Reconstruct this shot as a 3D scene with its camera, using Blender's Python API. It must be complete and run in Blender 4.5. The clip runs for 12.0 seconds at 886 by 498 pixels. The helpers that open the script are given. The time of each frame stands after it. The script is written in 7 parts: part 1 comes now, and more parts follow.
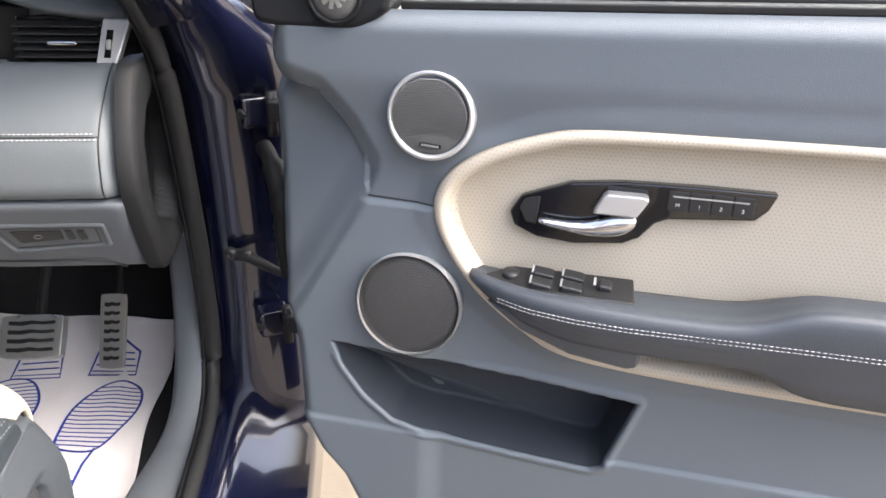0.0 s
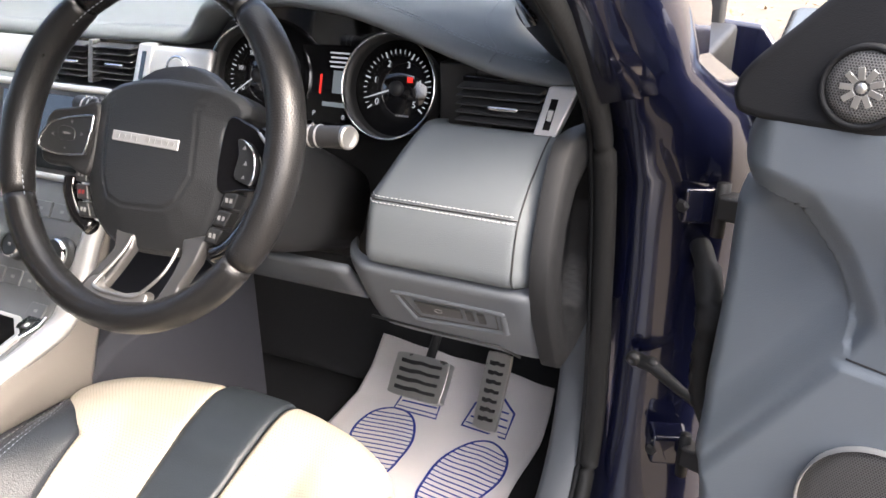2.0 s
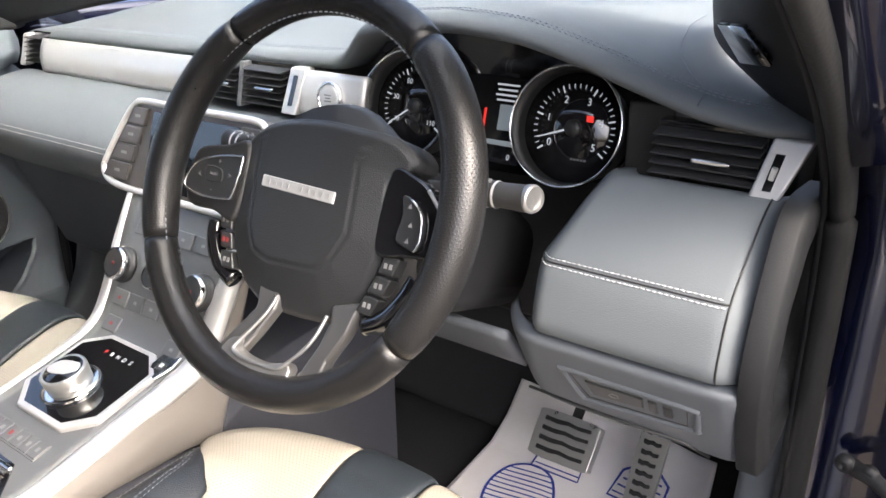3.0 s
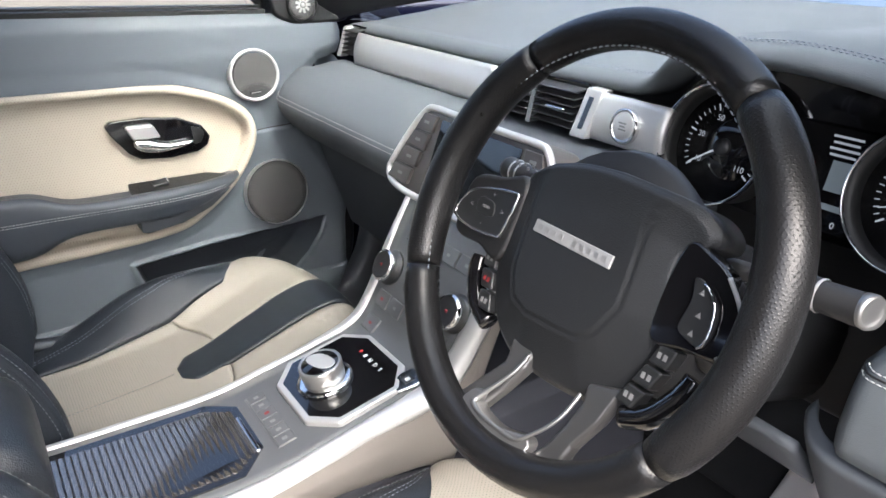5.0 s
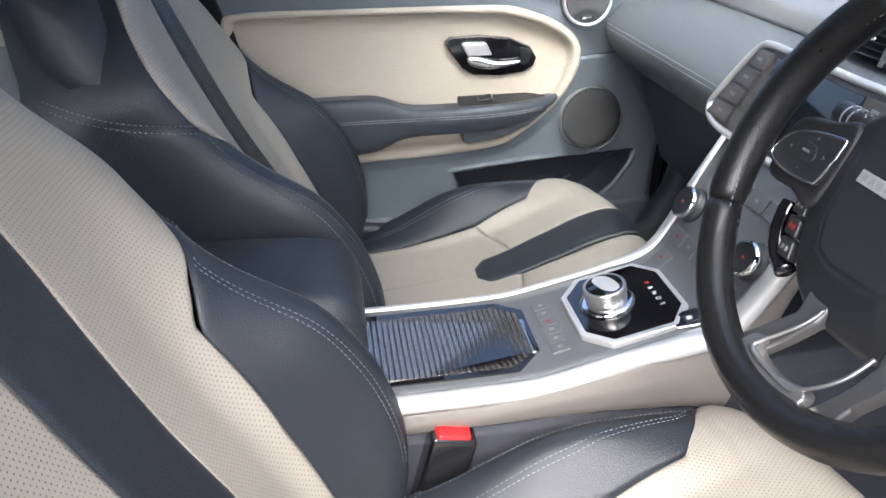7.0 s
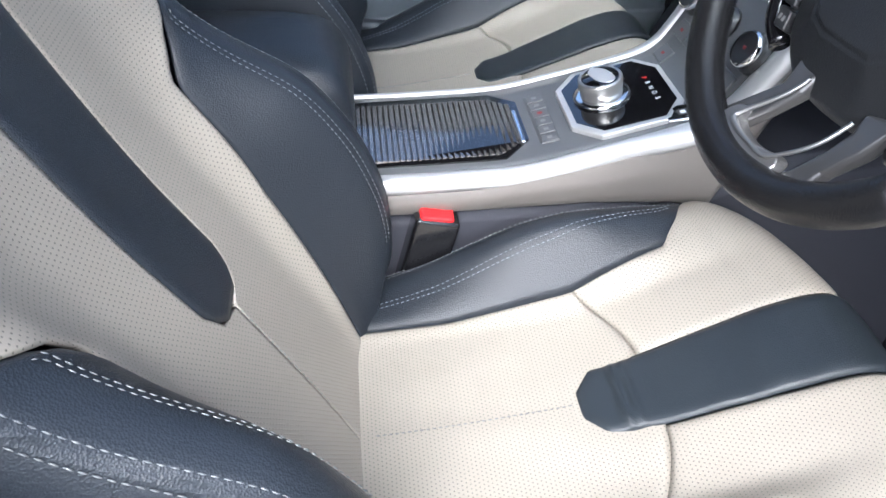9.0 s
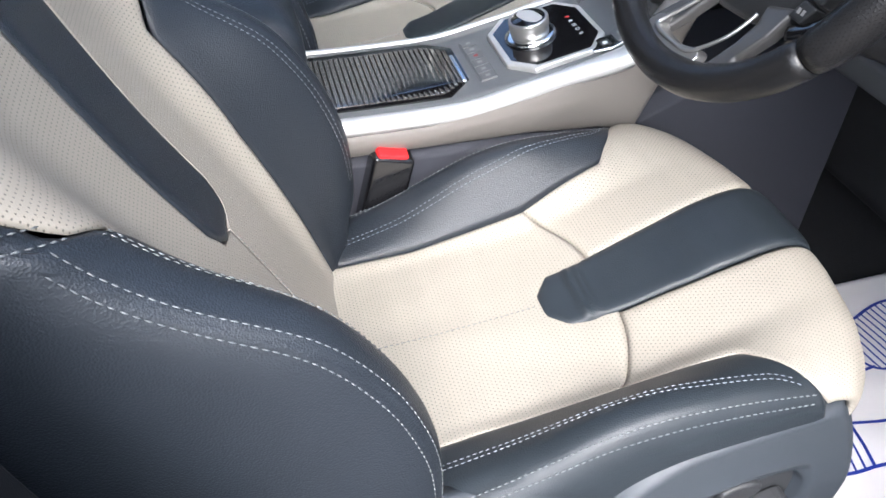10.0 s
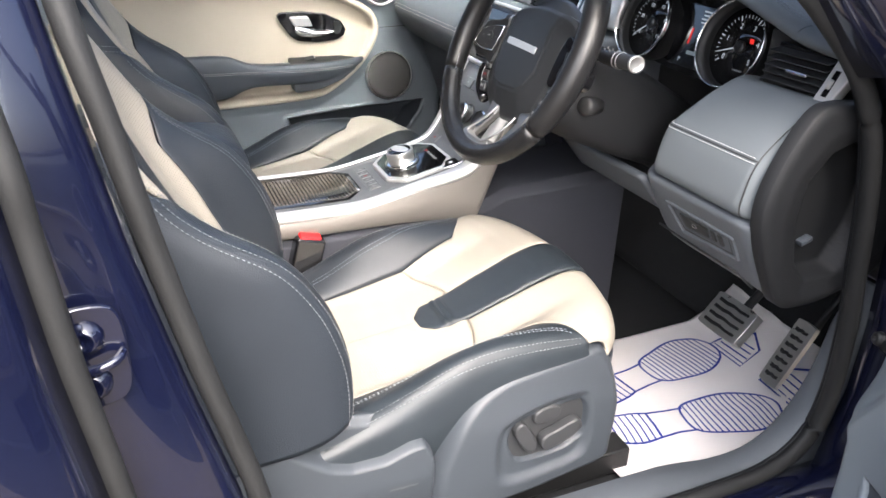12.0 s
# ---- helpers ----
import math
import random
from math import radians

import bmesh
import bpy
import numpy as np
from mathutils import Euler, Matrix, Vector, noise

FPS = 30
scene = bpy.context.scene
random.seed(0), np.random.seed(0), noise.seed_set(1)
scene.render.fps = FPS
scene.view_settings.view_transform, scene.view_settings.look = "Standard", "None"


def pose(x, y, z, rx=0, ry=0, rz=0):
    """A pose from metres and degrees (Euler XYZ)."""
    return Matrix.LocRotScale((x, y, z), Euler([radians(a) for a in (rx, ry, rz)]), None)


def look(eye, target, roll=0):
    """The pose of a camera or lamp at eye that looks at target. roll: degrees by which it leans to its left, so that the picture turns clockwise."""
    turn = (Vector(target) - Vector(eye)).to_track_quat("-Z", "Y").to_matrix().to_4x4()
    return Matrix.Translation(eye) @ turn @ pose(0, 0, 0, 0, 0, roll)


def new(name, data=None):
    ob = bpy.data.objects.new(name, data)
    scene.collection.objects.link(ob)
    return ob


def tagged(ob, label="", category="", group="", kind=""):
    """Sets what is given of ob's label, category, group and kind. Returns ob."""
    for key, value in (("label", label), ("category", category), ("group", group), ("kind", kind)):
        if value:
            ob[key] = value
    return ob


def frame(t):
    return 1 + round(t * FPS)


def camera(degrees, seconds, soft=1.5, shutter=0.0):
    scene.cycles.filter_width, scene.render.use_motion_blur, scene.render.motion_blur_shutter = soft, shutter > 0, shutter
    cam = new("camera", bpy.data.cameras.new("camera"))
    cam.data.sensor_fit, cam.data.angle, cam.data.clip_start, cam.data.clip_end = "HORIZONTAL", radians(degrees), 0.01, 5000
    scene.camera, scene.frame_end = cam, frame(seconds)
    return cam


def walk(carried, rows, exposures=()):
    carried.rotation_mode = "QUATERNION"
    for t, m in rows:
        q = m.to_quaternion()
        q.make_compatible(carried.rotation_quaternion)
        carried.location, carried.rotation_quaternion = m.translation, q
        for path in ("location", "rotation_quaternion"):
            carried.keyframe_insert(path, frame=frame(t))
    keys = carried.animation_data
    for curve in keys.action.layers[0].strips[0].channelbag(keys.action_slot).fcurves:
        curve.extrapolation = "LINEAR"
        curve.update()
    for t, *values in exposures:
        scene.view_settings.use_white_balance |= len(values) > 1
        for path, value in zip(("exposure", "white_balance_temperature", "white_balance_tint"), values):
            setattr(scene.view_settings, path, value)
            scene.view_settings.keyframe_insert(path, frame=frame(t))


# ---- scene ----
cam = camera(61.0, 12.0, soft=1.6)
PATH = [
    (0, (1.032, -0.748, 1.173), (1.221, 1.06, 0.339), 1.3),
    (0.5, (0.993, -0.725, 1.174), (0.915, 1.1, 0.358), 1.2),
    (1, (0.973, -0.651, 1.185), (0.619, 1.143, 0.375), 0.9),
    (1.5, (0.963, -0.59, 1.194), (0.378, 1.145, 0.389), 0.5),
    (2, (0.954, -0.537, 1.198), (0.164, 1.12, 0.404), -0.2),
    (2.5, (0.91, -0.498, 1.204), (-0.032, 1.081, 0.417), -0.6),
    (3, (0.838, -0.446, 1.207), (-0.223, 1.061, 0.43), -0.7),
    (3.2, (0.814, -0.433, 1.204), (-0.295, 1.043, 0.437), -0.5),
    (4.8, (0.766, -0.377, 1.226), (-0.728, 0.692, 0.434), 0.3),
    (5, (0.769, -0.382, 1.226), (-0.771, 0.62, 0.436), 0.2),
    (5.5, (0.773, -0.388, 1.229), (-0.872, 0.422, 0.429), -0.2),
    (6, (0.781, -0.392, 1.228), (-0.936, 0.222, 0.405), -0.6),
    (6.5, (0.793, -0.392, 1.229), (-0.96, 0.018, 0.358), -1.1),
    (7, (0.806, -0.395, 1.226), (-0.941, -0.144, 0.287), -1.2),
    (7.2, (0.812, -0.398, 1.223), (-0.923, -0.195, 0.25), -1.1),
    (8.8, (0.832, -0.371, 1.17), (-0.708, -0.214, -0.096), 0.4),
    (9, (0.84, -0.371, 1.173), (-0.67, -0.184, -0.126), 0.6),
    (9.5, (0.873, -0.386, 1.166), (-0.596, -0.107, -0.163), 0.5),
    (10, (0.931, -0.438, 1.164), (-0.523, -0.044, -0.152), 0.6),
    (10.5, (1.023, -0.481, 1.156), (-0.462, 0.017, -0.088), 0.3),
    (11, (1.119, -0.516, 1.17), (-0.414, 0.092, 0.038), 1.2),
    (11.5, (1.256, -0.539, 1.206), (-0.323, 0.139, 0.184), 1.5),
    (12, (1.386, -0.564, 1.22), (-0.262, 0.15, 0.341), 1.8),
]
walk(cam, [(t, look(eye, target, roll)) for t, eye, target, roll in PATH], [(0.0, 2.85, 6350, 8), (1.0, 2.75, 6350, 8), (2.0, 2.95, 6550, 10), (3.0, 2.9, 6450, 9), (5.0, 2.4, 6000, 8), (7.0, 2.35, 5750, 8), (9.0, 2.2, 5350, 7), (10.0, 2.2, 5550, 7), (12.0, 2.6, 6100, 8)])

# ---- light ----
world = bpy.data.worlds.new("sky")
scene.world = world
world.use_nodes = True
wn = world.node_tree
sky = wn.nodes.new("ShaderNodeTexSky")
sky.sky_type, sky.sun_disc = "NISHITA", False
sky.sun_elevation, sky.sun_rotation = radians(47), radians(98)
sky.air_density, sky.dust_density, sky.ozone_density = 0.6, 9.0, 0.9
wn.links.new(sky.outputs[0], wn.nodes["Background"].inputs[0])
wn.nodes["Background"].inputs[1].default_value = 0.15
sun = new("sun", bpy.data.lights.new("sun", "SUN"))
sun.data.energy, sun.data.angle, sun.data.color = 0.62, radians(110), (1.0, 0.98, 0.96)
sun.matrix_world = look((0, 0, 0), (-0.67, 0.10, -0.735))


# ---- materials ----
def mat(name, col, rough=0.5, metal=0.0, bump=0.0, scale=500.0, var=0.1, vscale=7.0, coat=0.0, grain="noise", spec=0.5, rvar=0.08):
    m = bpy.data.materials.new(name)
    m.use_nodes = True
    nt = m.node_tree
    b = nt.nodes["Principled BSDF"]
    b.inputs["Metallic"].default_value = metal
    b.inputs["Coat Weight"].default_value = coat
    b.inputs["Specular IOR Level"].default_value = spec
    tc = nt.nodes.new("ShaderNodeTexCoord")
    big = nt.nodes.new("ShaderNodeTexNoise")
    big.inputs["Scale"].default_value, big.inputs["Detail"].default_value = vscale, 6
    nt.links.new(tc.outputs["Object"], big.inputs["Vector"])
    ramp = nt.nodes.new("ShaderNodeMix")
    ramp.data_type = "RGBA"
    ramp.inputs["A"].default_value = (*[c * (1 - var) for c in col], 1)
    ramp.inputs["B"].default_value = (*[min(1, c * (1 + var)) for c in col], 1)
    nt.links.new(big.outputs["Fac"], ramp.inputs["Factor"])
    nt.links.new(ramp.outputs["Result"], b.inputs["Base Color"])
    rr = nt.nodes.new("ShaderNodeMapRange")
    rr.inputs["To Min"].default_value, rr.inputs["To Max"].default_value = max(0.02, rough - rvar), min(1, rough + rvar)
    nt.links.new(big.outputs["Fac"], rr.inputs["Value"])
    nt.links.new(rr.outputs["Result"], b.inputs["Roughness"])
    if bump:
        if grain == "leather":
            g = nt.nodes.new("ShaderNodeTexVoronoi")
            out = g.outputs["Distance"]
        else:
            g = nt.nodes.new("ShaderNodeTexNoise")
            g.inputs["Detail"].default_value = 3
            out = g.outputs["Fac"]
        g.inputs["Scale"].default_value = scale
        nt.links.new(tc.outputs["Object"], g.inputs["Vector"])
        bn = nt.nodes.new("ShaderNodeBump")
        bn.inputs["Strength"].default_value, bn.inputs["Distance"].default_value = bump, 0.0015
        nt.links.new(out, bn.inputs["Height"])
        nt.links.new(bn.outputs["Normal"], b.inputs["Normal"])
    return m


def dotted(m, pitch, radius, hole=0.25, depth=0.5):
    """Perforation in staggered rows, laid out in metres on the mesh's own map."""
    nt = m.node_tree
    b = nt.nodes["Principled BSDF"]
    uv = nt.nodes.new("ShaderNodeUVMap")
    sep = nt.nodes.new("ShaderNodeSeparateXYZ")
    nt.links.new(uv.outputs[0], sep.inputs[0])

    def op(kind, a, c=None):
        n = nt.nodes.new("ShaderNodeMath")
        n.operation = kind
        for k, v in ((0, a), (1, c)):
            if v is None:
                continue
            if isinstance(v, (int, float)):
                n.inputs[k].default_value = v
            else:
                nt.links.new(v, n.inputs[k])
        return n.outputs[0]

    row = op("DIVIDE", sep.outputs[1], pitch * 0.866)
    shift = op("MULTIPLY", op("MODULO", op("ABSOLUTE", op("FLOOR", row)), 2.0), 0.5)
    fx = op("SUBTRACT", op("FRACT", op("ADD", op("ADD", op("DIVIDE", sep.outputs[0], pitch), shift), 500.0)), 0.5)
    fy = op("MULTIPLY", op("SUBTRACT", op("FRACT", row), 0.5), 0.866)
    dist = op("SQRT", op("ADD", op("MULTIPLY", fx, fx), op("MULTIPLY", fy, fy)))
    edge = nt.nodes.new("ShaderNodeMapRange")
    edge.interpolation_type = "SMOOTHSTEP"
    edge.inputs["From Min"].default_value, edge.inputs["From Max"].default_value = radius / pitch * 0.6, radius / pitch * 1.3
    nt.links.new(dist, edge.inputs["Value"])
    src = b.inputs["Base Color"].links[0].from_socket
    mix = nt.nodes.new("ShaderNodeMix")
    mix.data_type, mix.blend_type = "RGBA", "MULTIPLY"
    mix.inputs["Factor"].default_value = 1.0
    lo = nt.nodes.new("ShaderNodeMapRange")
    lo.inputs["To Min"].default_value = hole
    nt.links.new(edge.outputs["Result"], lo.inputs["Value"])
    nt.links.new(src, mix.inputs["A"])
    nt.links.new(lo.outputs["Result"], mix.inputs["B"])
    nt.links.new(mix.outputs["Result"], b.inputs["Base Color"])
    bn = nt.nodes.new("ShaderNodeBump")
    bn.inputs["Strength"].default_value, bn.inputs["Distance"].default_value = depth, 0.0012
    nt.links.new(edge.outputs["Result"], bn.inputs["Height"])
    if b.inputs["Normal"].links:
        nt.links.new(b.inputs["Normal"].links[0].from_socket, bn.inputs["Normal"])
    nt.links.new(bn.outputs["Normal"], b.inputs["Normal"])
    return m


def lit(name, col, power):
    m = bpy.data.materials.new(name)
    m.use_nodes = True
    b = m.node_tree.nodes["Principled BSDF"]
    b.inputs["Base Color"].default_value = (*[c * 0.3 for c in col], 1)
    b.inputs["Emission Color"].default_value = (*col, 1)
    b.inputs["Emission Strength"].default_value = power
    return m


def glass(name, tint, rough=0.0):
    m = bpy.data.materials.new(name)
    m.use_nodes = True
    b = m.node_tree.nodes["Principled BSDF"]
    b.inputs["Base Color"].default_value = (*tint, 1)
    b.inputs["Transmission Weight"].default_value = 1.0
    b.inputs["Roughness"].default_value = rough
    b.inputs["IOR"].default_value = 1.12
    return m


VINYL = mat("blue_grey_vinyl", (0.117, 0.137, 0.156), 0.5, bump=0.16, scale=900, var=0.05, grain="leather")
VINYL_DARK = mat("dark_blue_grey_leather", (0.046, 0.054, 0.066), 0.45, bump=0.16, scale=900, var=0.06, grain="leather")
VINYL_LOW = mat("blue_grey_plastic", (0.074, 0.083, 0.095), 0.55, bump=0.15, scale=1100, var=0.06)
PAD = mat("blue_grey_dash_leather", (0.100, 0.112, 0.121), 0.6, bump=0.18, scale=1000, var=0.05, grain="leather", spec=0.35)
LEATHER = mat("navy_leather", (0.0165, 0.0205, 0.0265), 0.40, bump=0.26, scale=650, var=0.2, grain="leather", spec=0.42)
LEATHER_WORN = mat("worn_navy_leather", (0.019, 0.024, 0.029), 0.42, spec=0.4, bump=0.16, scale=700, var=0.25, vscale=14, grain="leather")
CREAM = mat("cream_leather", (0.32, 0.292, 0.248), 0.5, bump=0.12, scale=800, var=0.06, grain="leather")
CREAM_DOTS = dotted(mat("perforated_cream_leather", (0.31, 0.283, 0.238), 0.5, bump=0.1, scale=800, var=0.06, grain="leather"), 0.0048, 0.00075, 0.42)
CREAM_DOOR = dotted(mat("perforated_cream_trim", (0.49, 0.44, 0.355), 0.55, bump=0.1, scale=800, var=0.05, grain="leather"), 0.0054, 0.0009, 0.72, 0.3)
SILVER = mat("satin_silver_paint", (0.52, 0.52, 0.515), 0.34, metal=0.5, bump=0.04, scale=1500, var=0.03)
SKIRT = mat("silver_beige_plastic", (0.205, 0.188, 0.172), 0.42, metal=0.35, bump=0.05, scale=1500, var=0.04)
CHROME = mat("polished_chrome", (0.80, 0.80, 0.80), 0.12, metal=1.0, var=0.03)
ALU = mat("brushed_aluminium", (0.50, 0.50, 0.485), 0.3, metal=0.85, bump=0.1, scale=700, var=0.1, vscale=30)
GLOSS = mat("piano_black", (0.006, 0.006, 0.007), 0.07, coat=0.6, var=0.05, rvar=0.03)
BLACK = mat("black_plastic", (0.014, 0.0143, 0.015), 0.5, bump=0.2, scale=1200, var=0.12)
BLACK_SOFT = mat("black_soft_plastic", (0.0095, 0.0102, 0.0115), 0.6, bump=0.25, scale=900, var=0.12, spec=0.22)
RUBBER = mat("black_rubber_seal", (0.013, 0.0135, 0.014), 0.6, bump=0.25, scale=250, var=0.25, vscale=25, spec=0.3)
WHEEL_LEATHER = mat("black_wheel_leather", (0.0095, 0.0095, 0.010), 0.26, bump=0.2, scale=650, var=0.15, grain="leather", spec=0.36)
WHEEL_DOTS = dotted(mat("perforated_wheel_leather", (0.010, 0.010, 0.0105), 0.30, bump=0.1, scale=650, var=0.15, grain="leather", spec=0.36), 0.0030, 0.00055, 0.3, 0.25)
AIRBAG = mat("black_airbag_cover", (0.018, 0.0192, 0.021), 0.38, bump=0.18, scale=900, var=0.1, grain="leather", spec=0.36)
PAINT = mat("navy_metallic_paint", (0.005, 0.0065, 0.022), 0.2, metal=0.3, coat=1.0, var=0.12, vscale=60)
CARPET = mat("dark_carpet", (0.011, 0.0115, 0.013), 0.95, bump=0.9, scale=420, var=0.35, vscale=40)
FELT = mat("navy_felt_trim", (0.032, 0.034, 0.044), 0.8, bump=0.3, scale=700, var=0.1)
PAPER = mat("white_paper", (0.77, 0.735, 0.725), 0.75, bump=0.3, scale=25, var=0.04, vscale=9)
INK = mat("blue_print_ink", (0.012, 0.03, 0.26), 0.7, var=0.1)
THREAD = mat("pale_grey_thread", (0.155, 0.165, 0.17), 0.75, var=0.15, vscale=200)
THREAD_PALE = mat("white_thread", (0.50, 0.51, 0.51), 0.7, var=0.1, vscale=200)
THREAD_DARK = mat("mid_grey_thread", (0.2, 0.22, 0.25), 0.75, var=0.15, vscale=200)
GRILLE = dotted(mat("grey_speaker_mesh", (0.15, 0.15, 0.148), 0.5, metal=0.4, var=0.05), 0.0024, 0.0008, 0.2)
GRILLE_DARK = dotted(mat("dark_speaker_mesh", (0.075, 0.075, 0.075), 0.5, metal=0.3, var=0.05), 0.0024, 0.0008, 0.2)
KEY = mat("dark_grey_key", (0.018, 0.019, 0.020), 0.4, var=0.08)
VINYL_SEAT = mat("dark_blue_grey_plastic", (0.036, 0.042, 0.050), 0.48, bump=0.15, scale=1100, var=0.06)
# the deep shade in the door pockets, put into a colour
POCKET_SHADE = mat("dark_pocket_shade", (0.026, 0.032, 0.042), 0.7, bump=0.15, scale=900, var=0.08)
SWITCH = mat("dark_grey_switch", (0.030, 0.031, 0.033), 0.45, bump=0.1, scale=1200, var=0.06)
TAUPE = mat("taupe_satin_plastic", (0.075, 0.070, 0.068), 0.4, metal=0.2, bump=0.05, scale=1500, var=0.05)
KEY_GREY = mat("mid_grey_console", (0.105, 0.109, 0.112), 0.42, metal=0.2, bump=0.08, scale=1500, var=0.05)
RED_MARK = mat("dull_red_marking", (0.22, 0.02, 0.02), 0.6, var=0.05)
RED = mat("red_plastic", (0.62, 0.012, 0.015), 0.35, var=0.05)
MARK = mat("white_marking", (0.75, 0.75, 0.74), 0.6, var=0.03)
MARK_GREY = mat("grey_marking", (0.20, 0.20, 0.20), 0.6, var=0.03)
GLOW = lit("white_dial_light", (0.9, 0.93, 1.0), 0.055)
GLOW_RED = lit("red_dial_light", (1.0, 0.04, 0.03), 0.12)
GLOW_SCREEN = lit("screen_light", (0.45, 0.52, 0.56), 0.03)
GLASS = glass("clear_glass", (0.93, 0.97, 0.95))
SCREEN_GLASS = glass("solar_tinted_glass", (0.84, 0.88, 0.87))
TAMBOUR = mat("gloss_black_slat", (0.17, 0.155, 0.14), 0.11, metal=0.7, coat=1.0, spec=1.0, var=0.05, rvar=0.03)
GRAVEL = mat("sandy_gravel", (0.105, 0.090, 0.072), 0.95, bump=1.0, scale=60, var=0.4, vscale=2.5)
STONE = mat("pale_stone", (0.30, 0.265, 0.23), 0.85, bump=0.5, scale=40, var=0.3, vscale=20)
SATIN_TRIM = mat("satin_spoke_metal", (0.34, 0.34, 0.335), 0.3, metal=0.85, bump=0.04, scale=1500, var=0.04)
SATIN_DARK = mat("dark_satin_metal", (0.10, 0.10, 0.10), 0.32, metal=0.6, var=0.05)
MIRROR = mat("mirror_glass", (0.85, 0.86, 0.85), 0.03, metal=1.0, var=0.02, rvar=0.01)
LEAF = mat("dry_leaf", (0.20, 0.11, 0.045), 0.8, var=0.5, vscale=9)
HEADLINER = mat("dark_headliner", (0.10, 0.10, 0.105), 0.9, bump=0.2, scale=900, var=0.04)

# ---- building helpers ----
INFO = {}


def thing(name, loc, label, category, group="", mirror=False, turn=0.0, kind=""):
    ob = new(name)
    ob.empty_display_size = 0.05
    ob.matrix_world = pose(*loc, 0, 0, turn)
    INFO[ob] = (Vector(loc), mirror)
    return tagged(ob, label, category, group, kind)


def part(name, verts, faces, material, parent, label="", uvs=None, smooth=True, bevel=0.0, thick=0.0, sub=0, seg=2, kind=""):
    """One mesh, given in car coordinates, under a thing or a part of it."""
    root = parent if parent in INFO else parent.parent
    loc, mirror = INFO[root]
    me = bpy.data.meshes.new(name)
    vs = [((-v[0] if mirror else v[0]) - loc[0], v[1] - loc[1], v[2] - loc[2]) for v in verts]
    fs = [tuple(reversed(f)) for f in faces] if mirror else [tuple(f) for f in faces]
    me.from_pydata(vs, [], fs)
    if uvs is not None:
        layer = me.uv_layers.new(name="map")
        for loop in me.loops:
            layer.data[loop.index].uv = uvs[loop.vertex_index]
    me.materials.append(material)
    if smooth:
        me.polygons.foreach_set("use_smooth", [True] * len(me.polygons))
    me.update()
    ob = new(name, me)
    ob.parent = parent
    if thick:
        mo = ob.modifiers.new("thickness", "SOLIDIFY")
        mo.thickness, mo.offset = thick, -1
    if bevel:
        mo = ob.modifiers.new("edges", "BEVEL")
        mo.width, mo.segments, mo.limit_method, mo.angle_limit = bevel, seg, "ANGLE", radians(35)
        mo.harden_normals = True
    if sub:
        mo = ob.modifiers.new("round", "SUBSURF")
        mo.levels = mo.render_levels = sub
    return tagged(ob, label, kind=kind)


def grid(name, fn, nu, nv, material, parent, label="", thick=0.0, uv=None, flip=False, **kw):
    """A surface fn(u, v), u and v from 0 to 1."""
    vs, uvs = [], []
    for j in range(nv + 1):
        for i in range(nu + 1):
            u, v = i / nu, j / nv
            vs.append(fn(u, v))
            uvs.append(uv(u, v) if uv else (u, v))
    fs = []
    for j in range(nv):
        for i in range(nu):
            a = j * (nu + 1) + i
            q = (a, a + 1, a + nu + 2, a + nu + 1)
            fs.append(tuple(reversed(q)) if flip else q)
    return part(name, vs, fs, material, parent, label, uvs=uvs, thick=thick, **kw)


def loft(name, rings, material, parent, label="", caps=True, uvs=None, **kw):
    n = len(rings[0])
    vs = [p for r in rings for p in r]
    fs = []
    for j in range(len(rings) - 1):
        for i in range(n):
            a, b = j * n + i, j * n + (i + 1) % n
            fs.append((a, b, b + n, a + n))
    if caps:
        fs.append(tuple(reversed(range(n))))
        fs.append(tuple(range(len(vs) - n, len(vs))))
    return part(name, vs, fs, material, parent, label, uvs=uvs, **kw)


def frame_of(way):
    w = Vector(way).normalized()
    ref = Vector((0, 0, 1)) if abs(w.z) < 0.9 else Vector((1, 0, 0))
    a = w.cross(ref).normalized()
    return a, a.cross(w).normalized(), w


def tube(name, path, radius, material, parent, label="", n=10, closed=False, ry=None, **kw):
    """A tube along a path of points; radius a number or one for each point."""
    pts = [Vector(p) for p in path]
    rings = []
    m = len(pts)
    for k, p in enumerate(pts):
        way = pts[(k + 1) % m] - pts[k - 1] if closed else pts[min(k + 1, m - 1)] - pts[max(k - 1, 0)]
        a, b, _ = frame_of(way)
        r = radius[k] if isinstance(radius, (list, tuple)) else radius
        rb = r if ry is None else ry
        rings.append([p + a * (math.cos(2 * math.pi * i / n) * r) + b * (math.sin(2 * math.pi * i / n) * rb) for i in range(n)])
    if closed:
        rings.append(rings[0])
    return loft(name, rings, material, parent, label, caps=not closed, **kw)


def spline(points, n, closed=False):
    """Points on a smooth curve (Catmull-Rom) through the given ones, at even steps of the parameter."""
    p = [Vector(q) for q in points]
    m = len(p)
    out = []
    spans = m if closed else m - 1
    for k in range(n + (0 if closed else 1)):
        s = k / n * spans
        i = min(int(s), spans - 1)
        f = s - i
        if closed:
            a, b, c, d = p[(i - 1) % m], p[i], p[(i + 1) % m], p[(i + 2) % m]
        else:
            a, b, c, d = p[max(i - 1, 0)], p[i], p[i + 1], p[min(i + 2, m - 1)]
        out.append(0.5 * ((2 * b) + (c - a) * f + (2 * a - 5 * b + 4 * c - d) * f * f + (3 * b - a - 3 * c + d) * f ** 3))
    return out


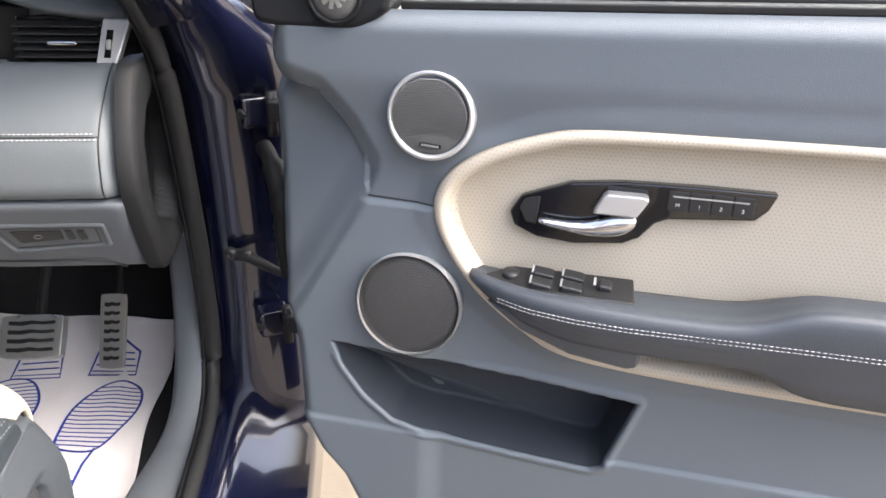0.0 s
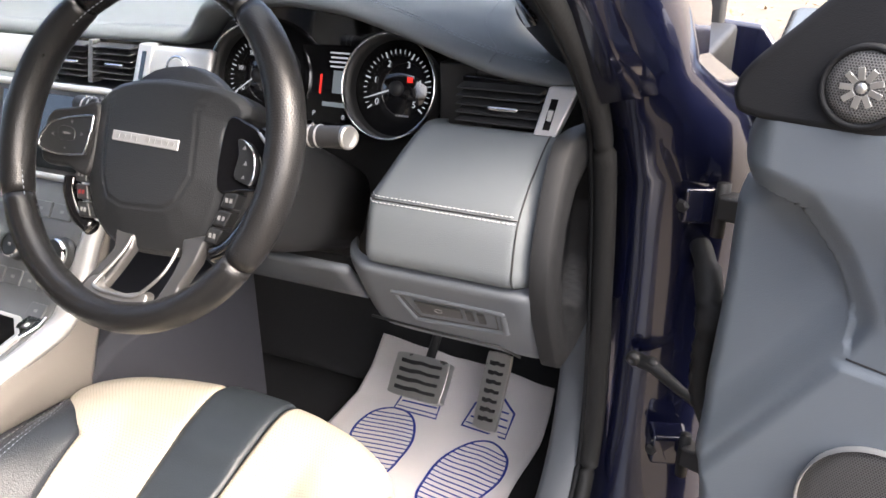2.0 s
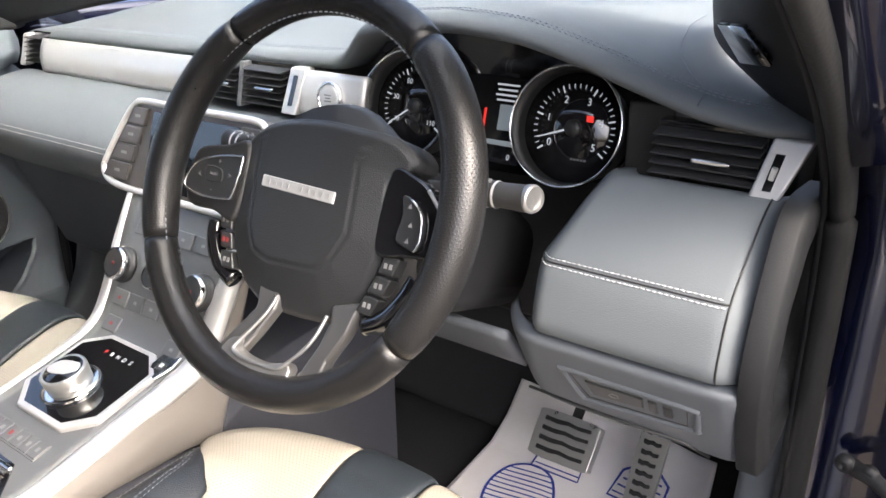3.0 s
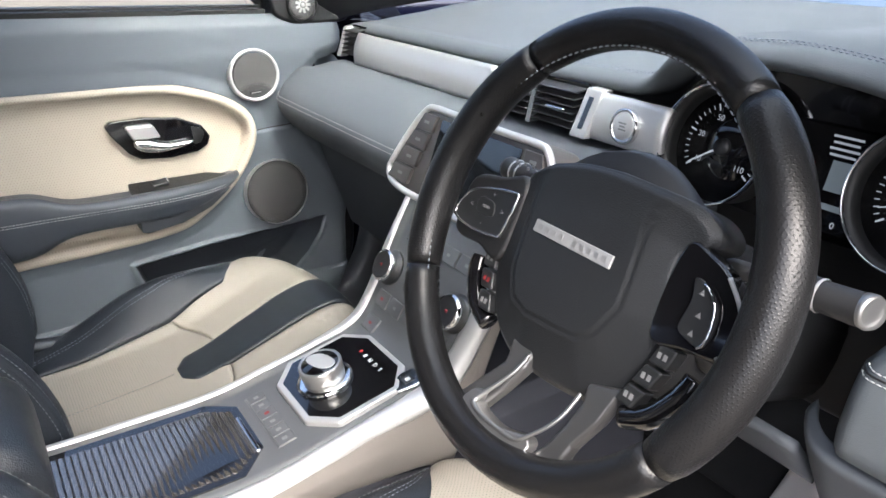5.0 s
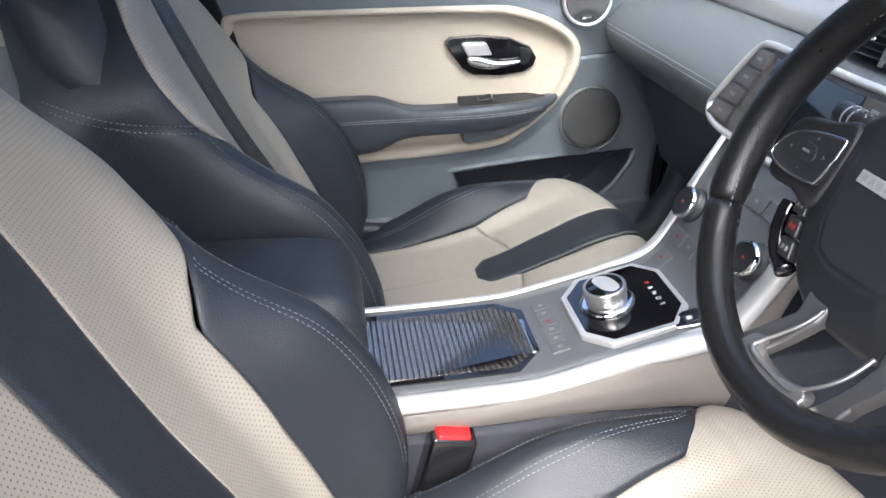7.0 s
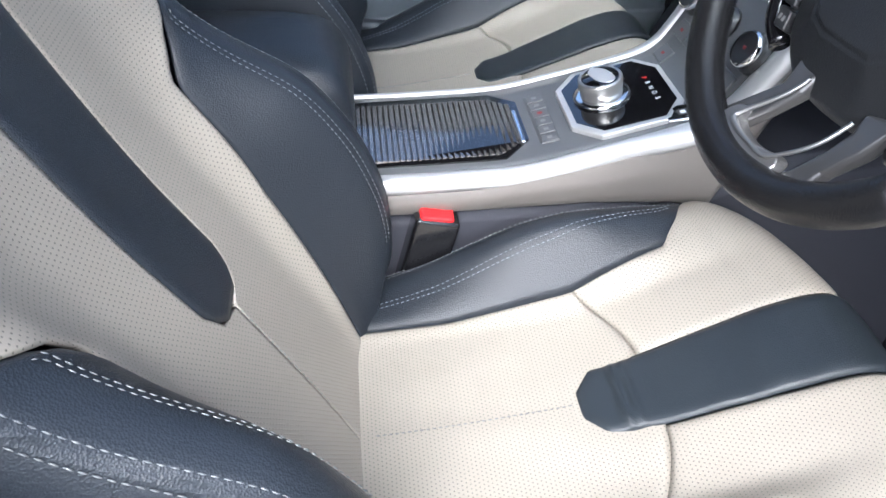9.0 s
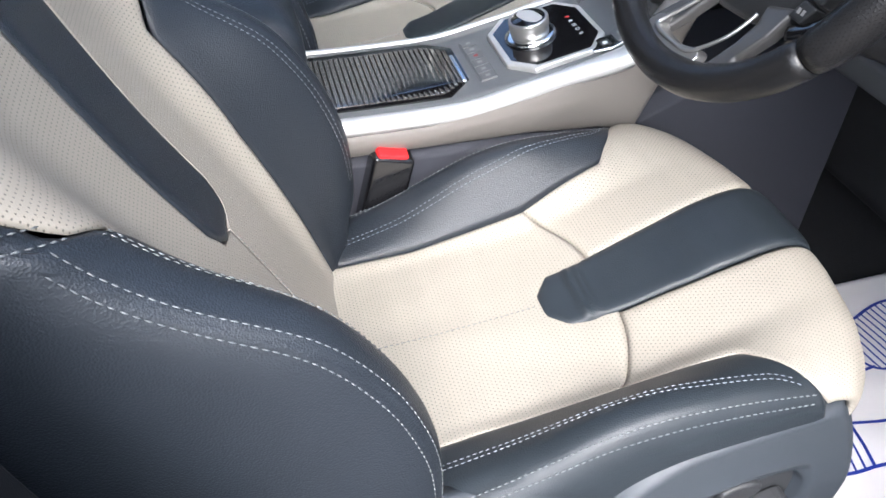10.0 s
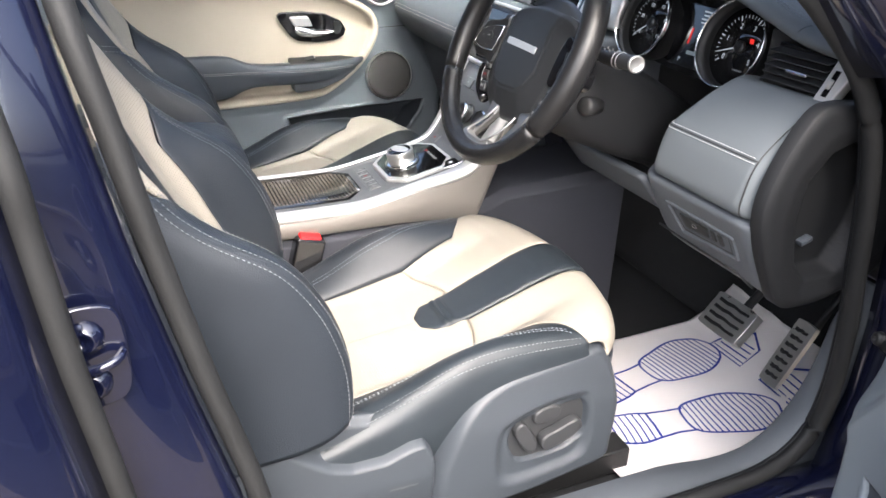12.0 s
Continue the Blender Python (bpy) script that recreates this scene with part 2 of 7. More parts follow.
def even(points, step):
    """Points at even distances along a line."""
    pts = [Vector(p) for p in points]
    out, left = [pts[0]], step
    for a, b in zip(pts, pts[1:]):
        d = (b - a).length
        while d >= left and d > 1e-9:
            a = a + (b - a) * (left / d)
            out.append(a)
            d = (b - a).length
            left = step
        left -= d
    return out


def prism(name, outline, to, depth, material, parent, label="", bevel=0.0, flip=False, **kw):
    """A plate: the outline (a, b) and its depth c laid into the car by to(a, b, c); c runs from 0 (seen) to -depth."""
    n = len(outline)
    vs = [to(a, b, 0) for a, b in outline] + [to(a, b, -depth) for a, b in outline]
    fs = [tuple(range(n)), tuple(reversed(range(n, 2 * n)))] + [(i, i + n, (i + 1) % n + n, (i + 1) % n) for i in range(n)]
    if flip:
        fs = [tuple(reversed(f)) for f in fs]
    kw.setdefault("smooth", False)
    return part(name, vs, fs, material, parent, label, bevel=bevel, **kw)


def block(name, centre, size, material, parent, label="", bevel=0.003, rot=(0, 0, 0), **kw):
    m = Euler([radians(a) for a in rot]).to_matrix()
    c = Vector(centre)
    vs = [c + m @ Vector((sx * size[0] / 2, sy * size[1] / 2, sz * size[2] / 2)) for sx in (-1, 1) for sy in (-1, 1) for sz in (-1, 1)]
    fs = [(0, 1, 3, 2), (4, 6, 7, 5), (0, 4, 5, 1), (2, 3, 7, 6), (0, 2, 6, 4), (1, 5, 7, 3)]
    kw.setdefault("smooth", False)
    return part(name, vs, fs, material, parent, label, bevel=bevel, **kw)


def turned(name, centre, axis, profile, material, parent, label="", n=40, squash=1.0, **kw):
    """A body of revolution: profile of (radius, height along the axis)."""
    a, b, w = frame_of(axis)
    c = Vector(centre)
    rings = [[c + a * (r * math.cos(2 * math.pi * i / n) * squash) + b * (r * math.sin(2 * math.pi * i / n)) + w * h for i in range(n)] for r, h in profile]
    uvs = [(r * math.cos(2 * math.pi * i / n), r * math.sin(2 * math.pi * i / n)) for r, h in profile for i in range(n)]
    return loft(name, rings, material, parent, label, uvs=uvs, **kw)


def writing(name, text, size, m, material, parent, depth=0.0003, label=""):
    """Raised letters with the built-in font at the pose m in car coordinates (letters run along its x, up along its y)."""
    cu = bpy.data.curves.new(name, "FONT")
    cu.body, cu.size, cu.align_x, cu.align_y, cu.extrude = text, size, "CENTER", "CENTER", depth
    tmp = bpy.data.objects.new(name, cu)
    me = bpy.data.meshes.new_from_object(tmp)
    vs = [m @ v.co for v in me.vertices]
    fs = [tuple(p.vertices) for p in me.polygons]
    bpy.data.objects.remove(tmp)
    root = parent if parent in INFO else parent.parent
    ob = part(name, [(-v[0], v[1], v[2]) if INFO[root][1] else v for v in vs], [tuple(reversed(f)) for f in fs] if INFO[root][1] else fs, material, parent, label, smooth=False)
    return ob


def on_plane(origin, normal, right):
    """The pose of a plane: x along right, z along normal."""
    z = Vector(normal).normalized()
    x = Vector(right) - z * Vector(right).dot(z)
    x.normalize()
    y = z.cross(x)
    m = Matrix((x, y, z)).transposed().to_4x4()
    m.translation = Vector(origin)
    return m


def stitches(name, curve, material, parent, length=0.0042, gap=0.0022, r=0.0006, lift=(0, 0, 0)):
    """A seam's row of short threads along a curve."""
    pts = even(curve, length + gap)
    vs, fs = [], []
    up = Vector(lift)
    for a, b in zip(pts, pts[1:]):
        w = (b - a).normalized()
        e1, e2, _ = frame_of(w)
        a, b = a + up, a + up + w * length
        k = len(vs)
        for p, q in ((a, 0.4), ((a + b) / 2, 1.0), (b, 0.4)):
            vs += [p + e1 * r * q, p + e2 * r * q, p - e1 * r * q, p - e2 * r * q]
        for j in (0, 4):
            for i in range(4):
                fs.append((k + j + i, k + j + (i + 1) % 4, k + j + 4 + (i + 1) % 4, k + j + 4 + i))
        fs.append((k + 3, k + 2, k + 1, k))
        fs.append((k + 8, k + 9, k + 10, k + 11))
    return part(name, vs, fs, material, parent, kind="stuff")


def smooth01(a, b, x):
    t = np.clip((x - a) / (b - a), 0, 1)
    return t * t * (3 - 2 * t)


def curve_at(points, x):
    """A value read off a smooth table of (x, value)."""
    xs = [p[0] for p in points]
    return float(np.interp(x, xs, [p[1] for p in points]))


def rounded(points, n=64):
    return [(p.x, p.y) for p in spline([(a, b, 0) for a, b in points], n, closed=True)]

# ---- setting: ground, floor and body shell ----
place = thing("ground", (0, 0, 0), "sandy gravel yard with scattered stones", "ground", kind="structure")


def ground_at(u, v):
    x, y = (u - 0.5) * 120, (v - 0.5) * 120
    return x, y, 0.02 * noise.noise((x * 0.7, y * 0.7, 0)) - 0.02


grid("gravel_sheet", ground_at, 60, 60, GRAVEL, place, kind="structure")
# fallen leaves and stones, thickest along the verge ahead of the open door
rng = random.Random(7)
litter = thing("leaf_litter", (0, 0, 0), "dry brown leaves and pale stones on sandy ground", "leaf litter", kind="stuff")
lv, lf, pv, pf = [], [], [], []
for k in range(2600):
    x, y = rng.uniform(-9.0, 12.0), rng.uniform(2.6, 16.0)
    if k % 3 == 0:
        x, y = rng.uniform(-9.0, -2.0), rng.uniform(-3.0, 9.0)
    c, r, a, h = Vector((x, y, 0.0)), rng.uniform(0.03, 0.08), rng.uniform(0, 6.28), rng.uniform(0.0, 0.05)
    if k % 4:
        d, e = Vector((math.cos(a), math.sin(a), rng.uniform(-0.3, 0.5))), Vector((-math.sin(a), math.cos(a), rng.uniform(-0.2, 0.4))) * 0.45
        i = len(lv)
        lv += [c - d * r + Vector((0, 0, h)), c + e * r + Vector((0, 0, h)), c + d * r + Vector((0, 0, h + 0.01)), c - e * r + Vector((0, 0, h)), c + Vector((0, 0, h + r * 0.2))]
        lf += [(i, i + 1, i + 4), (i + 1, i + 2, i + 4), (i + 2, i + 3, i + 4), (i + 3, i, i + 4)]
    else:
        i = len(pv)
        pv += [c + Vector((r * math.cos(a + q), r * 0.7 * math.sin(a + q), 0)) for q in (0, 1.2, 2.5, 3.7, 5.0)] + [c + Vector((0, 0, r * 0.6))]
        pf += [(i + q, i + (q + 1) % 5, i + 5) for q in range(5)]
part("leaves", lv, lf, LEAF, litter, "dry brown fallen leaves", smooth=False, kind="stuff")
part("stones", pv, pf, STONE, litter, "pale rounded stones", kind="stuff")

shell = thing("car_body", (0.0, 0.0, 0.0), "dark navy car body shell with painted door pillars and roof", "car body")
# floor pan and toe board in one folded sheet
FLOOR = [(-1.2, 0.30), (0.5, 0.295), (0.62, 0.33), (0.86, 0.56), (0.95, 0.95)]


def floor_at(u, v):
    p = spline([(0, a, b) for a, b in FLOOR], 40)
    q = p[int(round(v * 40))]
    return -0.70 + 1.38 * u, q.y, q.z


grid("carpet", floor_at, 20, 40, CARPET, shell, "dark charcoal looped carpet", thick=0.02)


def side_plate(name, outline, x, depth, material, parent, label="", bevel=0.004, **kw):
    """A plate in a lengthwise plane; outline of (y, z), its face at x towards the car's right."""
    return prism(name, outline, lambda a, b, c: (x + c, a, b), depth, material, parent, label, bevel=bevel, **kw)


for s in (1, -1):
    post = []
    for z, yf in ((0.22, 0.33), (0.40, 0.345), (0.55, 0.372), (0.66, 0.372), (0.80, 0.355), (0.92, 0.33), (1.0, 0.265), (1.06, 0.215), (1.11, 0.16), (1.17, 0.10), (1.24, 0.03)):
        k, dx = float(smooth01(0.97, 1.04, z)), -0.30 * max(0.0, z - 1.10)
        post.append([(s * (x + dx), y, z) for x, y in ((0.772, yf), (0.80, yf - 0.006), (0.875 - 0.04 * k, yf + 0.012), (0.925 - 0.075 * k, yf + 0.05), (0.925 - 0.075 * k, 0.60 - 0.2 * k), (0.76, 0.60 - 0.2 * k))][::s])
    loft("a_post", post, PAINT, shell, "navy painted hinge pillar")
    block("front_wing", (s * 0.945, 0.72, 0.67), (0.07, 0.58, 0.78), PAINT, shell, "navy painted front wing", bevel=0.02)
    # added block: stops windscreen light leaking past the dash into the footwell
    block("dash_light_block", (s * 0.70, 0.73, 0.85), (0.26, 0.50, 0.36), BLACK, shell, "black block added to keep light from the footwell", bevel=0.01)
    loft("pillar_skin", [[(s * x, y, z), (s * (x + 0.035), y + 0.004, z + 0.008), (s * (x + 0.072), y + 0.05, z + 0.01), (s * (x + 0.075), y + 0.16, z), (s * x, y + 0.30, z), (s * (x - 0.02), y + 0.08, z - 0.01)][::s] for x, y, z in ((0.774, 0.215, 1.03), (0.762, 0.15, 1.10), (0.745, 0.055, 1.20), (0.715, -0.07, 1.34), (0.675, -0.20, 1.45))], PAINT, shell, "navy painted windscreen pillar")
    loft("sill", [[(s * 0.76, y, 0.25), (s * 0.762, y, 0.405), (s * 0.79, y, 0.418), (s * 0.83, y, 0.405), (s * 0.86, y, 0.365), (s * 0.925, y, 0.345), (s * 0.935, y, 0.24)][::s] for y in (-1.3, -0.5, 0.0, 0.3, 0.5)], PAINT, shell, "navy painted sill")
    tube("roof_rail", spline([(s * 0.68, -0.16, 1.43), (s * 0.64, -0.30, 1.47), (s * 0.62, -0.7, 1.52), (s * 0.63, -1.4, 1.50)], 24), 0.04, PAINT, shell, "navy painted roof rail", n=12)
    # wide dark trim from the dash corner up the windscreen pillar
    low = spline([(s * 0.742, 0.285, 1.03), (s * 0.675, 0.34, 1.058), (s * 0.59, 0.46, 1.085), (s * 0.54, 0.60, 1.10)], 12)
    mid = spline([(s * 0.738, 0.172, 1.12), (s * 0.68, 0.22, 1.135), (s * 0.595, 0.40, 1.165), (s * 0.545, 0.52, 1.18)], 12)
    top = spline([(s * 0.68, -0.05, 1.30), (s * 0.66, 0.0, 1.31), (s * 0.59, 0.16, 1.33), (s * 0.56, 0.22, 1.335)], 12)
    end = spline([(s * 0.62, -0.28, 1.44), (s * 0.60, -0.25, 1.45), (s * 0.55, -0.12, 1.46), (s * 0.53, -0.08, 1.46)], 12)
    cols = [spline([low[i], mid[i], top[i], end[i]], 16) for i in range(13)]
    grid("a_pillar_trim", lambda u, v: tuple(cols[int(round(u * 12))][int(round(v * 16))]), 12, 16, BLACK_SOFT, shell, "dark grey windscreen pillar trim", thick=0.02, flip=s > 0)
    # rubber door seal round the opening
    seal = spline([(s * 0.70, -0.10, 1.36), (s * 0.735, 0.04, 1.20), (s * 0.755, 0.148, 1.11), (s * 0.765, 0.224, 1.035), (s * 0.768, 0.266, 0.97), (s * 0.768, 0.298, 0.88), (s * 0.768, 0.320, 0.77), (s * 0.768, 0.340, 0.66), (s * 0.768, 0.346, 0.54), (s * 0.768, 0.325, 0.465), (s * 0.770, 0.26, 0.424), (s * 0.772, 0.13, 0.416), (s * 0.772, -0.2, 0.416), (s * 0.772, -0.40, 0.42), (s * 0.772, -0.468, 0.47), (s * 0.772, -0.486, 0.56), (s * 0.772, -0.502, 0.66), (s * 0.772, -0.535, 0.80), (s * 0.770, -0.562, 0.93), (s * 0.764, -0.582, 1.04), (s * 0.752, -0.60, 1.13), (s * 0.70, -0.63, 1.32)], 150)
    tube("door_seal", seal, 0.011, RUBBER, shell, "black rubber door seal", n=10, ry=0.014)
    tube("seal_lip", [Vector((p.x - s * 0.014, p.y, p.z)) for p in seal], 0.005, BLACK_SOFT, shell, "soft grey seal lip", n=6)
    # moulded kick panel running into the sill trim
    path = spline([(0, 0.42, 0.70), (0, 0.385, 0.632), (0, 0.375, 0.58), (0, 0.35, 0.50), (0, 0.30, 0.44), (0, 0.22, 0.408), (0, 0.10, 0.402), (0, -0.45, 0.402), (0, -1.2, 0.402)], 70)
    rings = []
    for p, q in zip(path, path[1:] + [path[-1] + Vector((0, -0.01, 0))]):
        t = (q - p).normalized()
        n_ = Vector((0, -1, 0)) * abs(t.z) + Vector((0, 0, 1)) * abs(t.y)
        w0 = 0.706 - 0.03 * smooth01(0.30, 0.10, p.y)
        rings.append([Vector((s * x, p.y, p.z)) + n_ * d for x, d in ((w0 - 0.012, -0.11), (w0 - 0.004, -0.012), (w0 + 0.006, 0.0), (0.752, 0.002), (0.762, -0.008), (0.762, -0.11))][::s])
    loft("sill_trim", rings, VINYL_LOW, shell, "blue-grey plastic kick panel and sill trim")
# front pillar fittings on the driver's side
for z in (0.895, 0.545):
    hg = block("hinge_leaf", (0.868, 0.352, z), (0.05, 0.04, 0.045), PAINT, shell, "navy door hinge", bevel=0.006, rot=(0, 0, 20))
    tube("hinge_pin", [(0.893, 0.338, z - 0.035), (0.893, 0.338, z + 0.03)], 0.008, BLACK, hg, n=12)
    block("hinge_arm", (0.915, 0.33, z + 0.005), (0.05, 0.03, 0.03), BLACK, hg, bevel=0.005, rot=(0, 0, -15))
    turned("hinge_bolt", (0.852, 0.330, z), (-0.3, -1, 0), [(0.008, -0.005), (0.008, 0.004), (0.005, 0.006), (0.001, 0.006)], BLACK, hg, n=6, smooth=False)
tube("door_check", [(0.815, 0.352, 0.665), (0.84, 0.345, 0.662), (0.88, 0.325, 0.648), (0.93, 0.285, 0.645), (0.97, 0.26, 0.64)], [0.010, 0.009, 0.007, 0.006, 0.006], BLACK, shell, "black door check strap", n=8)
for x, z in ((0.812, 0.668), (0.836, 0.664)):
    turned("check_bolt", (x, 0.345, z), (-0.25, -1, 0), [(0.010, -0.006), (0.010, 0.002), (0.007, 0.006), (0.003, 0.006), (0.003, 0.003), (0.0005, 0.003)], BLACK, shell, "dark check strap bolt", n=20)
tube("cable_boot", spline([(0.865, 0.375, 0.845), (0.885, 0.345, 0.82), (0.90, 0.315, 0.77), (0.90, 0.31, 0.72), (0.905, 0.31, 0.66), (0.93, 0.30, 0.61)], 40), [0.013 + (0.004 if 0.2 < k / 40 < 0.5 else 0) + (0.0025 if (k % 2 and 22 < k < 34) else 0) for k in range(41)], RUBBER, shell, "ribbed black cable boot", n=12)
for z in (0.945, 0.975):
    block("pillar_clip", (0.872, 0.405, z), (0.03, 0.012, 0.006), CHROME if z < 0.95 else BLACK, shell, "small pillar clip", bevel=0.001)
# centre pillars
for s in (1, -1):
    rings = []
    for z, yf, x0 in ((0.25, -0.42, 0.80), (0.45, -0.468, 0.80), (0.56, -0.492, 0.80), (0.66, -0.508, 0.80), (0.80, -0.542, 0.80), (0.93, -0.570, 0.795), (1.04, -0.590, 0.785), (1.13, -0.606, 0.770), (1.32, -0.64, 0.715), (1.46, -0.66, 0.665)):
        rings.append([(s * (x0 - 0.035), yf - 0.006, z), (s * (x0 - 0.004), yf - 0.012, z), (s * (x0 + 0.004), yf - 0.026, z), (s * (x0 + 0.012), yf - 0.034, z), (s * (x0 + 0.022), yf - 0.06, z), (s * (x0 + 0.030), yf - 0.11, z), (s * (x0 + 0.050), yf - 0.17, z), (s * (x0 + 0.055), yf - 0.22, z), (s * (x0 - 0.06), yf - 0.22, z), (s * (x0 - 0.07), yf - 0.03, z)][::-s])
    loft("b_post", rings, PAINT, shell, "navy painted centre pillar", bevel=0.0)
    loft("b_post_trim", [[(s * 0.70, y, z), (s * 0.755, y + 0.012, z), (s * 0.755, y - 0.14, z), (s * 0.70, y - 0.16, z)][::-s] for y, z in ((-0.50, 0.42), (-0.54, 0.70), (-0.60, 1.0), (-0.63, 1.12), (-0.68, 1.44))], BLACK_SOFT, shell, "dark centre pillar trim", bevel=0.006)
strike = thing("door_striker", (0.826, -0.62, 0.875), "black door striker with two bolts on the navy pillar", "door striker")
prism("striker_plate", rounded([(-0.645, 0.835), (-0.60, 0.835), (-0.593, 0.875), (-0.60, 0.918), (-0.645, 0.918), (-0.652, 0.875)], 36), lambda a, b, c: (0.830 + 0.15 * (-0.6 - a) + c, a, b), 0.006, PAINT, strike, "dark striker plate", bevel=0.002)
for z in (0.897, 0.855):
    turned("striker_bolt", (0.835, -0.622, z), (1, -0.15, 0), [(0.014, -0.006), (0.014, 0.001), (0.011, 0.003), (0.010, 0.006), (0.006, 0.007), (0.005, 0.004), (0.0005, 0.004)], PAINT, strike, "dark round bolt", n=28)
tube("striker_loop", spline([(0.832, -0.596, 0.880), (0.842, -0.602, 0.878), (0.845, -0.615, 0.875), (0.842, -0.63, 0.873), (0.832, -0.640, 0.872)], 16), 0.004, PAINT, strike, "dark striker loop", n=10)
latch = thing("sill_catch", (0.83, -0.50, 0.50), "small dark metal cover plate low on the pillar", "cover plate")
block("catch_plate", (0.825, -0.515, 0.585), (0.01, 0.06, 0.05), BLACK, latch, bevel=0.004, rot=(0, 0, -12))
turned("catch_bolt", (0.832, -0.50, 0.592), (1, 0.2, 0), [(0.006, -0.003), (0.006, 0.003), (0.0005, 0.004)], ALU, latch, n=12)
# rear doors
for s in (1, -1):
    rd = thing("rear_door", (s * 0.88, -0.7, 0.35), "closed navy rear door with a rubber edge seal", "car door", group="rear doors", mirror=s < 0)
    loft("rear_door_shell", [[(0.87, yf, z), (0.925 - 0.10 * max(0, z - 0.85), yf - 0.02, z), (0.94 - 0.12 * max(0, z - 0.85), yf - 0.10, z), (0.94 - 0.12 * max(0, z - 0.85), -1.5, z), (0.80, -1.5, z), (0.80, yf - 0.1, z)] for z, yf in ((0.30, -0.575), (0.60, -0.60), (0.764, -0.618), (0.90, -0.634), (1.0, -0.642), (1.09, -0.65))], PAINT, rd, "navy painted rear door shell")
    tube("edge_seal", spline([(0.873, -0.575, 0.30), (0.873, -0.598, 0.60), (0.873, -0.614, 0.764), (0.873, -0.630, 0.90), (0.872, -0.638, 1.0), (0.868, -0.645, 1.08), (0.80, -0.69, 1.30), (0.72, -0.73, 1.46)], 40), 0.010, RUBBER, rd, "dark grey rubber edge seal", n=8)
    grid("rear_trim", lambda u, v: (0.70 + 0.03 * v ** 4, -0.72 - 0.75 * u, 0.42 + 0.66 * v), 20, 20, VINYL, rd, "blue-grey rear door trim", thick=0.02, flip=True)
    ins = rounded([(-0.80, 0.84), (-0.82, 0.90), (-0.90, 0.945), (-1.1, 0.955), (-1.35, 0.955), (-1.38, 0.80), (-1.35, 0.66), (-1.0, 0.66), (-0.86, 0.72)], 40)
    prism("rear_insert", ins, lambda a, b, c: (0.690 - c, a, b), 0.02, CREAM, rd, "cream leather insert", bevel=0.006, flip=True)
    turned("speaker_ring", (0.695, -0.80, 0.96), (-1, 0, 0.1), [(0.052, -0.01), (0.052, 0.004), (0.047, 0.006), (0.045, 0.0)], SILVER, rd, "round speaker in a satin ring", n=48)
    turned("speaker_grille", (0.695, -0.80, 0.96), (-1, 0, 0.1), [(0.046, -0.008), (0.045, 0.002), (0.02, 0.004), (0.001, 0.004)], GRILLE_DARK, rd, n=48)
    g = prism("rear_glass", [(-0.72, 1.08), (-1.5, 1.10), (-1.5, 1.42), (-0.76, 1.46)], lambda a, b, c: (0.79 - 0.30 * (b - 1.07) + c, a, b), 0.004, GLASS, rd, "clear rear window")
    g.visible_shadow = False


def roof_at(u, v):
    x = -0.66 + 1.32 * u
    y = -1.6 + 1.40 * v
    return x, y, 1.56 - 0.10 * (abs(u - 0.5) * 2) ** 3 - 0.05 * v ** 4


grid("headliner", lambda u, v: (roof_at(u, v)[0], roof_at(u, v)[1], roof_at(u, v)[2] - 0.04), 16, 16, HEADLINER, shell, "dark grey headliner", thick=0.01)
grid("roof_skin", roof_at, 16, 16, PAINT, shell, "navy painted roof", thick=0.008)
for x in (-0.82, 0.82):
    for y in (-1.45, 1.40):
        turned("tyre", (x, y, 0.34), (1 if x > 0 else -1, 0, 0), [(0.20, -0.11), (0.33, -0.11), (0.355, -0.08), (0.36, 0.0), (0.355, 0.08), (0.33, 0.11), (0.20, 0.11)], RUBBER, shell, "black tyre", n=40)
wind = grid("windscreen", lambda u, v: (-0.70 + 1.40 * u + (0.5 - u) * 0.22 * v, 0.98 - 1.16 * v - 0.10 * (2 * u - 1) ** 2 * (1 - v), 1.10 + 0.38 * v), 12, 8, SCREEN_GLASS, shell, "faintly tinted windscreen", thick=0.005)
loft("bonnet", [[(-w, y, 0.42), (-w, y, z - 0.10), (-w + 0.06, y, z - 0.02), (-w * 0.5, y, z + 0.02), (0, y, z + 0.03), (w * 0.5, y, z + 0.02), (w - 0.06, y, z - 0.02), (w, y, z - 0.10), (w, y, 0.42)] for y, z, w in ((1.06, 1.04, 0.93), (1.4, 1.01, 0.93), (1.8, 0.95, 0.90), (2.05, 0.86, 0.80), (2.12, 0.70, 0.74))], PAINT, shell, "navy painted bonnet and nose", bevel=0.01)
loft("tail", [[(-0.90, y, 0.40), (-0.92, y, 0.95), (-0.66, y, z), (0.66, y, z), (0.92, y, 0.95), (0.90, y, 0.40)] for y, z in ((-1.66, 1.50), (-1.95, 1.42), (-2.15, 1.20))], PAINT, shell, "navy painted tail", bevel=0.02)
# unseen bulkhead, added to keep daylight out of the footwell
block("front_bulkhead", (0, 1.03, 0.70), (1.6, 0.04, 0.80), BLACK, shell, "black front bulkhead added to block light", bevel=0.01)
block("rear_bulkhead", (0, -1.62, 0.75), (1.5, 0.06, 0.9), FELT, shell, "dark load space wall", bevel=0.01)

# ---- doors ----
HINGE = (0.922, 0.392, 0.0)


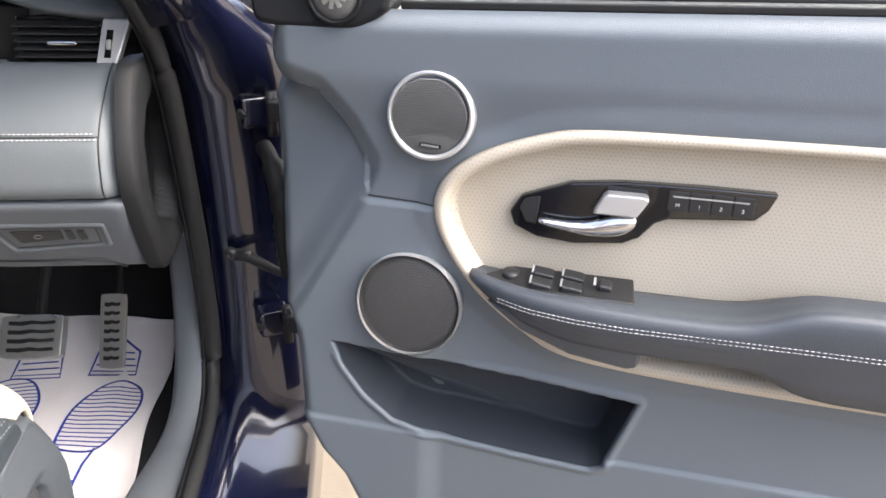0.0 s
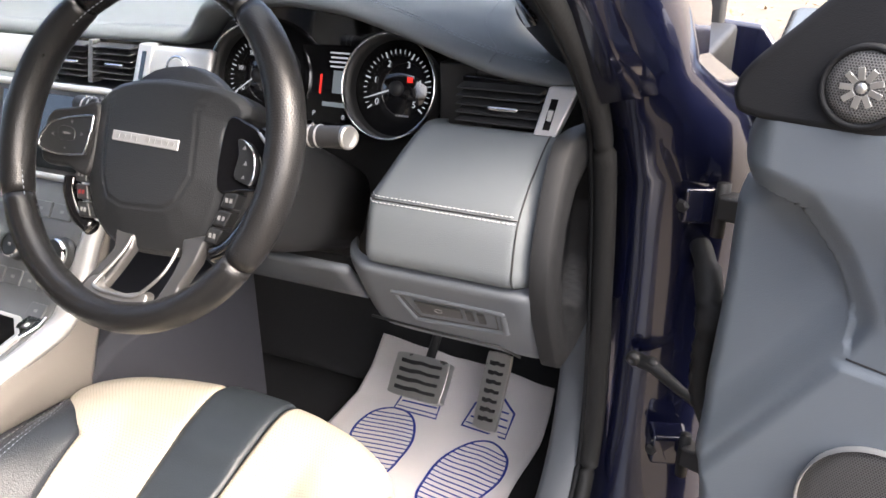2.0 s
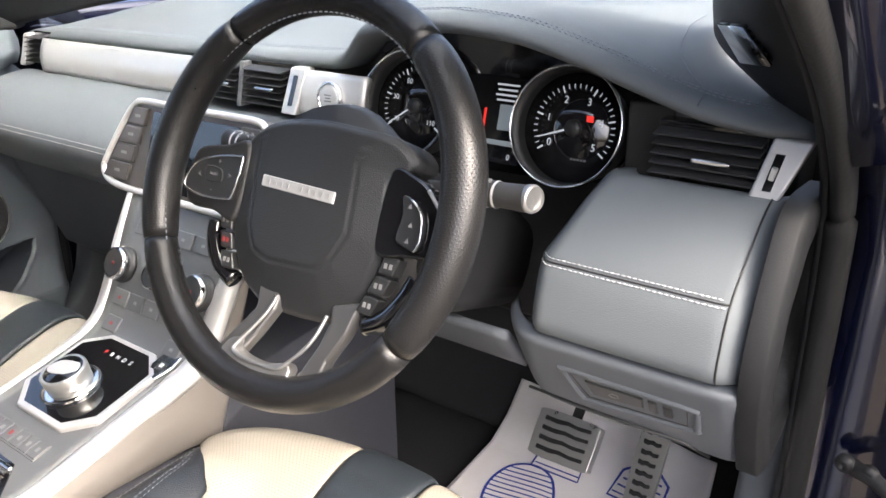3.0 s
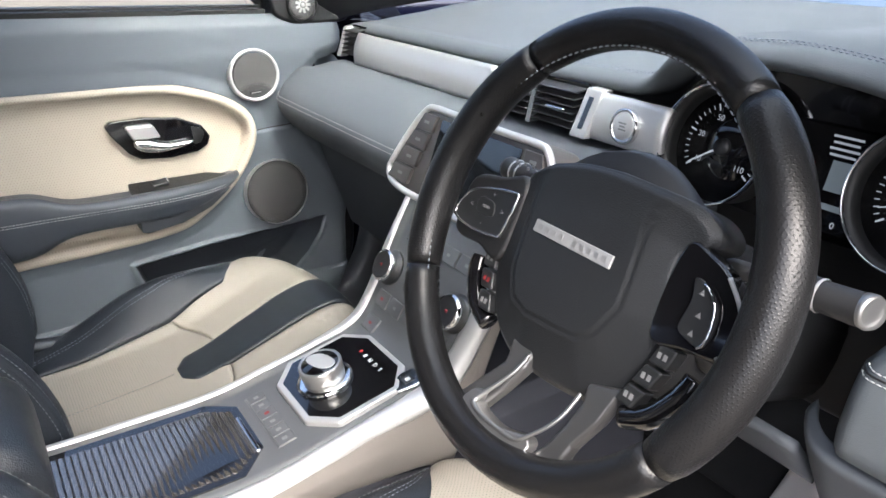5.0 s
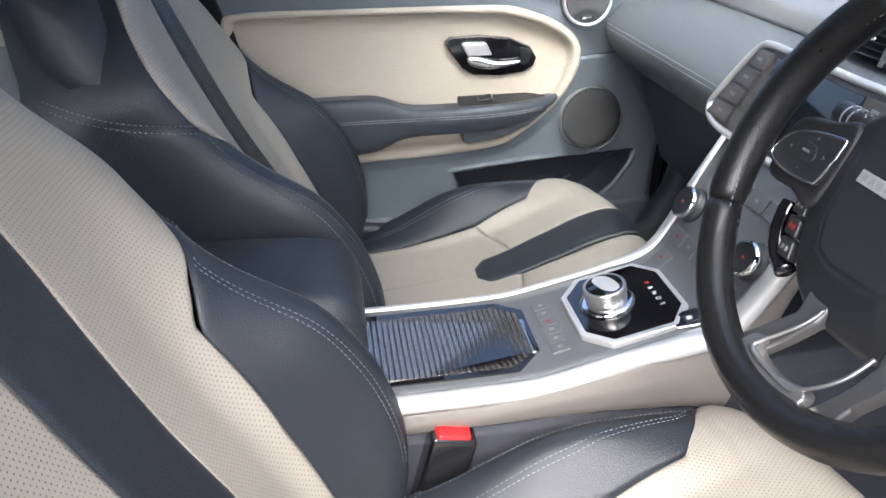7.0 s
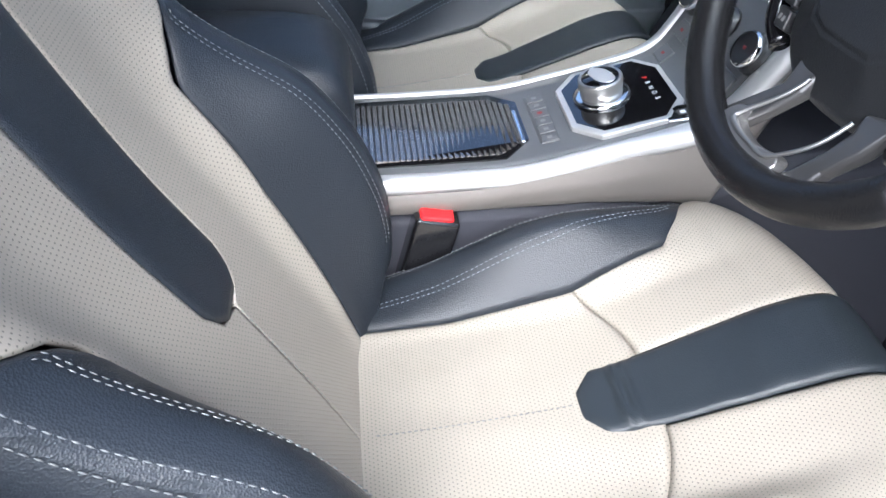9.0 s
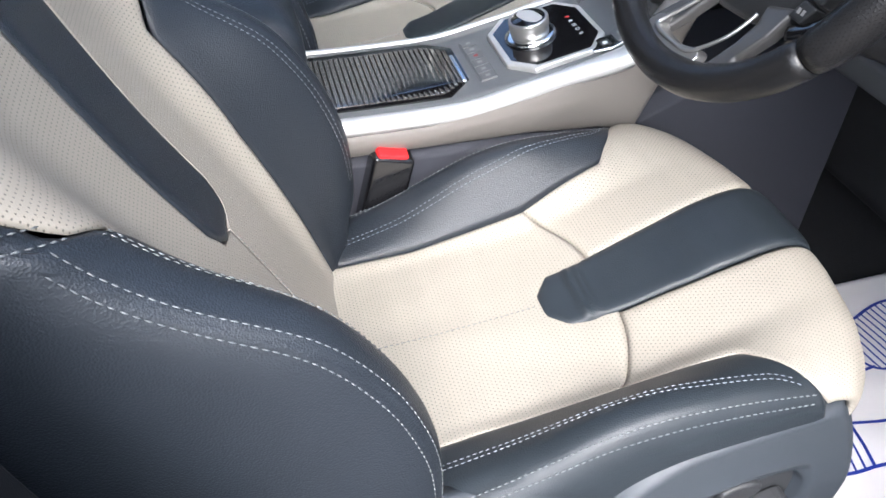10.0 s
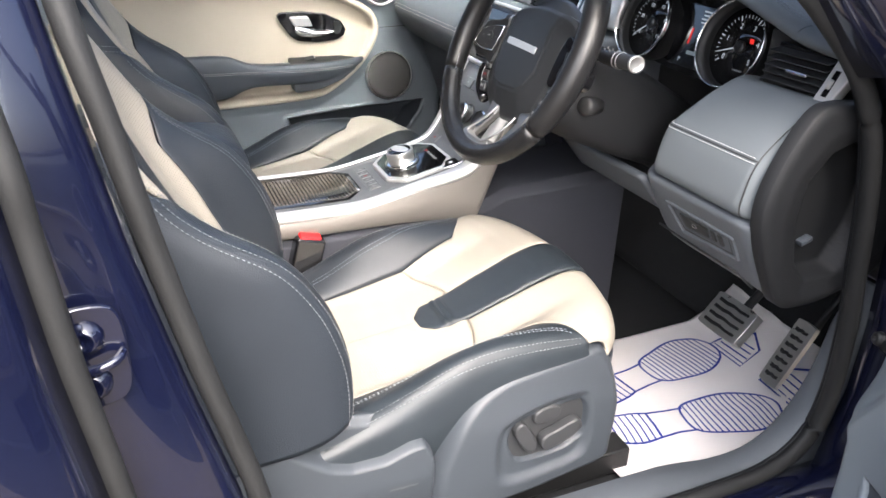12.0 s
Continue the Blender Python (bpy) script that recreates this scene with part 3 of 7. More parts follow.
def distance_in(Y, Z, poly):
    """Signed distance to a closed outline, negative inside."""
    best = np.full(Y.shape, 1e9)
    inside = np.zeros(Y.shape, bool)
    n = len(poly)
    for i in range(n):
        (ay, az), (by, bz) = poly[i], poly[(i + 1) % n]
        ey, ez = by - ay, bz - az
        wy, wz = Y - ay, Z - az
        t = np.clip((wy * ey + wz * ez) / (ey * ey + ez * ez + 1e-12), 0, 1)
        best = np.minimum(best, np.hypot(wy - ey * t, wz - ez * t))
        cross = ((az <= Z) & (bz > Z)) | ((bz <= Z) & (az > Z))
        inside ^= cross & (wy < ey * (wz / (ez if abs(ez) > 1e-12 else 1e-12)))
    return np.where(inside, -best, best)


CREAM_OUT = [(0.120, 0.835), (0.108, 0.880), (0.065, 0.914), (0.0, 0.940), (-0.06, 0.951), (-0.2, 0.955), (-0.40, 0.958), (-0.56, 0.958), (-0.60, 0.93), (-0.60, 0.80),
             (-0.60, 0.67), (-0.57, 0.637), (-0.43, 0.638), (-0.2, 0.643), (-0.06, 0.655), (0.0, 0.683), (0.06, 0.730), (0.102, 0.785)]
CREAM_IN = [(0.097, 0.833), (0.090, 0.865), (0.052, 0.895), (-0.006, 0.918), (-0.06, 0.930), (-0.2, 0.937), (-0.40, 0.941), (-0.55, 0.942), (-0.578, 0.92), (-0.578, 0.80),
            (-0.578, 0.69), (-0.55, 0.664), (-0.43, 0.664), (-0.2, 0.668), (-0.06, 0.680), (0.005, 0.708), (0.053, 0.748), (0.083, 0.792)]
SCOOP = [(0.40, 0.976), (0.300, 0.976), (0.270, 0.966), (0.236, 0.925), (0.213, 0.885), (0.207, 0.845), (0.40, 0.55)]
POCKET = [(0.262, 0.628), (0.245, 0.590), (0.215, 0.548), (0.175, 0.514), (0.12, 0.500), (0.0, 0.490), (-0.10, 0.484), (-0.118, 0.492), (-0.152, 0.598), (0.0, 0.612)]
FRONT = [(0.36, 0.24), (0.40, 0.258), (0.44, 0.292), (0.49, 0.315), (0.60, 0.318), (0.64, 0.322), (0.67, 0.338), (0.74, 0.345), (0.90, 0.350), (0.966, 0.350), (0.972, 0.332), (0.985, 0.338), (1.02, 0.338), (1.05, 0.325), (1.085, 0.29)]


def door_panel_depth(Y, Z):
    d = 0.0 * Y
    d = d + 0.014 * smooth01(1.035, 1.068, Z) ** 2 + 0.012 * smooth01(1.0, 0.93, Z)
    d = d + 0.03 * smooth01(0.295, 0.345, Y) * smooth01(0.94, 0.98, Z)
    dist = distance_in(Y, Z, SCOOP)
    # a broad chamfer leads into the scoop, which falls back from the ridge below the crease
    ry, rz = 0.40 - 0.207, 0.55 - 0.845
    off = ((Y - 0.207) * -rz + (Z - 0.845) * ry) / math.hypot(ry, rz)
    slope = np.clip(1 - dist / 0.027, 0, 1) * smooth01(-0.004, 0.012, off)
    d = d + np.where(dist > 0, 0.014 * smooth01(0.0, 1.0, slope) * 0.6 + 0.014 * slope * 0.4, (0.016 + 0.026 * smooth01(0.02, 0.14, off)) * smooth01(-0.002, 0.045, off) + 0.004 * smooth01(0.0, -0.004, dist) * smooth01(0.0, 0.03, off))
    d = d - 0.008 * smooth01(0.84, 0.834, Z) * smooth01(0.10, 0.14, Y) * smooth01(0.22, 0.20, Y + (Z - 0.84) * 0.6)
    cream = distance_in(Y, Z, CREAM_OUT)
    d = d + 0.05 * smooth01(-0.004, -0.012, cream) - 0.006 * smooth01(0.03, 0.0, cream)
    pocket = distance_in(Y, Z, POCKET)
    d = d - 0.004 * smooth01(0.012, 0.004, pocket) * smooth01(0.612, 0.60, Z + 0.075 * (Y - 0.26)) + 0.088 * smooth01(0.0, -0.008, pocket)
    d = d - 0.006 * smooth01(0.502, 0.497, Z)
    return d


def ring_band(name, outer, inner, x_out, x_in, material, parent, label="", x_mid=None, **kw):
    """A moulding between two outlines of the same count, with a rounded back."""
    n = len(outer)
    prof = [(0.0, x_out), (0.12, x_out - 0.006), (0.4, x_out - 0.009), (0.75, x_out - 0.006), (0.92, x_in * 0.4 + x_out * 0.6), (1.0, x_in)]
    vs, uvs = [], []
    for f, x in prof:
        for (a, b), (c, d) in zip(outer, inner):
            y, z = a + (c - a) * f, b + (d - b) * f
            vs.append((x, y, z))
            uvs.append((y, z))
    # the flat floor of the recess
    for f in (0.03, 0.06):
        for c, d in inner:
            yy = c + (np.clip(c, -0.5, 0.02) - c) * f
            zz = d + (0.805 - d) * f
            vs.append((x_in, yy, zz))
            uvs.append((yy, zz))
    fs = [tuple(reversed(range((len(prof) + 1) * n, (len(prof) + 2) * n)))]
    for j in range(len(prof) + 1):
        for i in range(n):
            p, q = j * n + i, j * n + (i + 1) % n
            fs.append((p, p + n, q + n, q))
    return part(name, vs, fs, material, parent, label, uvs=uvs, thick=0.003, **kw)


def speaker(parent, y, z, r, x, label, grille, tilt=0.0, fine=False, rim=0.007):
    n = (-1, 0, 0.12 + tilt)
    sp = turned("speaker_ring", (x, y, z), n, [(r, -0.012), (r, 0.003), (r - 0.002, 0.006), (r - rim * 0.7, 0.006), (r - rim, 0.002), (r - rim, -0.012)], SILVER, parent, label, n=64)
    turned("speaker_grille", (x, y, z), n, [(r - rim + 0.001, -0.010), (r - rim + 0.001, 0.001), (r * 0.8, 0.003), (r * 0.5, 0.0045), (r * 0.2, 0.005), (0.001, 0.005)], grille, sp, n=64)
    if fine:
        a, b, w = frame_of(n)
        vs, fs = [], []
        rr = r - 0.008
        for k in range(-22, 23):
            h = k / 23 * rr
            half = math.sqrt(rr * rr - h * h)
            c = Vector((x, y, z + h * 0.99)) + Vector(n).normalized() * (0.0035 + 0.003 * (1 - (h / rr) ** 2))
            i = len(vs)
            t = rr / 23 * 0.55
            for yy in (-half, half):
                vs += [c + Vector((0.0, yy, -t)), c + Vector((-0.0016, yy, 0)), c + Vector((0.0, yy, t))]
            fs += [(i, i + 1, i + 4, i + 3), (i + 1, i + 2, i + 5, i + 4)]
        part("grille_ribs", vs, fs, GRILLE, sp, kind="stuff", smooth=False)
    return sp


def armrest_rings():
    rings = []
    rows = [(0.074, 0.690, 0.7605, 0.754), (0.06, 0.676, 0.7615, 0.746), (0.03, 0.655, 0.762, 0.730), (-0.01, 0.640, 0.762, 0.716), (-0.06, 0.630, 0.762, 0.706), (-0.12, 0.626, 0.762, 0.706),
            (-0.18, 0.624, 0.762, 0.708), (-0.225, 0.624, 0.763, 0.708), (-0.255, 0.624, 0.767, 0.706), (-0.28, 0.624, 0.778, 0.698), (-0.305, 0.624, 0.790, 0.682), (-0.34, 0.624, 0.793, 0.674), (-0.45, 0.624, 0.793, 0.674), (-0.585, 0.624, 0.792, 0.676)]
    for y, xi, zt, zb in rows:
        xo = 0.735
        m = (zt + zb) / 2
        h = (zt - zb) / 2
        ring = [(xo, zb), (xi + 0.030, zb), (xi + 0.010, zb + h * 0.12), (xi + 0.006, m - 0.003), (xi + 0.0015, m + 0.001), (xi, zt - h * 0.45), (xi + 0.001, zt - h * 0.10), (xi + 0.006, zt + 0.0055), (xi + 0.020, zt + 0.005), (xi + 0.032, zt - 0.002), (xo, zt - 0.002)]
        rings.append([(a, y, b) for a, b in ring])
    return rings


def car_door(mirror, turn):
    name = "driver_door" if not mirror else "passenger_door"
    if mirror:
        door = thing(name, (-HINGE[0], HINGE[1], 0.0), "closed passenger door with blue-grey trim and cream insert", "car door", mirror=True)
    else:
        door = thing(name, HINGE, "wide open driver's door with blue-grey trim and cream insert", "car door", turn=turn)
    # moulded trim panel as a relief
    nz, ny = 290, 360
    zs = 0.36 + (1.066 - 0.36) * np.arange(nz + 1) / nz
    vs = []
    Y = np.zeros((nz + 1, ny + 1))
    for j, z in enumerate(zs):
        f = curve_at(FRONT, z)
        Y[j] = f + (-0.64 - f) * np.arange(ny + 1) / ny
    Z = np.repeat(zs[:, None], ny + 1, 1)
    X = 0.70 + door_panel_depth(Y, Z)
    Z = Z + 0.033 * np.maximum(0.0, 0.165 - Y) * smooth01(0.95, 1.066, Z)
    edge = np.minimum(np.arange(ny + 1) / 8.0, 1.0)
    X = X + (1 - edge)[None, :] ** 2 * 0.02
    vs = np.stack([X, Y, Z], 2).reshape(-1, 3).tolist()
    fs = []
    for j in range(nz):
        for i in range(ny):
            a = j * (ny + 1) + i
            fs.append((a, a + ny + 1, a + ny + 2, a + 1))
    uv = [(v[1], v[2]) for v in vs]
    part("trim_panel", vs, [tuple(reversed(f)) for f in fs], VINYL, door, "moulded blue-grey trim panel", uvs=uv)
    # the pocket's shade, put into a dark sheet that follows its walls and back
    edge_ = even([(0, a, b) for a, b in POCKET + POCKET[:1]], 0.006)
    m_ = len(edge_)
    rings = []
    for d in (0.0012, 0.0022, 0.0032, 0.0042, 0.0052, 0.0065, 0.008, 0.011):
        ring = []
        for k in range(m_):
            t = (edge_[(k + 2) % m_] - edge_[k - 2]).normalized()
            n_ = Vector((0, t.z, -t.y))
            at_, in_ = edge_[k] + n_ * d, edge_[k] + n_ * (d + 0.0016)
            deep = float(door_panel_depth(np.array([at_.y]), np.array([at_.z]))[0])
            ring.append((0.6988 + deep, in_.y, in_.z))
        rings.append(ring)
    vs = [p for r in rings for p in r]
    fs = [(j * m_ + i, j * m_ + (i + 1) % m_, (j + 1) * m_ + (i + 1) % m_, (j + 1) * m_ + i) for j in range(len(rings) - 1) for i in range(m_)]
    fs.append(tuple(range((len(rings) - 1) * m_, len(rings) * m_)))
    part("pocket_shade_sheet", vs, fs, POCKET_SHADE, door, "dark sheet for the shade in the door pocket")
    # fine joints in the moulding
    for line in ([(0.206, 0.843), (0.16, 0.841), (0.122, 0.840)],):
        pts = even([(0, a, b) for a, b in line], 0.006)
        ya, za = np.array([p.y for p in pts]), np.array([p.z for p in pts])
        xa = 0.70 + door_panel_depth(ya, za)
        tube("panel_joint", [(x, y, z) for x, y, z in zip(xa, ya, za)], 0.0011, BLACK, door, n=6)
    # cream insert with its raised border
    out = rounded(CREAM_OUT, 108)
    inn = rounded(CREAM_IN, 108)
    ring_band("insert", out, inn, 0.704, 0.731, CREAM_DOOR, door, "cream perforated leather insert")
    # armrest
    arm = loft("armrest", armrest_rings(), VINYL_DARK, door, "padded blue-grey armrest with pale stitching", bevel=0.0, sub=1)
    for dz in (0.0, 0.0045):
        stitches("armrest_stitching", [(curve_at([(-0.6, 0.6245), (-0.12, 0.6265), (-0.06, 0.6305), (-0.01, 0.6405), (0.03, 0.656)], y), y, curve_at([(-0.6, 0.758), (-0.30, 0.755), (-0.12, 0.752), (0.0, 0.752), (0.03, 0.753)], y) - dz) for y in np.linspace(0.03, -0.57, 60)], THREAD_PALE, door, length=0.0046, gap=0.0012, lift=(-0.0014, 0, 0))
    prism("pull_panel", [(0.045, 0.741), (0.0, 0.712), (-0.06, 0.691), (-0.127, 0.683), (-0.139, 0.688), (-0.141, 0.714), (-0.05, 0.722)], lambda a, b, c: (curve_at([(-0.15, 0.640), (-0.05, 0.645), (0.0, 0.655), (0.045, 0.672)], a) + 0.25 * (0.72 - b) - c, a, b), 0.05, VINYL_LOW, door, "grey grip panel below the armrest", bevel=0.004, flip=True)
    # inner handle
    to = lambda a, b, c: (0.7265 - c, a, b)
    if mirror:
        bez = [(0.026, 0.843), (0.012, 0.864), (-0.03, 0.882), (-0.09, 0.889), (-0.150, 0.888), (-0.160, 0.880), (-0.150, 0.862), (-0.125, 0.830), (-0.105, 0.818), (-0.05, 0.813), (0.0, 0.818), (0.02, 0.828)]
    else:
        bez = [(0.026, 0.843), (0.014, 0.862), (-0.041, 0.882), (-0.10, 0.888), (-0.18, 0.890), (-0.259, 0.890), (-0.252, 0.872), (-0.240, 0.860), (-0.15, 0.852), (-0.137, 0.846), (-0.122, 0.828), (-0.105, 0.820), (-0.05, 0.814), (-0.007, 0.817), (0.02, 0.828)]
    hb = prism("handle_bezel", [(a * 1.04 + 0.003, 0.848 + (b - 0.852) * 1.12) for a, b in bez], lambda a, b, c: (0.719 - c, a, b), 0.014, GLOSS, door, "gloss black handle surround", bevel=0.003, flip=True)
    cup = rounded([(-0.010, 0.842), (-0.018, 0.862), (-0.05, 0.876), (-0.09, 0.878), (-0.10, 0.85), (-0.06, 0.832), (-0.02, 0.83)], 28)
    prism("handle_cup", cup, lambda a, b, c: (0.7182 - c, a, b), 0.004, GLOSS, hb, flip=True)
    hd = loft("door_handle", [[(xx, y, z + dz) for xx, dz in ((0.7165, -h), (0.706, -h * 0.8), (0.702, 0), (0.706, h * 0.8), (0.7165, h))] for y, z, h in
                              ((-0.004, 0.836, 0.0045), (-0.02, 0.833, 0.0065), (-0.05, 0.830, 0.0085), (-0.07, 0.831, 0.012), (-0.09, 0.836, 0.017), (-0.108, 0.840, 0.016), (-0.120, 0.846, 0.008))], CHROME, hb, "satin chrome pull lever", sub=1)
    prism("handle_block", [(-0.068, 0.852), (-0.078, 0.874), (-0.082, 0.878), (-0.125, 0.878), (-0.130, 0.874), (-0.118, 0.852)], lambda a, b, c: (0.702 - c, a, b), 0.018, SILVER, hb, "silver handle block", bevel=0.003, flip=True)
    prism("lock_button", [(0.018, 0.846), (0.012, 0.858), (-0.006, 0.862), (-0.003, 0.826), (0.010, 0.828)], lambda a, b, c: (0.7165 - c, a, b), 0.006, KEY, hb, "dark lock button", bevel=0.0015, flip=True)
    if not mirror:
        for k in range(4):
            y0 = -0.150 - 0.0235 * k
            prism("memory_button", [(y0, 0.884), (y0 - 0.0225, 0.884 + 0.0005), (y0 - 0.0225, 0.862), (y0, 0.860)], lambda a, b, c: (0.7168 - c, a, b), 0.005, KEY, hb, "dark memory key with a small mark", bevel=0.0012, flip=True)
            writing("key_mark", "M123"[k], 0.0065, on_plane((0.7165, y0 - 0.011, 0.868), (-1, 0, 0), (0, -1, 0)), MARK, hb, 0.0001)
        block("key_line", (0.7162, -0.196, 0.8782), (0.001, 0.082, 0.0016), SILVER, hb, "thin silver line", bevel=0)
    # switches on the armrest
    sw = prism("switch_panel", [(0.052, 0.690), (0.020, 0.716), (-0.125, 0.718), (-0.128, 0.664), (0.028, 0.662)] if not mirror else [(0.045, 0.690), (0.010, 0.712), (-0.14, 0.714), (-0.145, 0.660), (0.020, 0.660)], lambda a, b, c: (b, a, 0.7635 + 0.10 * (b - 0.66) + c), 0.02, BLACK, door, "dark patterned switch panel" if not mirror else "blue-grey switch panel", bevel=0.003)
    if not mirror:
        turned("mirror_knob", (0.693, 0.020, 0.767), (-0.1, 0, 0.99), [(0.011, -0.004), (0.011, 0.003), (0.009, 0.006), (0.001, 0.006)], KEY, sw, "mirror adjuster knob", n=24)
        for k, (dx, y) in enumerate(((0.012, -0.018), (-0.012, -0.018), (0.012, -0.054), (-0.012, -0.054), (0.0, -0.092))):
            c = (0.690 + dx, y, 0.767 + dx * 0.10)
            block("window_switch", c, (0.019, 0.026 if k < 4 else 0.016, 0.012), KEY, sw, "window switch", bevel=0.003, rot=(8, -6, 0))
            block("switch_chrome", (c[0], c[1] + 0.012, c[2] + 0.006), (0.016, 0.003, 0.002), SILVER, sw, bevel=0.0005, rot=(8, -6, 0))
    else:
        block("window_switch", (0.688, -0.085, 0.766), (0.02, 0.03, 0.012), KEY, sw, "window switch", bevel=0.003, rot=(8, -16, 0))
        block("switch_chrome", (0.688, -0.072, 0.773), (0.016, 0.003, 0.002), SILVER, sw, bevel=0.0005, rot=(8, -16, 0))
    # speakers
    sp = speaker(door, 0.124, 0.953, 0.0515, 0.698, "round ribbed speaker in a satin ring", GRILLE if not mirror else GRILLE_DARK, fine=True)
    block("speaker_badge", (0.689, 0.122, 0.9205), (0.003, 0.026, 0.005), GLOSS, sp, "small dark badge bar", bevel=0.001, rot=(4, 0, 0))
    block("badge_bar", (0.6872, 0.122, 0.9205), (0.001, 0.021, 0.0022), MARK_GREY, sp, bevel=0, rot=(4, 0, 0))
    speaker(door, 0.149, 0.706, 0.069, 0.694, "large round mesh speaker in a thin ring", GRILLE_DARK, rim=0.0028)
    # outer shell, belt seal and glass
    shell_out = [(0.27, 0.32), (0.335, 0.50), (0.338, 0.62), (0.338, 1.03), (-0.68, 1.065), (-0.68, 0.75), (-0.60, 0.33)]
    prism("outer_shell", shell_out, lambda a, b, c: (0.93 - 0.05 * max(0, (b - 0.8)) + c, a, b), 0.125, PAINT, door, "navy painted door shell", bevel=0.012)
    prism("door_end", [(0.24, 0.36), (0.29, 0.46), (0.308, 0.60), (0.322, 0.66), (0.324, 0.97), (0.334, 1.03), (0.28, 1.03), (0.26, 0.60), (0.20, 0.36)], lambda a, b, c: (0.925 + c, a + 0.004, b), 0.145, BLACK_SOFT, door, "black door edge lining", bevel=0.006)
    block("belt_seal", (0.745, -0.235, 1.0835), (0.062, 0.80, 0.010), RUBBER, door, "black window seal", bevel=0.003, rot=(-1.9, 0, 0))
    block("belt_lip", (0.757, -0.235, 1.0905), (0.030, 0.80, 0.006), BLACK, door, "thin black seal lip", bevel=0.002, rot=(-1.9, 0, 0))
    g = prism("window_glass", [(0.16, 1.07), (-0.66, 1.07), (-0.70, 1.46), (-0.10, 1.44)], lambda a, b, c: (0.79 - 0.32 * (b - 1.07) + c, a, b), 0.004, GLASS, door, "clear side window")
    g.visible_shadow = False
    tube("window_frame", [(0.80, 0.30, 1.06), (0.745, 0.08, 1.26), (0.68, -0.14, 1.44), (0.665, -0.5, 1.475), (0.665, -0.72, 1.47), (0.785, -0.69, 1.08)], 0.018, BLACK, door, "black window frame", n=8)
    # sail panel with the tweeter
    pod = prism("sail_panel", rounded([(0.336, 1.052), (0.318, 1.043), (0.26, 1.042), (0.221, 1.043), (0.200, 1.050), (0.176, 1.066), (0.169, 1.092), (0.158, 1.14), (0.142, 1.22), (0.14, 1.27), (0.165, 1.27), (0.22, 1.21), (0.29, 1.13), (0.334, 1.08)], 80), lambda a, b, c: (0.697 + 0.30 * max(0, b - 1.1) - c * 1.0, a, b), 0.07, BLACK_SOFT, door, "black sail panel", bevel=0.008, flip=True, seg=3)
    turned("tweeter_ring", (0.6965, 0.235, 1.081), (-1, 0, 0.06), [(0.0335, -0.004), (0.033, 0.002), (0.0305, 0.0036), (0.0285, 0.002), (0.0275, -0.002)], BLACK_SOFT, pod, n=48, caps=False)
    turned("tweeter_grille", (0.6965, 0.235, 1.081), (-1, 0, 0.06), [(0.028, -0.003), (0.0275, 0.001), (0.020, 0.003), (0.010, 0.0045), (0.001, 0.005)], GRILLE, pod, "grey mesh tweeter cover", n=48)
    for k in range(9):
        ang = radians(40 * k)
        block("tweeter_leaf", (0.6915, 0.235 + 0.011 * math.cos(ang), 1.081 + 0.011 * math.sin(ang)), (0.0012, 0.010, 0.005), ALU, pod, bevel=0.0004, rot=(math.degrees(ang), 0, 0))
    turned("tweeter_dome", (0.6915, 0.235, 1.081), (-1, 0, 0.06), [(0.0045, -0.001), (0.004, 0.001), (0.001, 0.002)], ALU, pod, n=20)
    for k in range(3):
        block("reflector" if k == 0 else "trim_clip", (0.76, -0.62, 0.5 + 0.12 * k), (0.01, 0.012, 0.012), BLACK, door, bevel=0.002)
    # mirror outside
    if not mirror:
        mir = loft("door_mirror", [[(x, y + 0.09 * math.cos(2 * math.pi * i / 16) * s * 0.6, 1.17 + 0.085 * math.sin(2 * math.pi * i / 16) * s) for i in range(16)] for x, y, s in ((0.90, 0.24, 0.5), (0.93, 0.25, 0.85), (1.0, 0.26, 1.0), (1.1, 0.27, 0.9), (1.15, 0.28, 0.45))], PAINT, door, "navy door mirror", sub=1)
        prism("mirror_glass", rounded([(0.945, 1.17), (0.97, 1.235), (1.05, 1.243), (1.125, 1.23), (1.14, 1.17), (1.12, 1.11), (1.04, 1.098), (0.965, 1.11)], 40), lambda a, b, c: (a, 0.198 + 0.07 * (a - 0.95) - c, b), 0.02, MIRROR, mir, "mirror glass", flip=False, bevel=0.002)
    return door


driver_door = car_door(False, 71.0)
passenger_door = car_door(True, 0.0)

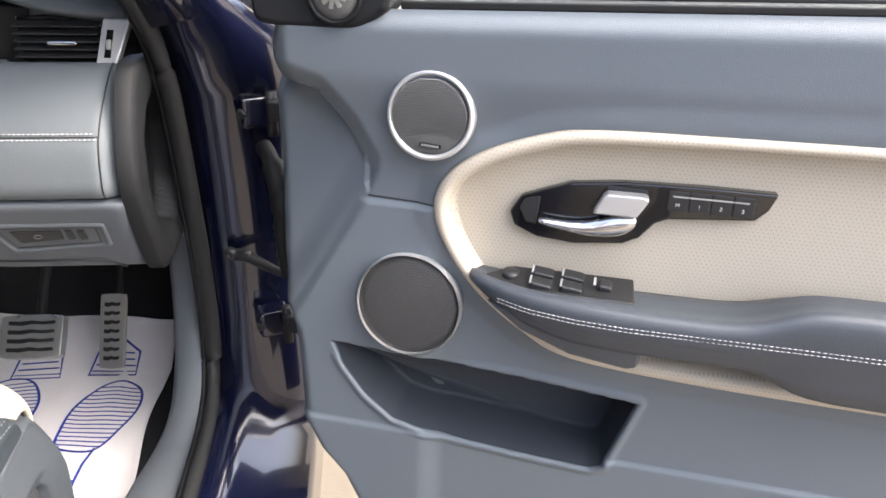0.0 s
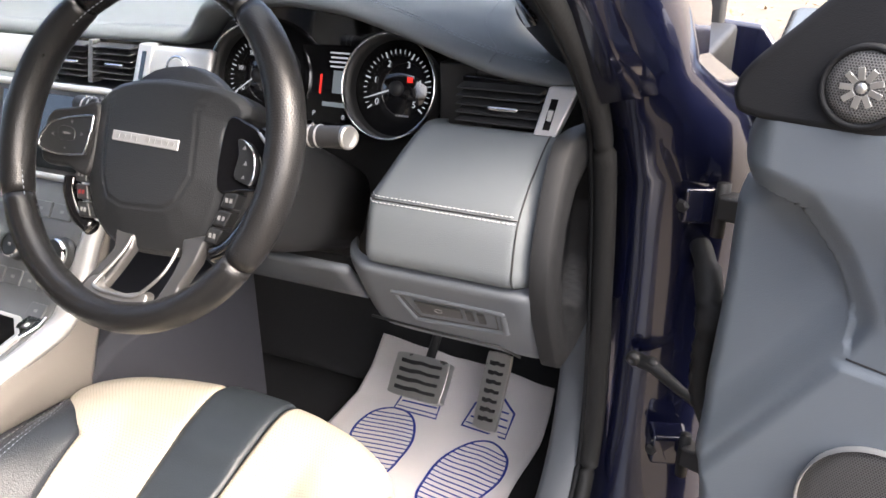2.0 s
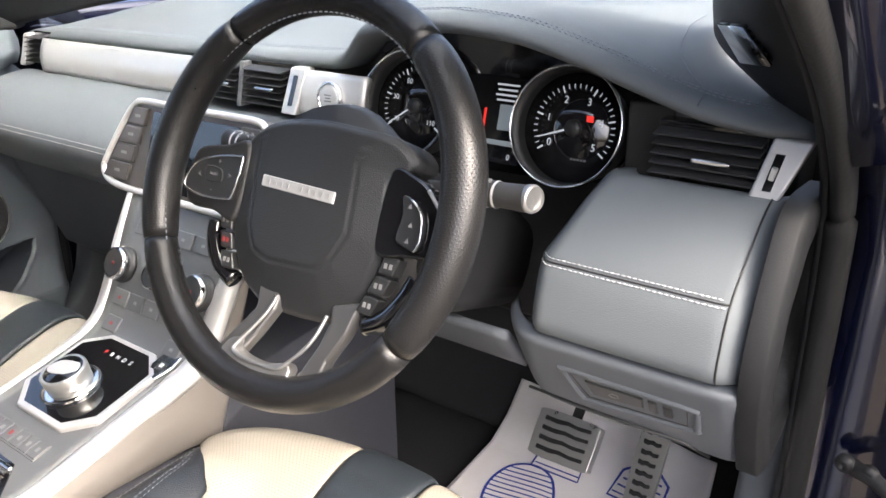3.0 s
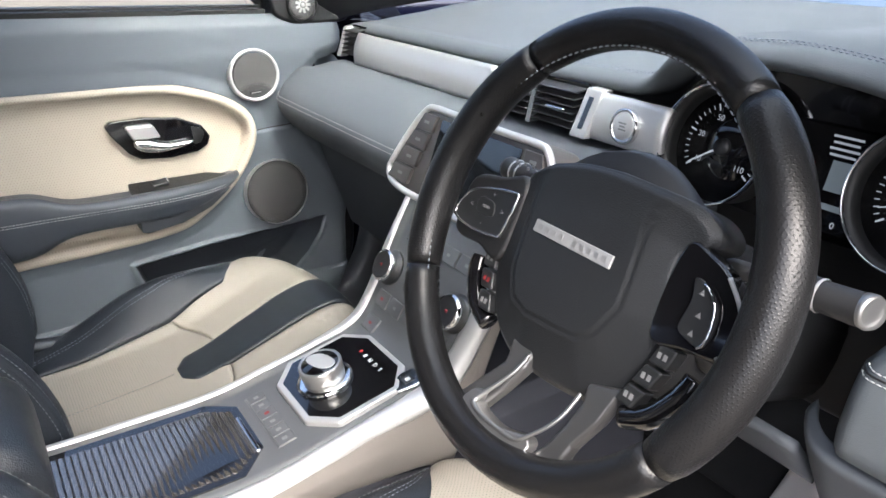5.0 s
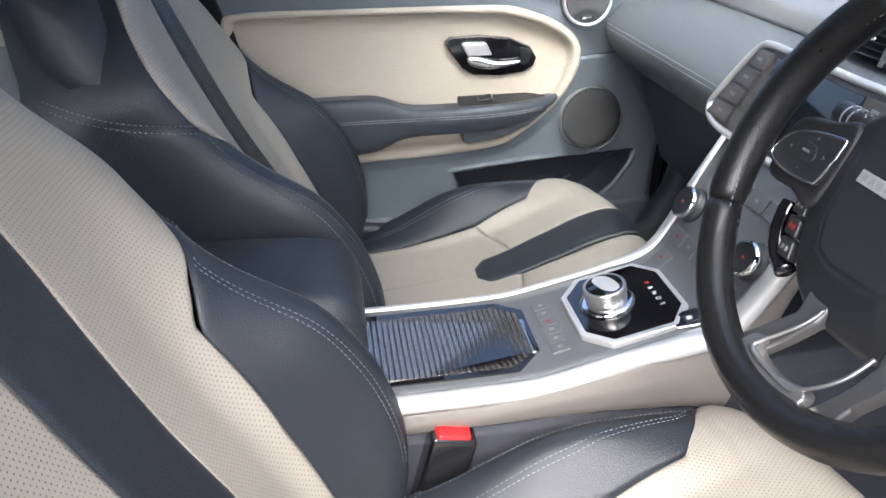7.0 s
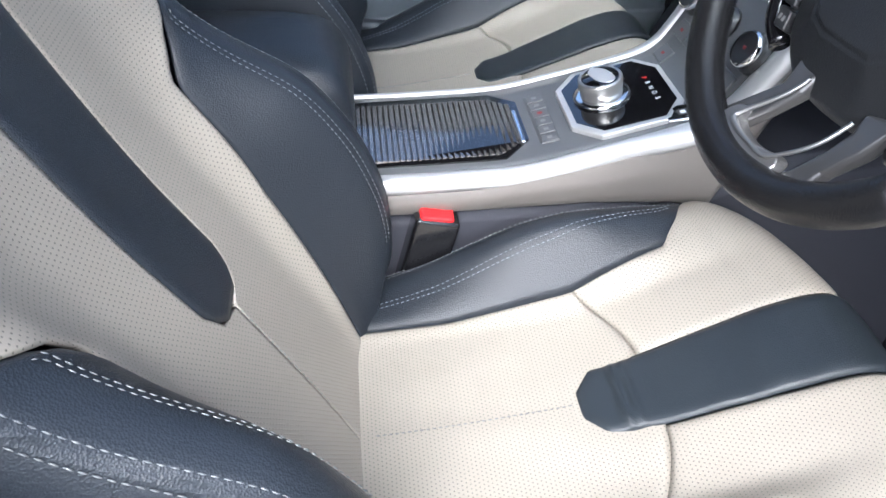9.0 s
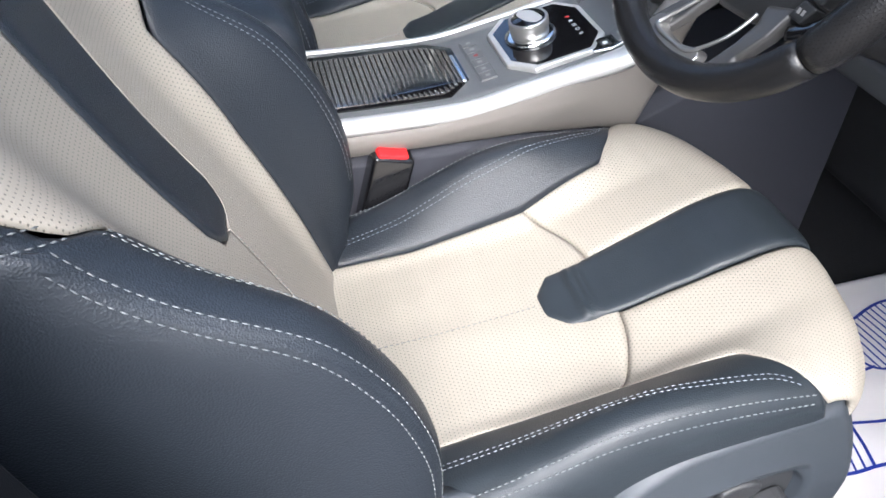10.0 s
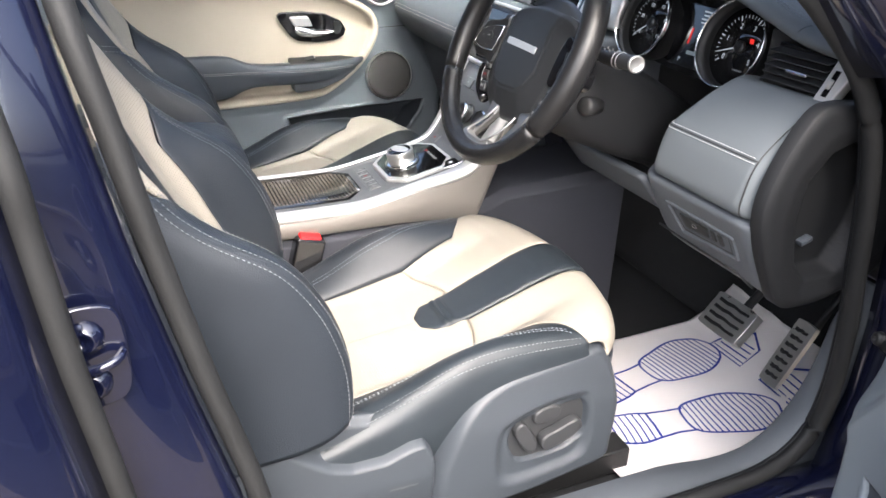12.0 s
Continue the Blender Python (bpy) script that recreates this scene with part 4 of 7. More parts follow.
# ---- seats ----
class Pad:
    """A padded surface: a profile line (y, z) run along s, spread across by q, with side wings that stand out of it."""

    def __init__(self, profile, wing, across, side=1):
        self.side = side
        self.round = 0.07 if side > 0 else 0.0
        fine = spline([(0, a, b) for a, b in profile], 160)
        self.p = fine
        self.s = [0.0]
        for a, b in zip(fine, fine[1:]):
            self.s.append(self.s[-1] + (b - a).length)
        self.length = self.s[-1]
        self.wing, self.across = wing, across
        self.ps = np.array(self.s)
        self.ys = np.array([v.y for v in fine])
        self.zs = np.array([v.z for v in fine])

    def s_at(self, y=None, z=None):
        arr, val = (self.ys, y) if y is not None else (self.zs, z)
        return float(self.ps[int(np.argmin(np.abs(arr - val)))])

    def at(self, q, s, puff=0.0):
        y, z = np.interp(s, self.ps, self.ys), np.interp(s, self.ps, self.zs)
        h = 0.012
        s = min(max(s, h), self.length - h)
        ty = np.interp(s + h, self.ps, self.ys) - np.interp(s - h, self.ps, self.ys)
        tz = np.interp(s + h, self.ps, self.zs) - np.interp(s - h, self.ps, self.zs)
        ln = math.hypot(ty, tz) + 1e-9
        ny, nz = -tz / ln * self.side, ty / ln * self.side
        b = curve_at(self.wing, s)
        aq = abs(q)
        x = curve_at([(r[0], r[1]) for r in self.across], aq)
        o = curve_at([(r[0], r[2] * b + r[3]) for r in self.across], aq) + puff
        if self.side < 0:
            x *= 1 - 0.42 * float(smooth01(0.97, 1.14, z))
        y -= self.round * (x / 0.24) ** 2.2 * float(smooth01(-0.03, 0.10, y))
        return Vector((math.copysign(x, q), y + ny * o, z + nz * o))


def smooth_table(rows, n=60):
    """A rounded version of a piecewise table."""
    xs = np.array([r[0] for r in rows])
    g = np.linspace(xs[0], xs[-1], n)
    cols = [np.interp(g, xs, [r[k] for r in rows]) for k in range(1, len(rows[0]))]
    for c in cols:
        for _ in range(3):
            c[1:-1] = (c[:-2] + 2 * c[1:-1] + c[2:]) / 4
    return list(zip(g.tolist(), *[c.tolist() for c in cols]))


CUSHION = Pad([(-0.44, 0.526), (-0.36, 0.530), (-0.27, 0.538), (-0.14, 0.558), (-0.04, 0.595), (0.03, 0.622), (0.085, 0.634), (0.118, 0.622), (0.130, 0.585), (0.125, 0.52), (0.10, 0.47)],
              smooth_table([(-0.1, 0.0), (0.0, 0.0), (0.06, 0.012), (0.16, 0.042), (0.25, 0.076), (0.33, 0.078), (0.41, 0.044), (0.48, 0.010), (0.53, 0.0), (0.9, 0.0)]),
              smooth_table([(0.0, 0.0, 0.0, 0.0), (0.13, 0.13, 0.0, 0.001), (0.165, 0.162, 0.45, 0.003), (0.205, 0.198, 0.95, 0.0), (0.235, 0.222, 1.0, -0.004), (0.262, 0.239, 0.75, -0.014), (0.30, 0.240, 0.1, -0.03), (0.36, 0.226, -0.6, -0.055)]))
BACK = Pad([(-0.385, 0.50), (-0.405, 0.55), (-0.435, 0.62), (-0.490, 0.735), (-0.545, 0.84), (-0.592, 0.95), (-0.63, 1.05), (-0.655, 1.13), (-0.685, 1.165), (-0.73, 1.15)],
           smooth_table([(-0.1, 0.02), (0.0, 0.03), (0.06, 0.06), (0.14, 0.095), (0.22, 0.105), (0.30, 0.095), (0.36, 0.06), (0.42, 0.03), (0.50, 0.015), (0.60, 0.0), (0.9, 0.0)]),
           smooth_table([(0.0, 0.0, 0.0, 0.0), (0.12, 0.12, 0.0, 0.001), (0.155, 0.153, 0.25, 0.003), (0.19, 0.184, 0.80, 0.004), (0.215, 0.205, 1.02, 0.004), (0.245, 0.226, 1.05, 0.001), (0.275, 0.243, 1.0, -0.005), (0.30, 0.252, 0.9, -0.022), (0.36, 0.258, 0.55, -0.06), (0.50, 0.255, -0.1, -0.14), (0.56, 0.235, -0.2, -0.155)]), -1)


def border(u, v, w, l, soft=0.012):
    """How far a panel sinks towards its seams."""
    d = min(u * w, (1 - u) * w, v * l, (1 - v) * l)
    t = min(1.0, max(0.0, d / soft))
    return -0.004 * (1 - t) ** 2


def panel(name, pad, qa, qb, sa, sb, material, parent, shift, label="", nu=24, nv=40, lift=0.0, wrinkle=0.0, seams=(1, 1, 1, 1), fold=0.0, fold_at=0.0, crease=0.0):
    """A leather panel between the lines qa(s), qb(s) across and sa(q), sb(q) along."""

    def param(u, v):
        q = 0.5 * (qa(0.3) + qb(0.3))
        s = sa(q) + (sb(q) - sa(q)) * v
        for _ in range(3):
            q = qa(s) + (qb(s) - qa(s)) * u
            s = sa(q) + (sb(q) - sa(q)) * v
        return q, s

    def at(u, v):
        q, s = param(u, v)
        w = abs(qb(s) - qa(s)) + 1e-6
        l = abs(sb(q) - sa(q)) + 1e-6
        d = min(u * w if seams[0] else 1, (1 - u) * w if seams[1] else 1, v * l if seams[2] else 1, (1 - v) * l if seams[3] else 1)
        t = min(1.0, max(0.0, d / 0.012))
        puff, welt = lift - 0.0035 * (1 - t) ** 2, 0.0
        if crease:
            cs = crease + 0.48 * (abs(q) - 0.236)
            if abs(q) > 0.22:
                puff -= 0.005 * math.exp(-((s - cs) / 0.006) ** 2) - 0.004 * float(smooth01(cs, cs - 0.02, s)) * float(smooth01(0.22, 0.3, abs(q)))
            if s < cs:
                welt = 0.0022 * math.exp(-((abs(q) - 0.2685) / 0.010) ** 2) - 0.0048 * math.exp(-((abs(q) - 0.2685) / 0.0026) ** 2)
        if wrinkle:
            puff += fold * 0.007 * t * (math.exp(-((s - fold_at) / 0.0035) ** 2) + 0.7 * math.exp(-((s - fold_at - 0.012) / 0.004) ** 2)) if fold else 0.0
            puff += wrinkle * t * (0.6 * noise.noise((q * 22, s * 9, 3.1)) + 0.5 * noise.noise((q * 9, s * 38, 7.7)))
        turn_ = float(smooth01(0.235, 0.28, abs(q)))
        p = pad.at(q, s, puff + welt * (1 - turn_))
        return p.x + shift + math.copysign(welt * turn_, q), p.y, p.z

    return grid(name, at, nu, nv, material, parent, label, thick=0.006, uv=param, flip=pad.side < 0)


def seam(pad, q, s0, s1, shift, n=50, lift=0.001, out_x=0.0):
    out = []
    for k in range(n + 1):
        s = s0 + (s1 - s0) * k / n
        qq = q(s) if callable(q) else q
        p = pad.at(qq, s, lift)
        out.append((p.x + shift + math.copysign(out_x, qq), p.y, p.z))
    return out


def car_seat(mirror):
    cx = 0.378 if not mirror else 0.345
    who = "driver_seat" if not mirror else "passenger_seat"
    seat = thing(who, ((cx if not mirror else -cx), -0.2, 0.30), "navy and cream perforated leather sports seat" + (" with worn bolsters" if not mirror else ""), "car seat", group="front seats", mirror=mirror)
    C, B = CUSHION, BACK
    s_tip = C.s_at(y=-0.172)
    s_nose = C.s_at(y=0.13) + 0.0
    s_end = C.length
    s_bol = C.s_at(y=0.025)
    qs = lambda s: curve_at([(0.0, 0.150), (0.15, 0.142), (0.30, 0.146), (s_bol - 0.06, 0.168), (s_bol - 0.02, 0.205), (s_bol, 0.232), (s_bol + 0.03, 0.262), (1.0, 0.275)], s)
    stripe = lambda s: curve_at([(s_tip, 0.033), (s_tip + 0.018, 0.042), (s_tip + 0.10, 0.046), (s_bol, 0.052), (1.0, 0.056)], s)
    arc = lambda q: s_tip + 0.075 - 3.2 * max(0.0, abs(q) - 0.03) ** 2
    zero = lambda q: 0.0
    panel("cushion_centre", C, lambda s: -qs(s), qs, zero, arc, CREAM_DOTS, seat, cx, "cream perforated cushion centre", nu=60, nv=50, wrinkle=0.0036 if not mirror else 0.0012)
    for s_ in (-1, 1):
        a = (lambda s: -qs(s)) if s_ < 0 else stripe
        b = (lambda s: -stripe(s)) if s_ < 0 else qs
        panel("cushion_front", C, a, b, arc, lambda q: s_nose, CREAM_DOTS, seat, cx, "cream perforated front panel", nu=36, nv=50, wrinkle=0.0018 if not mirror else 0.0006)
        qo = 0.36
        a = (lambda s: -qo) if s_ < 0 else (lambda s: qs(s))
        b = (lambda s: -qs(s)) if s_ < 0 else (lambda s: qo)
        panel("cushion_bolster", C, a, b, lambda q: -0.02, lambda q: s_bol + 0.02, LEATHER_WORN if (s_ > 0 and not mirror) else LEATHER, seat, cx, "navy leather cushion bolster", nu=36, nv=60, wrinkle=0.0025 if (s_ > 0 and not mirror) else 0.0008)
        for dq in (0.0, 0.011):
            stitches("bolster_stitching", seam(C, lambda s: s_ * (curve_at([(0.0, 0.225), (0.128, 0.229), (0.206, 0.234), (0.29, 0.238), (0.38, 0.242), (s_bol, 0.25)], s) + dq), 0.03, s_bol + 0.005, cx, lift=0.0015), THREAD, seat, r=0.0008)
            stitches("bolster_stitching", seam(C, lambda s: s_ * (curve_at([(0.0, 0.172), (0.143, 0.178), (0.215, 0.186), (0.30, 0.194), (s_bol - 0.05, 0.215), (s_bol, 0.24)], s) + dq * 0.6), 0.03, s_bol - 0.02, cx, lift=0.0015), THREAD_DARK, seat, r=0.0007)
    panel("cushion_stripe", C, lambda s: -stripe(s), stripe, lambda q: s_tip + 0.75 * max(0, abs(q) - 0.016), lambda q: s_nose, LEATHER_WORN, seat, cx, "navy leather stripe down the cushion", nu=16, nv=110, lift=0.003, wrinkle=0.003 if not mirror else 0.001, fold=0.0 if mirror else 1.0, fold_at=s_tip + 0.042)
    panel("cushion_valance", C, lambda s: -0.27, lambda s: 0.27, lambda q: s_nose, lambda q: s_end, LEATHER, seat, cx, "navy leather lower front", nu=30, nv=8)
    stitches("centre_stitching", seam(C, 0.0, 0.06, s_tip - 0.004, cx, lift=0.0026), THREAD, seat, r=0.0009)
    # backrest
    b_top = B.s_at(z=0.905)
    bt = B.s_at(z=0.732)
    bq = lambda s: curve_at([(0.0, 0.138), (0.12, 0.142), (0.25, 0.146), (b_top - 0.063, 0.160), (b_top - 0.033, 0.188), (b_top - 0.006, 0.232), (b_top + 0.025, 0.258), (1.0, 0.27)], s)
    bstripe = lambda s: curve_at([(bt, 0.030), (bt + 0.03, 0.043), (bt + 0.2, 0.046), (1.0, 0.062)], s)
    split = lambda s: curve_at([(0.0, 0.0004), (bt - 0.001, 0.0004), (bt, 0.028), (bt + 0.03, 0.043), (bt + 0.2, 0.046), (1.0, 0.062)], s)
    e = B.length
    for s_ in (-1, 1):
        a = (lambda s: -bq(s)) if s_ < 0 else split
        b = (lambda s: -split(s)) if s_ < 0 else bq
        panel("back_cream", B, a, b, zero, lambda q: e - 0.03, CREAM_DOTS, seat, cx, "cream perforated backrest panel", nu=36, nv=90, seams=(1, 0, 0, 1) if s_ < 0 else (0, 1, 0, 1))
        a = (lambda s: -0.50) if s_ < 0 else (lambda s: bq(s))
        b = (lambda s: -bq(s)) if s_ < 0 else (lambda s: 0.50)
        panel("back_bolster", B, a, b, lambda q: -0.01 + 0.07 * float(smooth01(0.15, 0.21, abs(q))) + 0.03 * float(smooth01(0.30, 0.45, abs(q))), lambda q: e - 0.03, LEATHER, seat, cx, "navy leather backrest wing", nu=110, nv=90, wrinkle=0.0008, crease=b_top)
        for ds in (-0.007, 0.006):
            line = []
            for k in range(30):
                q = 0.245 + 0.23 * k / 29
                p = B.at(s_ * q, b_top + 0.48 * (q - 0.236) + ds, 0.0040 if ds < 0 else 0.0005)
                line.append((p.x + cx, p.y, p.z))
            stitches("wing_top_stitching", line, THREAD, seat, r=0.0007)
        # the welt round the wing, and the seam against the cream panel
        for q0 in (0.2605, 0.2770):
            stitches("wing_stitching", seam(B, s_ * q0, 0.06, b_top + 0.004, cx, n=80, lift=0.0022, out_x=0.0016 if q0 < 0.27 else 0.0032), THREAD, seat, length=0.0046, gap=0.0022, r=0.0007)
        for dq in (0.008, 0.014):
            stitches("panel_stitching", seam(B, lambda s: s_ * (max(0.204, bq(s) + 0.004) + dq - 0.008), 0.10, b_top - 0.02, cx, n=80, lift=0.0012), THREAD, seat, r=0.0006)
    panel("back_stripe", B, lambda s: -bstripe(s), bstripe, lambda q: bt + 0.9 * max(0, abs(q) - 0.020), lambda q: e - 0.03, LEATHER, seat, cx, "navy leather stripe down the backrest", nu=14, nv=60, lift=0.003)
    stitches("back_centre_stitching", seam(B, 0.0, 0.10, bt - 0.004, cx), THREAD, seat)
    # back shell
    rings = []
    for z, y0, w in ((0.42, -0.50, 0.22), (0.60, -0.56, 0.25), (0.85, -0.66, 0.255), (1.05, -0.73, 0.25), (1.15, -0.76, 0.22)):
        rings.append([(cx - w, y0 + 0.10, z), (cx - w, y0, z), (cx - w * 0.7, y0 - 0.05, z), (cx, y0 - 0.06, z), (cx + w * 0.7, y0 - 0.05, z), (cx + w, y0, z), (cx + w, y0 + 0.10, z), (cx, y0 + 0.06, z)])
    loft("back_shell", rings, LEATHER, seat, "navy leather seat back", sub=1)
    hr = []
    for k in range(9):
        f = k / 8
        z = 1.16 + 0.20 * f
        w = 0.125 * (1 - 0.75 * abs(2 * f - 1) ** 4)
        t = 0.05 * (1 - 0.7 * abs(2 * f - 1) ** 3)
        y = -0.72 - 0.05 * f
        hr.append([(cx + w * math.copysign(abs(math.cos(a)) ** 0.5, math.cos(a)), y + t * math.copysign(abs(math.sin(a)) ** 0.7, math.sin(a)), z) for a in [2 * math.pi * i / 24 for i in range(24)]])
    loft("headrest", hr, CREAM, seat, "cream leather headrest")
    for s_ in (-1, 1):
        tube("headrest_post", [(cx + s_ * 0.07, -0.72, 1.08), (cx + s_ * 0.07, -0.725, 1.20)], 0.006, CHROME, seat)
    # base and outer plastic covers
    block("seat_frame", (cx, -0.16, 0.41), (0.42, 0.46, 0.14), BLACK, seat, "black seat frame and runners", bevel=0.01)
    for s_ in (-1, 1):
        block("seat_runner", (cx + s_ * 0.18, -0.15, 0.325), (0.05, 0.6, 0.05), BLACK, seat, bevel=0.005)
    side = cx + 0.232
    out = rounded([(-0.238, 0.385), (-0.240, 0.440), (-0.232, 0.470), (-0.212, 0.520), (-0.190, 0.552), (-0.160, 0.574), (-0.120, 0.588), (-0.06, 0.597), (0.0, 0.604), (0.036, 0.607), (0.050, 0.596), (0.062, 0.565), (0.072, 0.50), (0.068, 0.43), (0.060, 0.398), (0.0, 0.384), (-0.10, 0.368), (-0.19, 0.366)], 150)
    dish = rounded([(-0.140, 0.440), (-0.140, 0.490), (-0.126, 0.515), (-0.068, 0.534), (-0.004, 0.538), (0.012, 0.524), (0.018, 0.47), (0.010, 0.430), (-0.02, 0.414), (-0.10, 0.404), (-0.130, 0.412)], 60)
    well = rounded([(-0.120, 0.487), (-0.107, 0.509), (-0.060, 0.520), (-0.010, 0.525), (0.006, 0.519), (0.012, 0.497), (0.009, 0.462), (-0.010, 0.445), (-0.040, 0.436), (-0.092, 0.436), (-0.112, 0.450)], 60)
    mid = (-0.06, 0.487)
    steps_ = [1.0, 1.0, 0.985, 0.965, 0.94, 0.91] + [0.88 - 0.86 * k / 44 for k in range(45)]
    vs, fs, n = [], [], len(out)
    for r_, f in enumerate(steps_):
        a, b = mid[0] + (np.array([p[0] for p in out]) - mid[0]) * f, mid[1] + (np.array([p[1] for p in out]) - mid[1]) * f
        x = side + 0.026 - 0.024 * max(0.0, (f - 0.88) / 0.12) ** 2.2 - 0.020 * smooth01(0.50, 0.62, b) - (0.05 if r_ == 0 else 0.0)
        if not mirror:
            x = x - 0.009 * smooth01(0.006, -0.012, distance_in(a, b, dish)) - 0.012 * smooth01(0.001, -0.003, distance_in(a, b, well))
        vs += [(p, q, w) for p, q, w in zip(x, a, b)]
    for j in range(len(steps_) - 1):
        for i in range(n):
            fs.append((j * n + i, (j + 1) * n + i, (j + 1) * n + (i + 1) % n, j * n + (i + 1) % n))
    fs.append(tuple(range((len(steps_) - 1) * n, len(steps_) * n))[::-1])
    cover = part("side_cover", vs, [f[::-1] for f in fs], VINYL_SEAT, seat, "blue-grey plastic seat side cover")
    # hinge cover: a proud rear boss that dips forwards below a set-back shelf
    low = lambda y: curve_at([(-0.56, 0.578), (-0.48, 0.579), (-0.445, 0.565), (-0.415, 0.540), (-0.386, 0.518), (-0.356, 0.508), (-0.31, 0.508), (-0.27, 0.522), (-0.252, 0.522), (-0.240, 0.500), (-0.232, 0.46)], y)
    high = lambda y: curve_at([(-0.56, 0.592), (-0.48, 0.588), (-0.40, 0.575), (-0.33, 0.564), (-0.20, 0.548)], y)

    def boss(u, v):
        y = -0.56 + 0.345 * u
        z = 0.39 + (high(y) - 0.39) * v
        proud = float(smooth01(0.004, -0.010, z - low(y))) * float(smooth01(-0.226, -0.240, y))
        return side - 0.004 + 0.026 * proud - 0.012 * float(smooth01(0.014, 0.0, high(y) - z)) - 0.012 * float(smooth01(0.47, 0.38, z)), y, z

    hinge = grid("hinge_cover", boss, 90, 70, VINYL_SEAT, seat, "blue-grey plastic hinge cover", thick=0.02)
    if not mirror:
        writing("airbag_mark", "AIRBAG", 0.012, on_plane((side + 0.0205, -0.285, 0.452), (1, 0, -0.05), (0, 1, 0)), KEY_GREY, hinge)
        # shade inside the switch recess, put into a plate darker than the cover
        prism("switch_well_shade", [(mid[0] + (a - mid[0]) * 0.985, mid[1] + (b - mid[1]) * 0.985) for a, b in well], lambda a, b, c: (side + 0.0095 - 0.020 * smooth01(0.50, 0.62, b) + c, a, b), 0.003, SWITCH, cover, "dark grey plate for the shade in the switch recess", bevel=0.001)
        for nm, shape, h, lab in (("recline_switch", [(-0.113, 0.492), (-0.110, 0.508), (-0.098, 0.510), (-0.080, 0.484), (-0.074, 0.462), (-0.082, 0.453), (-0.096, 0.462)], 0.016, "backrest switch"),
                                  ("slide_switch", [(-0.068, 0.464), (-0.064, 0.478), (-0.040, 0.487), (-0.010, 0.497), (0.0, 0.488), (0.0, 0.478), (-0.014, 0.467), (-0.040, 0.456), (-0.060, 0.452)], 0.018, "cushion switch"),
                                  ("lumbar_switch", [(-0.080, 0.505), (-0.079, 0.520), (-0.066, 0.527), (-0.046, 0.528), (-0.036, 0.521), (-0.037, 0.508), (-0.050, 0.501), (-0.070, 0.499)], 0.011, "lumbar switch")):
            prism(nm, rounded(shape, 36), lambda a, b, c: (side + 0.0095 + h + c, a, b), h, SWITCH, cover, lab, bevel=0.004, seg=3)
    return seat


driver_seat = car_seat(False)
passenger_seat = car_seat(True)
buckle = thing("seat_belt_buckle", (0.135, -0.30, 0.40), "black seat belt buckle with red press button", "seat belt buckle")
block("buckle_body", (0.137, -0.305, 0.565), (0.034, 0.056, 0.12), GLOSS, buckle, "gloss black buckle body", bevel=0.006, rot=(-14, 0, 0))
block("press_button", (0.137, -0.293, 0.622), (0.026, 0.042, 0.016), RED, buckle, "red press button", bevel=0.004, rot=(-14, 12, 0))
block("buckle_stalk", (0.135, -0.325, 0.46), (0.02, 0.03, 0.14), BLACK, buckle, bevel=0.005, rot=(-10, 0, 0))

# ---- steering wheel ----
WC, WN, WU = Vector((0.383, -0.022, 1.004)), Vector((0, -0.906, 0.4226)), Vector((0, 0.4226, 0.906))


def on_wheel(a, b, c=0.0):
    return WC + Vector((a, 0, 0)) + WU * b + WN * c


wheel = thing("steering_wheel", tuple(WC), "black leather steering wheel with perforated grips", "steering wheel")


def rim_arc(name, a0, a1, material, label, fat=0.0):
    n, m = max(8, int(abs(a1 - a0) / 3)), 20
    vs, uvs = [], []
    for j in range(n + 1):
        f = j / n
        ang = radians(a0 + (a1 - a0) * f)
        swell = 1.0 + fat * math.sin(math.pi * f) ** 0.5
        pinch = 1 - 0.05 * (1 - min(1, min(f, 1 - f) * n / 1.2))
        for i in range(m):
            t = 2 * math.pi * i / m
            rr = 0.1695 + 0.0155 * swell * pinch * math.cos(t)
            vs.append(on_wheel(rr * math.cos(ang), rr * math.sin(ang), 0.0165 * swell * pinch * math.sin(t)))
            uvs.append((0.0165 * t, 0.166 * ang))
    fs = [(j * m + i, j * m + (i + 1) % m, (j + 1) * m + (i + 1) % m, (j + 1) * m + i) for j in range(n) for i in range(m)]
    fs += [tuple(reversed(range(m))), tuple(range(n * m, (n + 1) * m))]
    return part(name, vs, fs, material, wheel, label, uvs=uvs)


rim_arc("rim_top", 52, 128, WHEEL_LEATHER, "smooth black leather upper rim")
rim_arc("rim_grip", -33, 51.4, WHEEL_DOTS, "perforated black leather grip", 0.12)
rim_arc("rim_grip", 128.6, 205, WHEEL_DOTS, "perforated black leather grip", 0.12)
rim_arc("rim_bottom", 205.6, 326.4, WHEEL_LEATHER, "smooth black leather lower rim")
inner = [on_wheel(0.1545 * math.cos(radians(a)), 0.1545 * math.sin(radians(a)), 0.006) for a in range(-30, 211, 2)]
stitches("rim_stitching", inner, THREAD_DARK, wheel, length=0.004, gap=0.002, r=0.0007)

